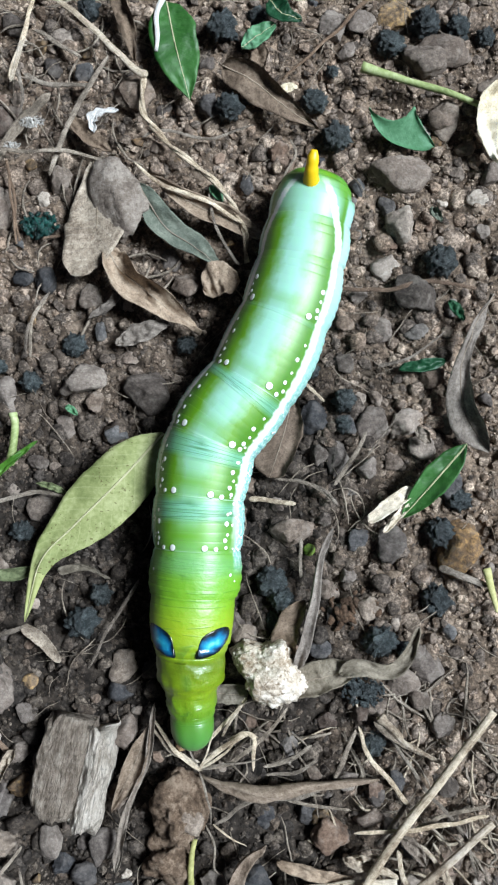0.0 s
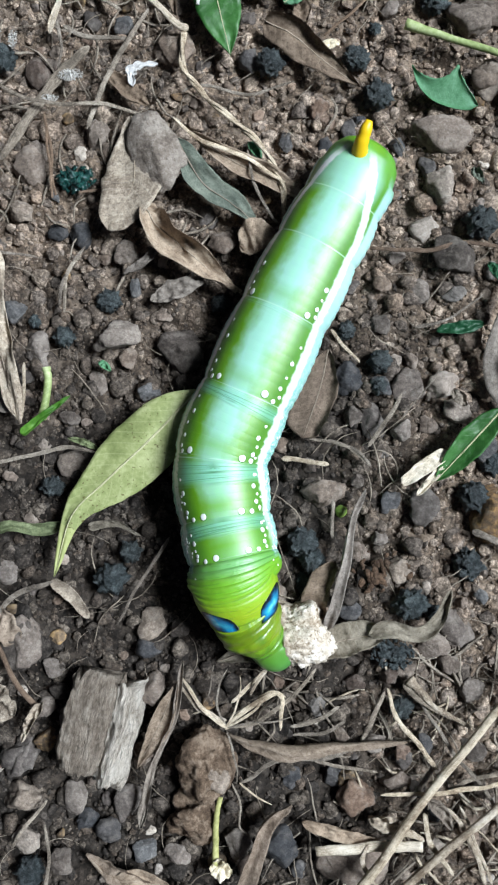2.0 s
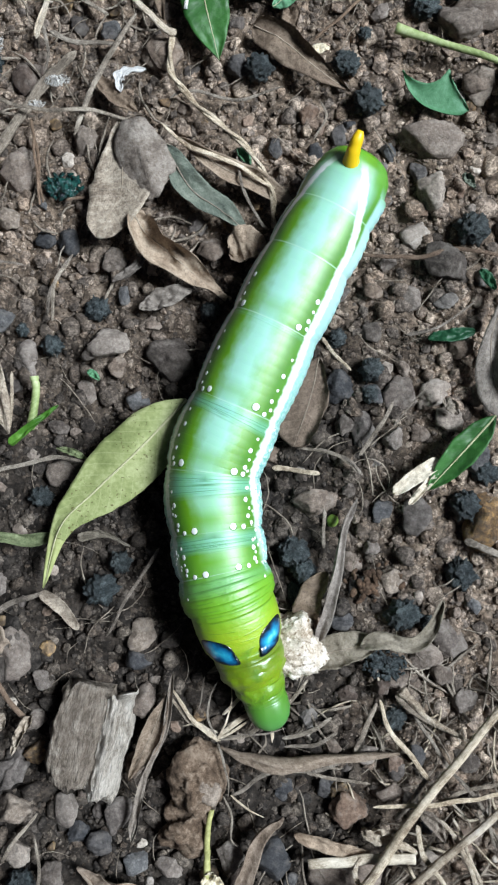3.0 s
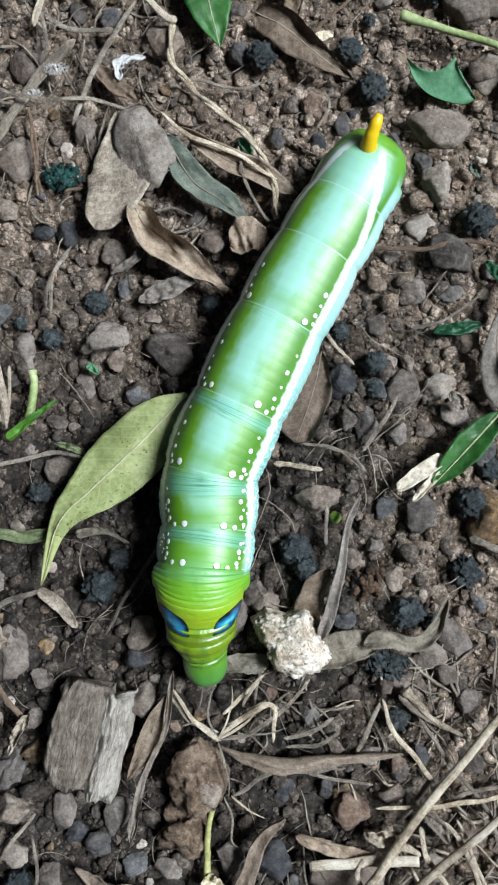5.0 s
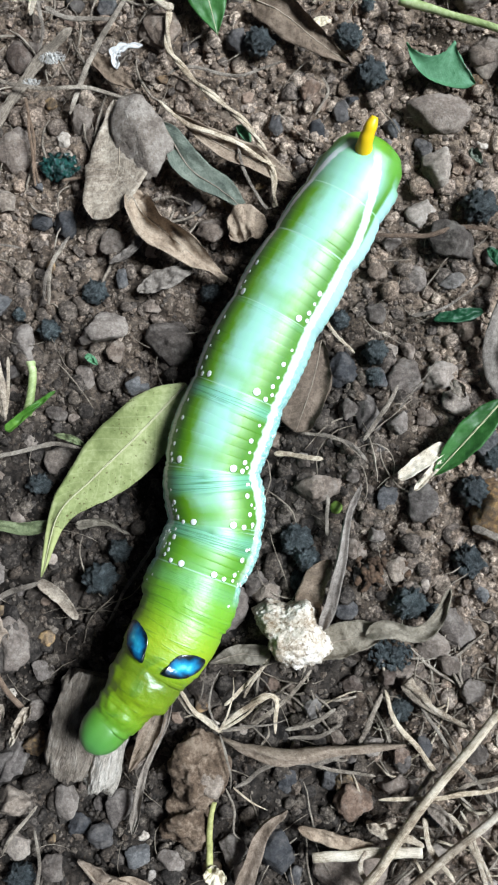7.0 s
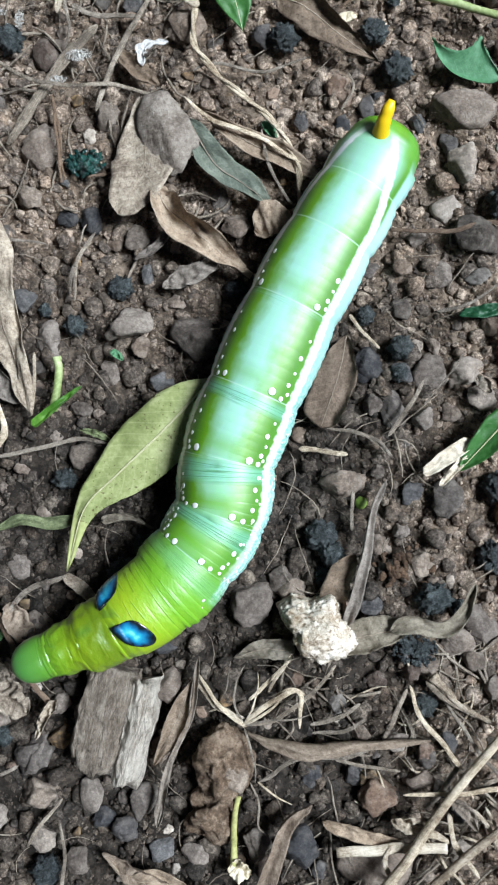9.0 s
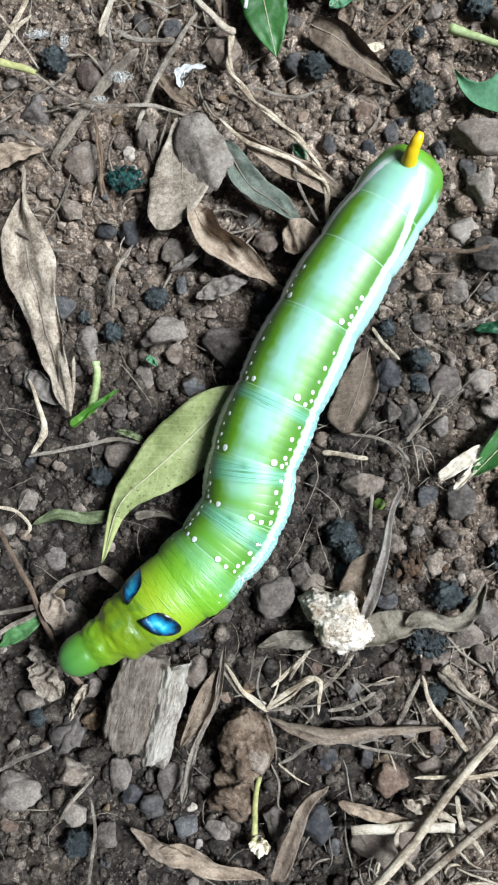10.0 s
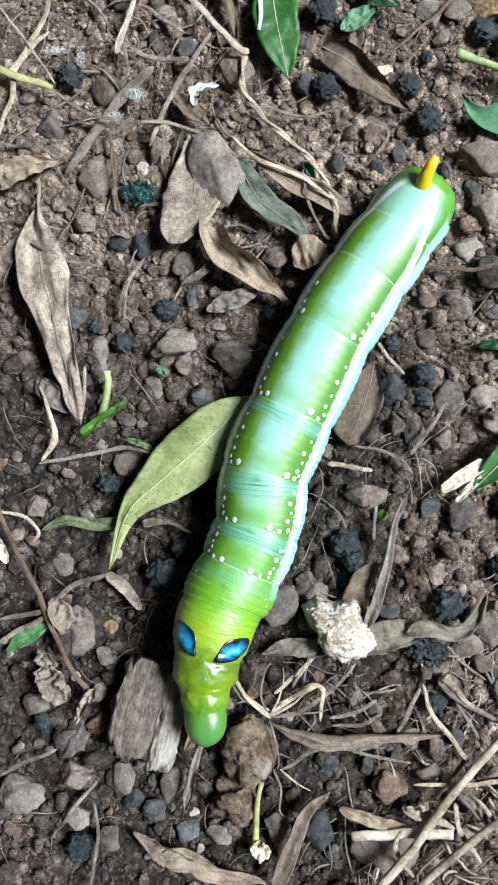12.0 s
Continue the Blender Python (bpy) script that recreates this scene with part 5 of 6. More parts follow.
stone(9.6, -28.7, 2.3, 2.6, "brown")
stone(-41.1, -53.8, 3.8, 3.5, "grey")
stone(-36.3, -56.5, 3.5, 3.1, "brown")
stone(-24.8, -55.1, 3.8, 3.4, "dark")
stone(-43.9, 39.8, 4.7, 4.7, "grey")
stone(-51.5, 48.0, 4.3, 4.6, "grey")
stone(-31.2, 60.3, 2.4, 2.4, "dark")
stone(-24.3, 56.3, 4.3, 3.8, "brown")
stone(-43.1, -27.7, 6.4, 5.5, "brown")
stone(-45.3, -17.9, 3.1, 2.9, "grey")
stone(-42.5, -43.1, 4.9, 4.0, "grey")
stone(-50.0, -51.8, 6.4, 4.7, "grey")
stone(-13.6, -21.3, 5.0, 5.5, "grey")
stone(-9.1, -19.1, 3.8, 4.6, "brown")
stone(-50.1, -9.9, 3.4, 3.1, "grey")
stone(-53.0, -18.3, 2.8, 3.1, "brown")
stone(-45.9, 18.7, 3.1, 3.1, "dark")
stone(-45.0, 33.2, 3.4, 3.1, "brown")
stone(-48.3, -38.5, 3.8, 3.4, "brown")
stone(-53.2, 11.7, 3.5, 3.1, "brown")
stone(19.3, 60.8, 7.6, 5.0, "brown")
stone(13.0, 67.2, 4.9, 3.8, "ochre")
stone(19.4, 51.1, 3.8, 3.7, "brown")
stone(26.4, 55.9, 3.8, 4.6, "brown")
stone(8.3, 66.2, 3.8, 3.4, "grey")
stone(4.3, 65.5, 3.4, 4.6, "grey")
stone(-42.4, 53.4, 2.3, 4.4, "red")
stone(-4.8, 67.9, 3.1, 3.8, "brown")
stone(26.6, 44.0, 3.8, 3.8, "grey")
stone(24.3, 40.5, 2.8, 2.3, "light")
stone(21.6, 44.1, 2.3, 2.1, "brown")
stone(22.8, 47.2, 2.6, 2.3, "grey")
stone(-41.8, 68.0, 3.4, 3.1, "brown")
stone(-34.3, 65.2, 3.4, 2.3, "grey")
stone(-25.3, 40.6, 7.2, 9.8, "lump", turn=18, high=5.2, lift=2.2, cuts=9, label="grey-brown angular lump of earth lying on a leaf")
clod(-16.5, -42.4, 7.4, 9.2, 6.8, (0.25, -0.1, 0.9), 3.1, "warm brown lumpy clod of earth with a hollow")
clod(-18.3, -49.8, 7.0, 6.8, 5.6, (-0.5, 0.6, 0.6), 8.4, "warm brown rounded clod of earth")
stone(-14.7, -43.3, 3.4, 4.0, "brown", lift=3.2, label="grey angular stone stuck to a clod")

dropping(-10.3, 53.6, 4.3, 4.3)
dropping(1.6, 54.2, 3.8, 4.3)
dropping(4.7, 49.1, 4.7, 4.6)
dropping(18.9, 31.4, 5.0, 5.0)
dropping(1.0, 16.6, 2.8, 3.1)
dropping(5.7, 12.3, 3.8, 3.5)
dropping(5.6, 8.9, 2.8, 2.8)
dropping(18.4, -5.7, 4.9, 4.4)
dropping(21.0, -1.3, 4.0, 3.5)
dropping(18.0, -14.9, 5.0, 4.6)
dropping(10.2, -20.3, 5.4, 4.6)
dropping(-4.4, -12.6, 5.0, 4.6)
dropping(-2.9, -15.0, 3.8, 3.8)
dropping(-38.4, 15.2, 3.5, 3.5)
dropping(-32.2, 20.3, 4.0, 3.8)
dropping(-42.9, 17.5, 2.3, 2.3)
dropping(-39.4, -5.8, 4.0, 3.2)
dropping(-28.2, -14.6, 3.5, 3.5)
dropping(-30.4, -18.2, 5.4, 4.6)
dropping(17.2, 65.6, 4.7, 4.6)
dropping(21.9, 65.0, 4.4, 3.8)
dropping(12.2, 62.8, 4.9, 4.0)
dropping(-11.4, 65.6, 5.0, 4.4)
dropping(-30.7, 68.9, 3.8, 3.5)
dropping(-6.2, 67.7, 4.0, 3.2)
dropping(25.5, 63.0, 3.1, 2.9)
dropping(4.3, 59.0, 2.3, 2.1)
dropping(-48.8, 55.4, 4.6, 4.3)
dropping(-40.4, -58.2, 4.6, 4.3)
dropping(-47.3, -41.1, 3.2, 3.1)
dropping(9.3, -33.9, 3.4, 4.6)
dropping(13.5, -21.4, 2.3, 2.6)
dropping(-4.0, -18.4, 3.8, 3.1)
dropping(-11.0, 65.1, 4.6, 3.1)
dropping(11.9, 62.7, 3.5, 3.1)

dropping(-16.5, 20.5, 3.4, 3.0)
stone(0.8, -8.2, 1.3, 1.3, "seed", lift=0.8, cuts=0, label="tiny round green seed on soil")

flakes("mould_crust", -38.2, 51.9, 3.8, 1.7, 2.4, "mould", "crumbly white mould on a decaying stick", "mould", 41, 0.55, (0.15, 0.4), 19.0)
flakes("mould_crust", -41.0, 48.6, 2.6, 1.3, 2.4, "mould", "small crumbs of white mould on a stick", "mould", 42, 0.55, (0.15, 0.4), 19.0)
flakes("mould_crust", -51.0, 58.7, 4.6, 1.4, 1.6, "mould", "ragged white mould crust on the soil", "mould", 43, 0.55, (0.15, 0.4), 19.0)
flakes("mould_crust", -47.0, 57.6, 1.4, 2.8, 1.6, "mould", "ragged white mould beside a dropping", "mould", 44, 0.55, (0.15, 0.4), 19.0)
flakes("rotten_clump", -37.2, 37.4, 5.2, 3.8, 1.3, "rot", "flattened wet blue-green rotten clump on soil", "plant debris", 45, 2.2, (0.2, 0.45))
leaf("leaf_fragment", ((15.1, 8.2), (16.1, 7.4), (16.9, 6.2)), (0.8, 1.8, 1.6, 0.6), "leaf_bleached", "pale crumpled flake between stones", z=(2.2, 2.6, 2.2), cup=-0.1, wave=0.4, category="debris", group="")


# ---- many small pebbles between them ----
def pebbles():
    rng = random.Random(404)
    taken = [(ob.location.x / MM, ob.location.y / MM, 3.2) for ob in scene.objects if ob.get("category") in ("stone", "dropping", "wood", "rubble")]
    kinds = ("grey", "grey", "brown", "brown", "ochre", "dark", "light", "red")
    meshes = [mesh_of("pebble", [(v.x * 0.62, v.y * 0.52, v.z * 0.45) for v in rock_verts(3, 900 + k, 12, 0.10, 0.18)], ICO[3][1], MAT[kinds[k % 8]]) for k in range(24)]
    made = 0
    while made < 220:
        x, y = rng.uniform(-60, 29), rng.uniform(-67, 71)
        size = 1.5 * (2.9 / 1.5) ** (rng.random() ** 1.3)
        if any((x - a) ** 2 + (y - b) ** 2 < (0.55 * r + 0.45 * size) ** 2 for a, b, r in taken):
            continue
        taken.append((x, y, size))
        k = rng.randrange(24)
        words = {"grey": "small grey-brown pebble in the soil", "brown": "small earthy brown pebble in the soil", "ochre": "small ochre pebble in the soil", "dark": "small slate grey pebble in the soil", "light": "small pale pebble in the soil", "red": "small reddish pebble in the soil"}
        ob = thing("pebble", meshes[k], at(x, y, gz(x, y) + size * 0.14, rng.uniform(0, 360)), words[kinds[k % 8]], "pebble", "pebbles in the soil")
        ob.scale = (size, size, size)
        made += 1


pebbles()


# ---- more litter at the edges ----
stem("straw", ((-51.9, 67.1), (-52.8, 61.9), (-55.4, 57.8), (-58.1, 54.1)), (0.45, 0.5, 0.5, 0.4), "straw", "pale tan straw crossing another straw", z=(2.4, 2.6, 2.4, 2.0))
stem("straw", ((-60.3, 65.4), (-55.3, 59.8), (-50.5, 53.2)), (0.16, 0.2, 0.16), "straw", "thin pale dry grass stalk", z=(2.8, 3.0, 2.2))
stem("straw", ((-39.0, 67.1), (-40.1, 62.3), (-41.4, 58.0)), (0.4, 0.5, 0.4), "straw", "tan straw with a split end", z=(1.8, 2.2, 1.8))
stem("straw", ((-38.3, 65.8), (-34.7, 63.4), (-31.2, 61.2)), (0.3, 0.4, 0.3), "straw_grey", "short flat grey straw on soil", z=(1.6, 1.8, 1.6))
stem("straw", ((-59.4, 43.8), (-53.3, 43.8), (-48.9, 41.9)), (0.35, 0.4, 0.3), "straw_grey", "thin flat dry stalk beside a leaf", z=(1.8, 2.0, 1.8))
stem("straw", ((-54.6, -29.9), (-49.3, -26.9), (-45.0, -24.2)), (0.4, 0.5, 0.35), "straw_grey", "flat dry straw over a grass blade", z=(2.0, 2.2, 2.0))
leaf("dry_leaf", ((-38.4, -18.6), (-35.6, -20.6), (-33.2, -23.6)), (1.4, 1.9, 1.7, 1.0), "leaf_bleached", "flat broken straw end by a leaf tip", z=(2.4, 2.0, 1.5), cup=0.3, wave=0.15, category="straw", group="dry stalks and straw")
stem("straw", ((-55.9, -10.8), (-51.6, -11.2), (-48.7, -13.1), (-49.6, -14.8)), (0.3, 0.35, 0.3), "straw", "curled pale dry tendril", z=(1.6, 2.2, 2.0, 1.6))
stem("straw", ((-52.1, 29.3), (-48.4, 27.2), (-41.9, 25.9)), (0.35, 0.3, 0.2), "straw_grey", "thin split straw lying over a leaf", z=(3.4, 2.6, 1.6))
stem("straw", ((-38.1, 18.5), (-38.0, 23.5), (-36.0, 26.7)), (0.3, 0.35, 0.3), "straw_grey", "curved grey dry stalk in soil", z=(1.2, 1.6, 1.4))
stem("straw", ((-43.0, -54.9), (-41.4, -52.4), (-38.0, -48.3)), (0.25, 0.35, 0.25), "straw_grey", "thin grey straw among stones", z=(1.6, 2.0, 1.8))
stem("straw", ((-9.8, -33.1), (-7.9, -32.2), (-6.5, -33.3), (-6.9, -37.6)), (0.3, 0.4, 0.4, 0.25), "straw", "looped pale dry grass blade", z=(2.2, 2.8, 2.8, 1.8))
stem("straw", ((-5.5, -37.0), (-1.8, -35.9), (1.1, -33.9)), (0.3, 0.4, 0.3), "straw_grey", "curved grey dry grass blade", z=(1.6, 2.0, 1.6))
stem("straw", ((-5.1, -38.3), (-1.0, -37.5), (1.9, -35.9)), (0.25, 0.35, 0.25), "straw_grey", "thin grey dry grass blade", z=(1.4, 1.8, 1.4))
stem("straw", ((9.4, -46.9), (11.9, -43.5), (13.7, -40.9)), (0.4, 0.5, 0.4), "straw_grey", "flat brownish straw beneath others", z=(1.8, 2.0, 1.8))
stem("straw", ((5.1, -51.2), (4.3, -53.0), (5.5, -55.5), (7.0, -57.6)), (0.3, 0.4, 0.4, 0.3), "straw", "curled pale straw over a bleached one", z=(3.2, 3.4, 2.8, 2.0))
stem("straw", ((15.2, -46.3), (18.2, -50.5), (20.4, -55.7)), (0.35, 0.45, 0.4), "straw", "pale flat straw under a stalk", z=(2.2, 2.4, 2.0))
stem("straw", ((6.5, -45.1), (15.2, -44.0), (23.9, -42.4)), (0.3, 0.4, 0.35), "straw", "pale straw lying across gravel", z=(2.6, 2.8, 2.4))
leaf("dry_leaf", ((12.4, -45.2), (14.3, -46.5), (15.9, -49.0)), (0.8, 1.8, 1.6, 0.5), "leaf_bleached", "torn pale straw sheath on litter", z=(2.6, 2.8, 2.2), cup=0.5)
leaf("dry_leaf", ((5.0, -48.1), (8.0, -48.3), (10.9, -47.8)), (0.8, 2.2, 2.0, 0.8), "leaf_bleached", "crumpled pale tan husk among straw", z=(2.4, 2.8, 2.4), cup=0.5, wave=0.9)
leaf("flower_petal", ((-55.9, -14.7), (-54.4, -15.9), (-53.3, -18.1)), (1.2, 2.2, 1.8, 0.6), "cream", "small crumpled cream wilted petal", z=(1.8, 2.2, 1.8), cup=0.4, wave=0.8, category="flower", group="")
leaf("flower_petal", ((-48.1, -30.2), (-46.4, -31.4), (-44.8, -32.3)), (1.0, 2.2, 2.0, 0.8), "leaf_bleached", "crumpled pale dry petal on soil", z=(2.0, 2.4, 2.0), cup=0.5, wave=0.9, category="flower", group="")
leaf("dry_leaf", ((-33.2, 52.9), (-30.2, 49.7), (-27.0, 47.7)), (1.2, 2.6, 2.6, 0.8), "leaf_brown", "small brown withered leaf under a stalk", z=(1.2, 1.6, 1.4), cup=0.2)
leaf("dry_leaf", ((-25.9, 20.1), (-22.8, 21.6), (-18.6, 23.2)), (0.8, 2.6, 2.8, 1.2), "leaf_grey", "torn grey bark flake on soil", z=(1.4, 1.8, 1.6), cup=0.3, wave=0.8)
leaf("dry_leaf", ((-29.9, 23.9), (-26.8, 25.5), (-24.2, 28.6)), (0.5, 1.4, 1.2, 0.4), "leaf_grey", "narrow dark grey dead leaf strip", z=(1.4, 1.8, 1.8), cup=0.5)
leaf("dry_leaf", ((-26.9, 70.4), (-24.8, 66.2), (-23.5, 60.4)), (1.6, 2.6, 2.4, 0.8), "leaf_brown", "long dull brown withered leaf", z=(2.0, 2.2, 1.8), cup=0.4)
stem("stalk", ((-18.7, 69.4), (-19.9, 66.6), (-20.3, 60.9)), (0.45, 0.4, 0.3), "white", "thin white dry stem across a green leaf", z=(3.6, 3.8, 3.4))
leaf("dry_leaf", ((-6.4, 62.5), (-5.8, 60.4), (-6.6, 57.6)), (1.2, 2.6, 2.6, 1.0), "leaf_brown", "small curled brown leaf scrap", z=(1.2, 1.6, 1.2), cup=0.3)


# ---- small remains between the stones ----
stem("stalk", ((10.0, -29.8), (11.3, -31.4), (13.5, -33.4), (18.3, -35.8)), (0.85, 0.6, 0.42, 0.3), "straw", "dry stalk with a swollen yellowish end", z=(2.2, 2.2, 2.0, 1.6), flat=0.8, knots=0.3)
flakes("rotten_clump", 8.0, -26.8, 6.0, 4.2, 1.6, "frass", "black wet rotten plant remains on soil", "plant debris", 51, 1.6)
flakes("soil_crumbs", 6.4, -16.5, 8.0, 7.0, 0.6, "rust", "loose rust-brown soil crumbs in a patch", "soil", 52, 2.4, (0.3, 0.5), 1.8)
stem("stalk", ((24.2, -10.6), (24.7, -12.8), (25.6, -16.1)), (0.6, 0.5, 0.3), "stem_dry", "short pale yellow dry stalk end", z=(2.2, 2.2, 1.8), flat=0.7)
leaf("dry_leaf", ((-46.1, -22.6), (-44.6, -24.7), (-43.1, -27.2)), (1.6, 3.2, 3.6, 2.6), "leaf_tan", "pale tan dry husk leaning on a stone", z=(2.2, 2.6, 2.2), cup=0.3, wave=0.6)


# ---- splayed dry grass below the head ----
NEST = (
    (((-13.9, -37.2), (-16.6, -35.2), (-18.9, -32.5), (-20.4, -30.9)), 0.42, "straw"), (((-13.9, -37.0), (-15.6, -35.4), (-16.8, -34.9), (-18.6, -36.0)), 0.32, "straw"), (((-14.0, -37.2), (-15.1, -34.4), (-14.9, -31.6), (-14.0, -29.5)), 0.2, "straw_grey"),
    (((-13.9, -36.9), (-12.7, -34.7), (-12.2, -32.3), (-12.4, -30.1)), 0.18, "straw"), (((-13.7, -37.0), (-11.5, -35.6), (-9.6, -34.2), (-8.4, -32.5)), 0.26, "straw"), (((-13.7, -37.1), (-10.7, -36.3), (-7.7, -36.3), (-5.2, -35.6)), 0.18, "straw_grey"),
    (((-13.7, -37.6), (-12.8, -40.1), (-12.1, -42.4), (-12.2, -44.6)), 0.22, "straw_grey"), (((-12.7, -44.3), (-11.6, -46.6), (-11.8, -49.6), (-10.6, -51.7)), 0.2, "straw_grey"), (((-11.9, -44.3), (-9.8, -45.8), (-7.5, -47.5)), 0.2, "straw"),
    (((-15.7, -29.1), (-16.1, -32.1), (-17.2, -34.5)), 0.14, "straw_grey"), (((-8.8, -39.1), (-7.7, -37.6), (-8.0, -36.2)), 0.2, "straw_grey"), (((-10.8, -32.6), (-9.4, -29.9), (-7.5, -27.9)), 0.3, "straw"),
)
for pts, r, kind in NEST:
    stem("grass_blade", pts, (r * 0.8, r * 0.95, r * 0.75, r * 0.3), kind, "pale splayed dry grass blade in a tuft" if kind == "straw" else "grey splayed dry grass blade in a tuft", z=(2.4, 3.0, 2.8, 1.8), flat=0.35, category="dry grass")

# ---- more stones and stubs under the straw ----
for x, y, w, h, kind in ((9.4, -39.8, 2.6, 2.8, "red"), (5.7, -38.8, 2.8, 2.4, "grey"), (1.2, -38.3, 2.4, 2.2, "brown"), (-2.2, -34.4, 2.6, 2.8, "light"), (3.3, -31.5, 2.4, 2.2, "red"), (7.4, -29.8, 3.0, 2.6, "red"), (18.8, -31.7, 3.0, 2.8, "grey"), (12.6, -38.5, 2.4, 2.6, "dark"), (19.0, -49.9, 3.2, 3.0, "red"), (13.9, -53.0, 3.4, 3.0, "grey"), (2.4, -44.1, 2.4, 2.8, "ochre"), (-25.9, -41.7, 2.8, 2.6, "red"), (-39.1, -40.8, 3.0, 3.2, "ochre"), (-20.2, -54.9, 3.2, 2.8, "grey")):
    stone(x, y, w, h, kind)


# ---- the caterpillar ----
RADII = ((0, 0.4), (0.4, 2.3), (1.2, 3.7), (2.6, 4.55), (5, 5.0), (12, 5.3), (20, 5.6), (30, 5.8), (42, 5.8), (52, 5.65), (60.5, 5.4), (65, 5.45), (69, 5.3), (72.6, 4.95), (73.6, 4.6), (76.6, 4.35), (77.6, 3.75), (78.3, 3.35), (80.4, 3.15), (81.2, 2.85), (82.2, 2.8), (83.6, 2.65), (84.8, 2.15), (85.6, 1.3), (86.0, 0.3))


def girth(u):
    for (a, ra), (b, rb) in zip(RADII, RADII[1:]):
        if u <= b:
            f = max(0.0, (u - a) / (b - a))
            return ra + (rb - ra) * f
    return 0.3


def bulge(u):
    """Each body ring swells a little between its folds."""
    edges = (0.0,) + FOLDS + (86.0,)
    for a, b in zip(edges, edges[1:]):
        if a <= u <= b:
            return math.sin(math.pi * (u - a) / (b - a)) ** 0.6
    return 0.0


SQUAT = 0.93


def skin_point(u, deg):
    """A point of the skin in the ring's space: x to the side, z up; deg from the ridge of the back."""
    g = radians(deg)
    r = girth(u) * (1.035 if u < 72 else 1.0)
    b = bulge(u)
    r *= 0.972 + 0.03 * b if u < 72 else 0.955 + 0.045 * b
    if 5 < u < 66:
        r += 0.42 * math.exp(-(((abs(deg) - 88) / 20) ** 2)) * (0.25 + 0.75 * b)
        r += 0.13 * abs(math.sin(2.35 * u)) * math.exp(-(((abs(deg) - 92) / 16) ** 2))
    if 72.8 < u < 81.2:
        # soft uneven wrinkles round the neck
        v = Vector((0.75 * u, 1.3 * math.sin(g), 1.3 * math.cos(g)))
        r += min(1.0, (u - 72.8) / 1.0) * (0.22 * noise.noise(v * 1.7) + 0.12 * noise.noise(v * 3.9))
    if u > 81.2:
        # two low lobes of the head with a groove between
        r *= 1 + 0.04 * (1 - math.exp(-((deg / 16.0) ** 2)))
    x, z = r * math.sin(g), r * SQUAT * math.cos(g)
    if z < 0:
        z *= 0.9
    return x, z


SIDES = 72
# length of the annulets, mm: short and even over the body, telescoping at the head
STATIONS = [0.0, 0.8, 1.8, 3.0, 4.2]
for lo, hi, count in ((4.2, 15.2, 8), (15.2, 26.0, 8), (26.0, 37.8, 9), (37.8, 47.1, 8), (47.1, 54.5, 7), (54.5, 60.5, 6), (60.5, 66.0, 5), (66.0, 73.4, 7), (73.4, 77.6, 3), (77.6, 81.2, 3), (81.2, 86.0, 1)):
    STATIONS += [lo + (hi - lo) * (k + 1) / count for k in range(count)]

caterpillar = thing("caterpillar", None, Matrix(), "large bright green caterpillar with blue eyespots and yellow tail horn", "caterpillar")
RINGS = []


def annulet(u0, u1):
    mid = (u0 + u1) / 2
    head = u0 >= 73.9
    lap = 0.55 if not head else 0.7
    rows = [(u0 - lap, -0.13), (u0 - lap * 0.4, -0.007), (u0, 0.0), (u0 * 0.75 + u1 * 0.25, 0.006), (mid, 0.008), (u0 * 0.25 + u1 * 0.75, 0.006), (u1, 0.0), (u1 + lap * 0.4, -0.007), (u1 + lap, -0.13)]
    if u0 == 0:
        rows = rows[2:]
    if u1 >= 86:
        rows = rows[:3] + [(u0 + (u1 - u0) * f, 0) for f in (0.1, 0.22, 0.34, 0.46, 0.58, 0.7, 0.8, 0.88, 0.94, 0.975, 0.99, 1.0)]
    if u0 == 0:
        rows = [(f * u1, 0) for f in (0, 0.08, 0.2, 0.4, 0.7)] + rows[4:]
    verts, faces, ra, st, tu = [], [], [], [], []
    for u, dr in rows:
        for j in range(SIDES):
            deg = 360 * j / SIDES - 180
            x, z = skin_point(min(max(u, 0.0), 86.0), deg)
            k = 1 + dr / max(girth(min(max(u, 0), 86)), 1.0)
            verts.append((x * k, u - mid, z * k))
            ra.append(abs(deg))
            st.append(u)
            tu.append(deg)
    n = len(rows)
    for i in range(n - 1):
        for j in range(SIDES):
            a, b = i * SIDES + j, i * SIDES + (j + 1) % SIDES
            faces.append((a, a + SIDES, b + SIDES, b))
    faces += [tuple(range(SIDES)), tuple((n - 1) * SIDES + j for j in range(SIDES))[::-1]]
    name = "head" if u1 >= 86 else "body_ring"
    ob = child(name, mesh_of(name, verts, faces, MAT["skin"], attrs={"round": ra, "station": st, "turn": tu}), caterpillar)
    RINGS.append((mid, ob))
    return ob


for u0, u1 in zip(STATIONS, STATIONS[1:]):
    annulet(u0, u1)


def ring_at(u):
    return min(RINGS, key=lambda q: abs(q[0] - u))


def dot_mesh():
    verts, faces, fm = [], [], []
    rows = ((1.2, -0.10), (1.14, 0.03), (1.0, 0.10), (0.92, 0.30), (0.6, 0.44), (0.25, 0.5))
    for r, z in rows:
        verts += [(r * math.cos(2 * math.pi * j / 12), r * math.sin(2 * math.pi * j / 12), z) for j in range(12)]
    for i in range(len(rows) - 1):
        for j in range(12):
            a, b = i * 12 + j, i * 12 + (j + 1) % 12
            faces.append((a, b, b + 12, a + 12))
            fm.append(0 if i < 2 else 1)
    faces.append(tuple((len(rows) - 1) * 12 + j for j in range(12)))
    fm.append(1)
    return mesh_of("white_dot", verts, faces, [MAT["dot_rim"], MAT["dot"]], face_mats=fm)


DOT = dot_mesh()


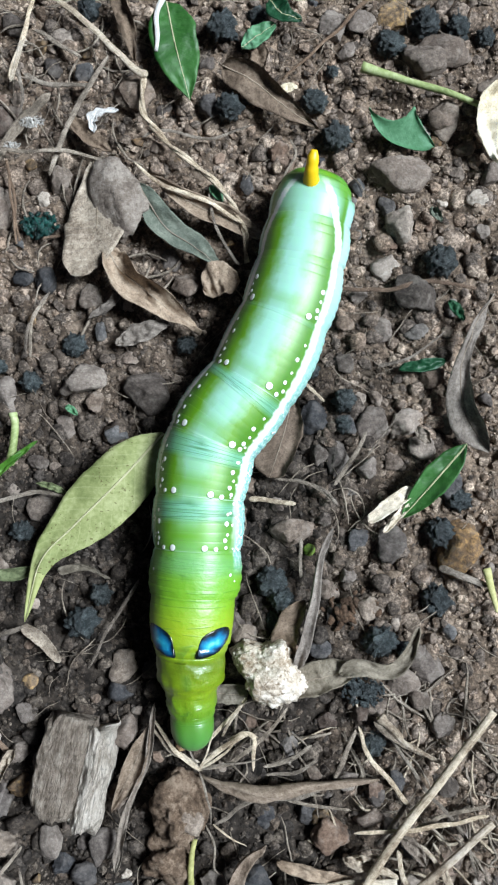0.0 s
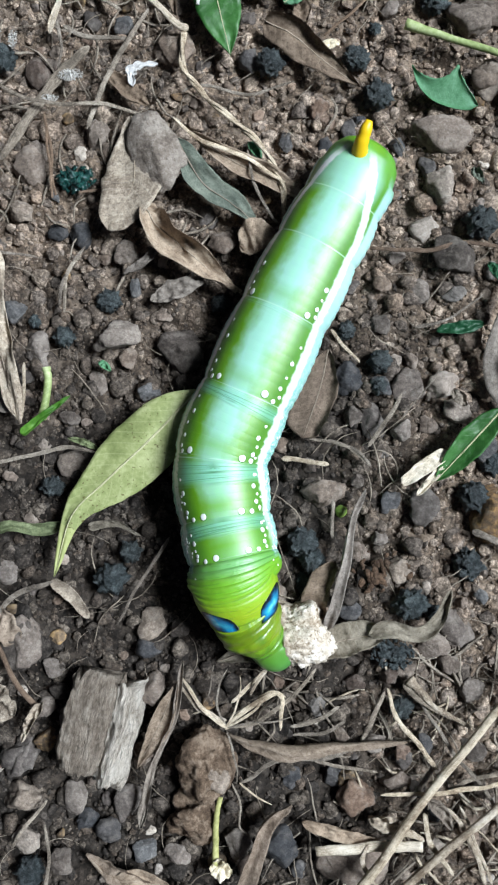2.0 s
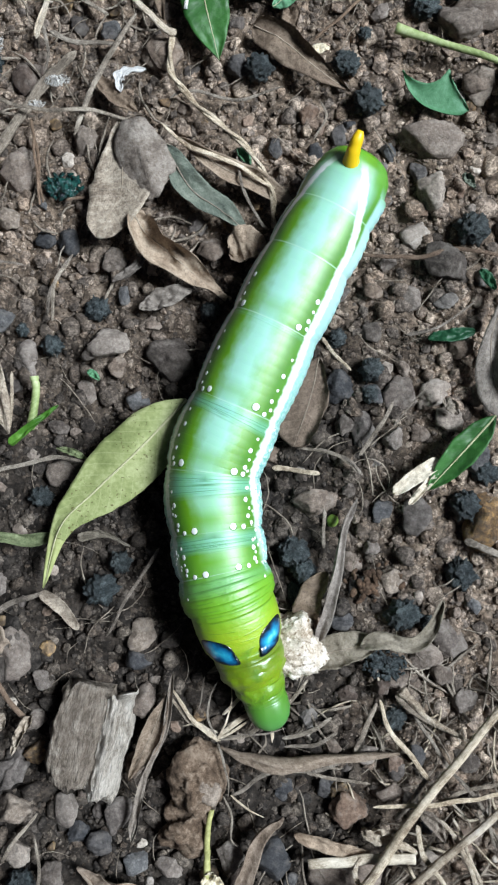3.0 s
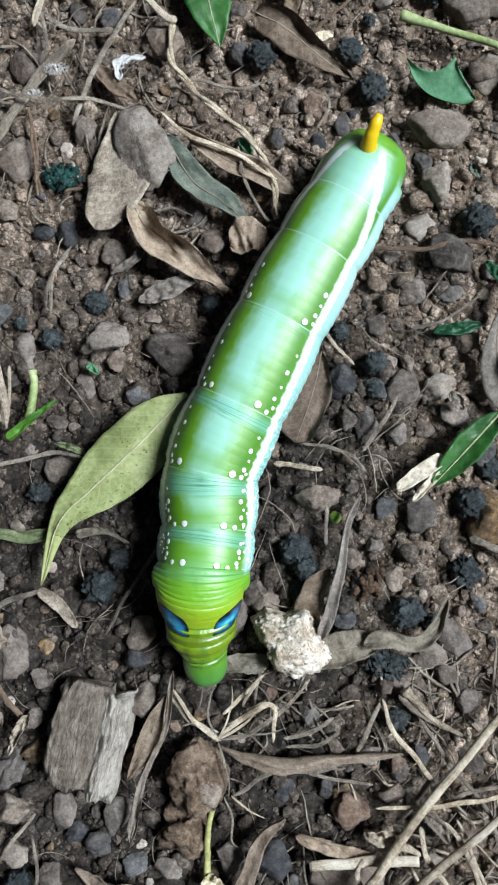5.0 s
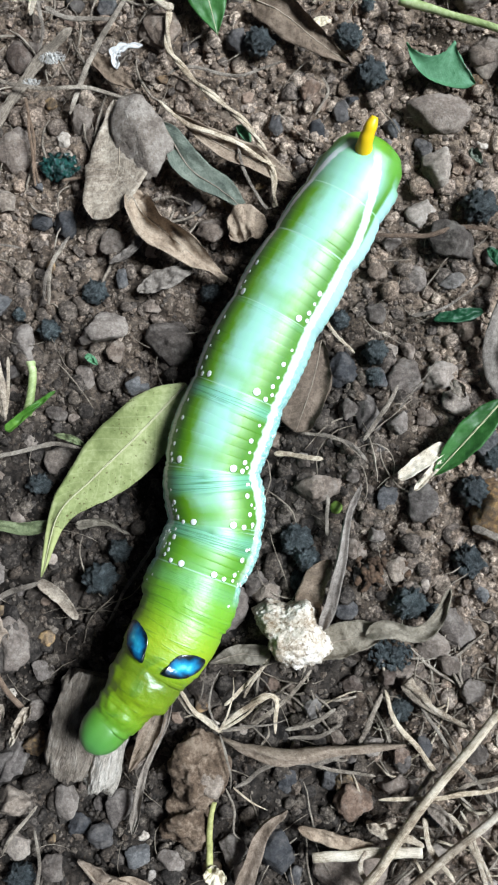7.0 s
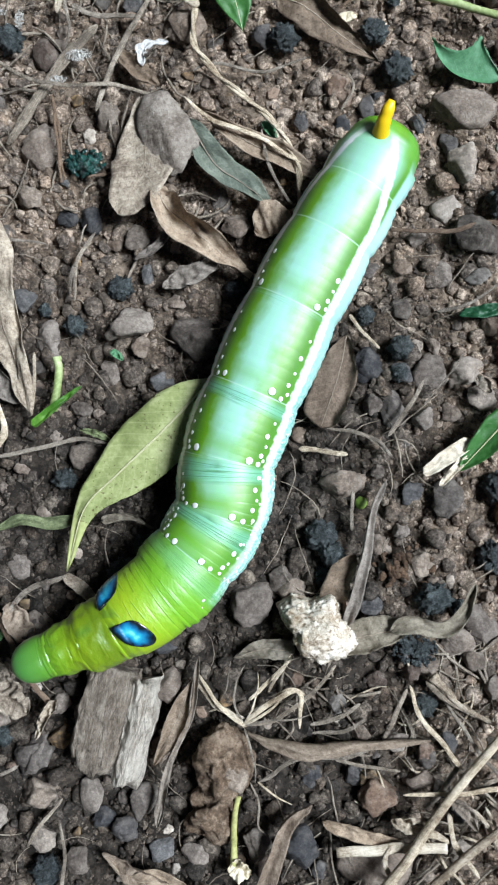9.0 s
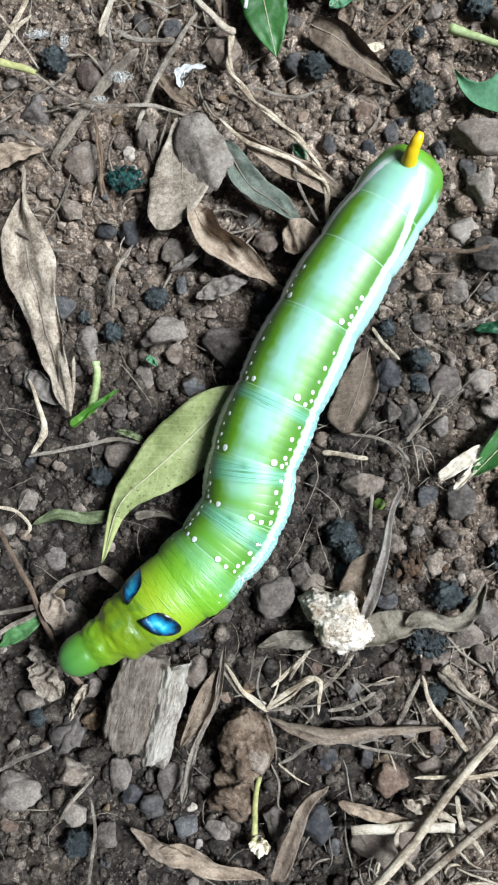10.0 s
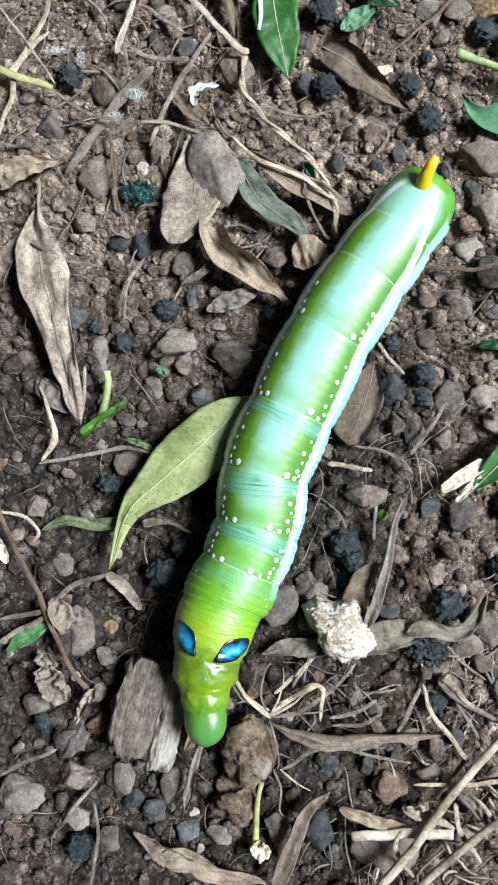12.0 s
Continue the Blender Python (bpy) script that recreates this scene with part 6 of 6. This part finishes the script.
def dot(u, deg, size):
    mid, ob = ring_at(u)
    x, z = skin_point(u, deg)
    x1, z1 = skin_point(u, deg + 4)
    side = Vector((x1 - x, 0, z1 - z)).normalized()
    ahead = Vector((0, 1, 0))
    out = side.cross(ahead)
    if out.dot(Vector((x, 0, z))) < 0:
        out, side = -out, -side
    m = Matrix((side, ahead, out)).transposed().to_4x4() @ Matrix.Diagonal((size, size, min(size, 0.3) * 0.55, 1))
    m.translation = Vector((x, u - mid, z)) * MM
    child("white_dot", DOT, ob, m=m)


# the white dots of each ring: a large one on either side of the back at its rear edge, a row of smaller ones along the side line
rng = random.Random(12)
for lo, hi, wide in ((16.5, U_A, 42), (U_A, U_B, 32), (U_B, U_C, 35), (U_C, U_D, 26), (U_D, U_E, 23)):
    for sgn in (-1, 1):
        late = lo >= U_B
        for f, deg, size in ((0.3, 53, 0.2), (0.5, 50, 0.3), (0.66, 53, 0.2), (0.80, 50, 0.27), (0.90, 54, 0.24), (0.94, wide, 0.40), (0.96, wide + 15, 0.30)):
            if lo < 20 and (f < 0.45 or f > 0.95):
                continue
            dot(lo + (hi - lo) * f + rng.uniform(-0.1, 0.1), sgn * (deg + rng.uniform(-1.5, 1.5)), size * rng.uniform(1.0, 1.2))
        if late:
            for k in range(14 if lo >= U_C else 8):
                dot(lo + (hi - lo) * rng.uniform(0.05, 1.0), sgn * rng.uniform(54, 88), rng.uniform(0.12, 0.22))
for sgn in (-1, 1):
    dot(U_E + 2.4, sgn * 62, 0.2)
    dot(U_E + 3.2, sgn * 70, 0.12)


def eyespot(sgn):
    """A glossy oval patch over the skin, slanting outwards to the rear."""
    mid, ob = ring_at(U_EYES)
    n, m = 10, 40
    verts, faces, ra = [], [], []
    for i in range(n + 1):
        f = i / n
        for j in range(m):
            g = 2 * math.pi * j / m
            p, q = f * math.cos(g), f * math.sin(g)
            # a drop: rounded at the outer rear, drawn to a point at the inner front
            slim = 1.0 - 0.6 * max(0.0, 0.7 * p - 0.7 * q) ** 1.3
            du = 2.1 * p * (1.0 if p < 0 else 0.95)
            dd = 32.0 * q * slim - 19.0 * p
            u, deg = U_EYES + 0.1 + du, 38 + dd
            x, z = skin_point(min(U_EYES, u) if u > U_EYES + 1 else u, deg)
            k = 1 + (0.09 * (1 - f**2) + 0.05 - 0.3 * (f > 0.99)) / girth(u)
            verts.append((sgn * x * k, u - mid, z * k))
            ra.append(f)
    for i in range(n):
        for j in range(m):
            a, b = i * m + j, i * m + (j + 1) % m
            faces.append((a, b, b + m, a + m) if sgn > 0 else (a, a + m, b + m, b))
    child("eyespot", mesh_of("eyespot", verts, faces, MAT["eye"], attrs={"round": ra}), ob, "glossy blue eyespot with black rim")


eyespot(-1)
eyespot(1)


def tail_horn():
    mid, ob = ring_at(U_HORN)
    x, z = skin_point(U_HORN, 0)
    line = smooth_line([(0, U_HORN - mid + 0.6, z - 0.8), (0, U_HORN - mid - 0.1, z + 0.7), (0, U_HORN - mid - 1.3, z + 1.8), (0, U_HORN - mid - 2.7, z + 2.5)], 16)
    child("horn", tube_mesh("horn", line, (1.25, 1.08, 0.95, 0.86, 0.8, 0.74, 0.4), MAT["horn"], 14, 1.0, 0.1), ob, "short blunt yellow tail horn")


tail_horn()


# ---- what moves: where the caterpillar's marks lie over time (seconds, x, y in mm; the head also its height) ----
HORN = [
    (0, 1.8, 39.9), (0.5, 0.6, 39.1), (1, -0.6, 38.4), (1.5, 1.6, 37.9), (2, 2.6, 37.7), (2.5, 2.7, 37.9),
    (3, 2.8, 37.2), (3.2, 3.1, 37.7), (4.8, 3.3, 38.4), (5, 4.5, 37.8), (5.5, 3.9, 37.4), (6, 3.7, 37.0),
    (6.5, 3.9, 36.6), (6.7, 4.2, 35.6), (8.3, 3.3, 36.8), (8.5, 3.3, 36.8), (9, 3.0, 37.1), (9.5, 3.0, 36.8),
    (10, 3.3, 36.8), (10.5, 3.5, 36.6), (11, 3.5, 36.7), (11.5, 4.1, 36.6), (12, 4.1, 36.5),
]
RING_A = [
    (0, -2.5, 22.7), (0.5, -6.5, 18.5), (1, -9.4, 17.8), (1.5, -8.1, 17.4), (2, -7.5, 17.4), (2.5, -7.5, 17.4),
    (3, -7.3, 17.0), (3.2, -7.2, 17.3), (4.8, -6.2, 17.2), (5, -6.8, 16.9), (5.5, -7.0, 16.8), (6, -7.1, 16.6),
    (6.5, -6.8, 16.4), (6.7, -7.0, 15.9), (8.3, -7.9, 16.4), (8.5, -8.0, 16.4), (9, -8.3, 16.6), (9.5, -8.6, 17.1),
    (10, -8.6, 16.6), (10.5, -8.5, 16.7), (11, -8.5, 16.7), (11.5, -8.1, 16.5), (12, -8.1, 16.5),
]
RING_B = [
    (0, -6.9, 13.8), (0.5, -10.5, 10.5), (1, -13.7, 7.4), (1.5, -12.5, 7.0), (2, -12.1, 6.8), (2.5, -12.2, 6.8),
    (3, -11.9, 6.4), (3.2, -12.1, 6.7), (4.8, -11.9, 6.9), (5, -11.8, 6.1), (5.5, -11.9, 6.1), (6, -11.9, 6.0),
    (6.5, -11.5, 5.6), (6.7, -11.6, 6.3), (8.3, -12.6, 5.5), (8.5, -12.7, 5.5), (9, -13.1, 5.7), (9.5, -13.8, 5.9),
    (10, -13.5, 5.9), (10.5, -13.4, 5.8), (11, -13.4, 5.8), (11.5, -12.9, 5.7), (12, -12.8, 5.6),
]
RING_C = [
    (0, -12.0, 6.5), (0.5, -14.9, 2.6), (1, -16.8, -0.9), (1.5, -15.5, -1.4), (2, -15.2, -1.7), (2.5, -15.3, -1.7),
    (3, -14.9, -2.0), (3.2, -14.9, -1.9), (4.8, -14.5, -2.0), (5, -15.2, -2.6), (5.5, -15.1, -2.4), (6, -14.9, -2.6),
    (6.5, -14.4, -2.9), (6.7, -14.6, -3.4), (8.3, -15.6, -3.2), (8.5, -15.6, -3.1), (9, -16.2, -2.8), (9.5, -16.8, -2.5),
    (10, -16.7, -2.7), (10.5, -16.6, -2.8), (11, -16.6, -2.9), (11.5, -16.1, -3.1), (12, -16.0, -3.1),
]
RING_D = [
    (0, -13.6, -0.9), (0.5, -14.1, -5.1), (1, -15.8, -8.5), (1.5, -14.8, -9.1), (2, -14.4, -9.3), (2.5, -14.7, -9.3),
    (3, -14.3, -9.6), (3.2, -14.4, -9.2), (4.8, -15.7, -9.7), (5, -15.4, -9.6), (5.5, -15.1, -9.4), (6, -14.9, -9.6),
    (6.5, -14.4, -10.0), (6.7, -14.4, -10.6), (8.3, -15.6, -10.7), (8.5, -16.1, -10.4), (9, -17.1, -9.9), (9.5, -18.2, -9.9),
    (10, -18.0, -10.2), (10.5, -18.0, -10.4), (11, -17.7, -10.6), (11.5, -16.9, -10.6), (12, -16.7, -10.6),
]
RING_E = [
    (0, -13.9, -7.8), (0.5, -13.8, -10.0), (1, -14.7, -14.0), (1.5, -13.8, -14.6), (2, -13.1, -14.5), (2.5, -13.8, -14.5),
    (3, -13.3, -14.8), (3.2, -13.3, -14.5), (4.8, -15.7, -14.6), (5, -15.9, -14.6), (5.5, -15.1, -14.6), (6, -15.2, -15.0),
    (6.5, -15.0, -15.6), (6.7, -15.6, -16.4), (8.3, -17.9, -16.2), (8.5, -18.5, -16.3), (9, -20.3, -15.2), (9.5, -21.9, -15.4),
    (10, -21.7, -15.8), (10.5, -21.7, -16.3), (11, -21.0, -16.7), (11.5, -18.8, -16.4), (12, -18.7, -16.4),
]
EYES = [
    (0, -14.7, -18.9), (0.5, -14.4, -19.6), (1, -14.8, -21.3), (1.5, -13.2, -22.6), (2, -11.2, -21.6), (2.5, -11.3, -22.0),
    (3, -10.4, -23.4), (3.2, -10.2, -22.5), (4.8, -14.1, -20.4), (5, -16.0, -21.1), (5.5, -15.1, -22.6), (6, -15.8, -24.3),
    (6.5, -16.3, -25.2), (6.7, -17.9, -26.1), (8.3, -23.5, -25.7), (8.5, -24.2, -25.1), (9, -28.0, -22.7), (9.5, -29.9, -22.7),
    (10, -29.2, -22.9), (10.5, -28.8, -23.2), (11, -26.8, -24.6), (11.5, -22.0, -25.8), (12, -22.2, -26.2),
]
TIP = [
    (0, -14.6, -34.5, 3.5), (0.5, -13.9, -33.9, 4.0), (1, -12.9, -32.7, 4.5), (1.5, -10.8, -31.3, 4.5), (2, -6.6, -28.1, 4.5), (2.5, -5.7, -30.8, 4.5),
    (3, -6.3, -34.8, 4.5), (3.2, -4.8, -32.6, 4.5), (4.8, -11.4, -26.9, 4.5), (5, -15.5, -29.4, 4.5), (5.5, -15.6, -33.7, 4.5), (6, -15.9, -37.1, 5.5),
    (6.5, -19.8, -38.6, 7.5), (6.7, -24.8, -38.1, 9.5), (8.3, -34.0, -36.7, 12.0), (8.5, -33.2, -34.8, 12.0), (9, -42.6, -29.7, 9.5), (9.5, -46.6, -28.1, 6.5),
    (10, -41.2, -31.3, 9.0), (10.5, -36.4, -35.5, 11.5), (11, -31.8, -36.7, 11.5), (11.5, -21.5, -39.7, 9.5), (12, -22.0, -40.0, 8.5),
]


def hermite(us, ps, u):
    """A smooth curve through the marks ps at the lengths us: place and direction at u."""
    n = len(us)
    slopes = []
    for i in range(n):
        a, b = max(i - 1, 0), min(i + 1, n - 1)
        if 0 < i < n - 1:
            da, db = (ps[i] - ps[a]) / (us[i] - us[a]), (ps[b] - ps[i]) / (us[b] - us[i])
            wa, wb = us[b] - us[i], us[i] - us[a]
            slopes.append((da * wa + db * wb) / (wa + wb))
        else:
            slopes.append((ps[b] - ps[a]) / (us[b] - us[a]))
    i = max(k for k in range(n - 1) if us[k] <= u or k == 0)
    h = us[i + 1] - us[i]
    f = (u - us[i]) / h
    if f < 0:
        return ps[0] + slopes[0] * (u - us[0]), slopes[0]
    p = ps[i] * (2 * f**3 - 3 * f**2 + 1) + slopes[i] * (h * (f**3 - 2 * f**2 + f)) + ps[i + 1] * (3 * f**2 - 2 * f**3) + slopes[i + 1] * (h * (f**3 - f**2))
    d = ps[i] * ((6 * f**2 - 6 * f) / h) + slopes[i] * (3 * f**2 - 4 * f + 1) + ps[i + 1] * ((6 * f - 6 * f**2) / h) + slopes[i + 1] * (3 * f**2 - 2 * f)
    return p, d


# how far the back is rolled to the side at two body rings and at the eyespots: seconds, degrees; the hind part keeps its roll
BACK_TURNS = [
    (0, 5, 6, -0), (0.5, 3, 2, -0), (1, 4, 5, -2), (1.5, -2, -3, -6), (2, -3, -6, -7), (2.5, -4, -7, -9),
    (3, -4, -7, -8), (3.2, -3, -7, -8), (4.8, -2, -5, -6), (5, -1, -2, -10), (5.5, -3, -6, -7), (6, -3, -6, -12),
    (6.5, -4, -7, -7), (6.7, -4, -6, -4), (8.3, 2, 4, 12), (8.5, 3, 5, 10), (9, 4, 7, 18), (9.5, 7, 11, 20),
    (10, 8, 12, 14), (10.5, 8, 11, 4), (11, 7, 9, 2), (11.5, 6, 6, -5), (12, 6, 6, -3),
]


def roll_at(u, k):
    marks = ((0.0, 8.0), (25.0, 8.0), (37.0, 6.5), (46.6, 3.5)) + tuple(zip((54.0, 60.3, 71.0, 86.1), BACK_TURNS[k][1:] + BACK_TURNS[k][3:]))
    for (a, ra), (b, rb) in zip(marks, marks[1:]):
        if u <= b:
            return ra + (rb - ra) * (u - a) / (b - a)
    return marks[-1][1]


def spine(k):
    """Axis of the body at the k-th time, as marks in mm."""
    rest = 5.6
    back = [Vector((*row[k][1:3], rest)) for row in (HORN, RING_A, RING_B, RING_C, RING_D, RING_E)]
    tip = Vector(TIP[k][1:4])
    eyes = Vector((*EYES[k][1:3], 5.4 + 0.45 * max(0.0, tip.z - 4.5)))
    hunch = min(1.0, max(0.0, (14.4 - (tip - eyes).length) / 5.5))
    back[5].z += 0.12 * max(0.0, tip.z - 4.5) + 0.7 * hunch
    eyes.z += 1.6 * hunch
    tip.z -= 1.4 * hunch
    return [U_HORN, U_A, U_B, U_C, U_D, U_E, U_EYES, U_TIP], back + [eyes, tip], hunch


def motions():
    rows = [[] for _ in RINGS]
    for k, (t, *_) in enumerate(HORN):
        us, ps, hunch = spine(k)
        def placed(u, d, nod):
            ahead = d.normalized()
            side = ahead.cross(Vector((0, 0, 1))).normalized()
            return ahead, Matrix((side, ahead, side.cross(ahead))).transposed().to_4x4() @ pose(0, 0, 0, 0, roll_at(u, k), 0) @ pose(0, 0, 0, -nod, 0, 0)

        # the front of the thorax, which bears the eyespots, keeps its shape and tips forwards when the head is drawn in
        eyes, eyes_ahead = hermite(us, ps, 71.0)
        ahead, eyes_turn = placed(71.0, eyes_ahead, 26.0 * hunch)
        eyes = eyes - ahead * (girth(71.0) * math.sin(radians(26.0 * hunch)))
        nape = eyes + eyes_turn.to_3x3() @ Vector((0, -3.0 * (1 - 0.3 * hunch), -0.7 * hunch)) - hermite(us, ps, 68.0)[0]
        for q, (mid, ob) in enumerate(RINGS):
            if 68.0 < mid < 73.4:
                p, turn = eyes + eyes_turn.to_3x3() @ Vector((0, (mid - 71.0) * (1 - 0.3 * hunch), -0.7 * hunch)), eyes_turn
            else:
                p, d = hermite(us, ps, mid)
                if mid < 68.0:
                    f = max(0.0, (mid - 61.0) / 7.0)
                    p, d, nod = p + nape * f, d * (1 - f) + eyes_ahead * f, 26.0 * hunch * f
                else:
                    nod = 20.0 * hunch * math.exp(-(((mid - 73.4) / 3.0) ** 2))
                ahead, turn = placed(mid, d, nod)
                if mid > 73.0:
                    # the neck slides in beneath the eyespots
                    p = p + Vector((0, 0, -1.1 * hunch)) - ahead * (hunch * (1.1 if mid < 77.6 else 1.9 if mid < 81.0 else 0.0) + girth(mid) * math.sin(radians(nod)))
            rows[q].append((t, Matrix.Translation(p * MM) @ turn))
    for (mid, ob), r in zip(RINGS, rows):
        walk(ob, r)


motions()
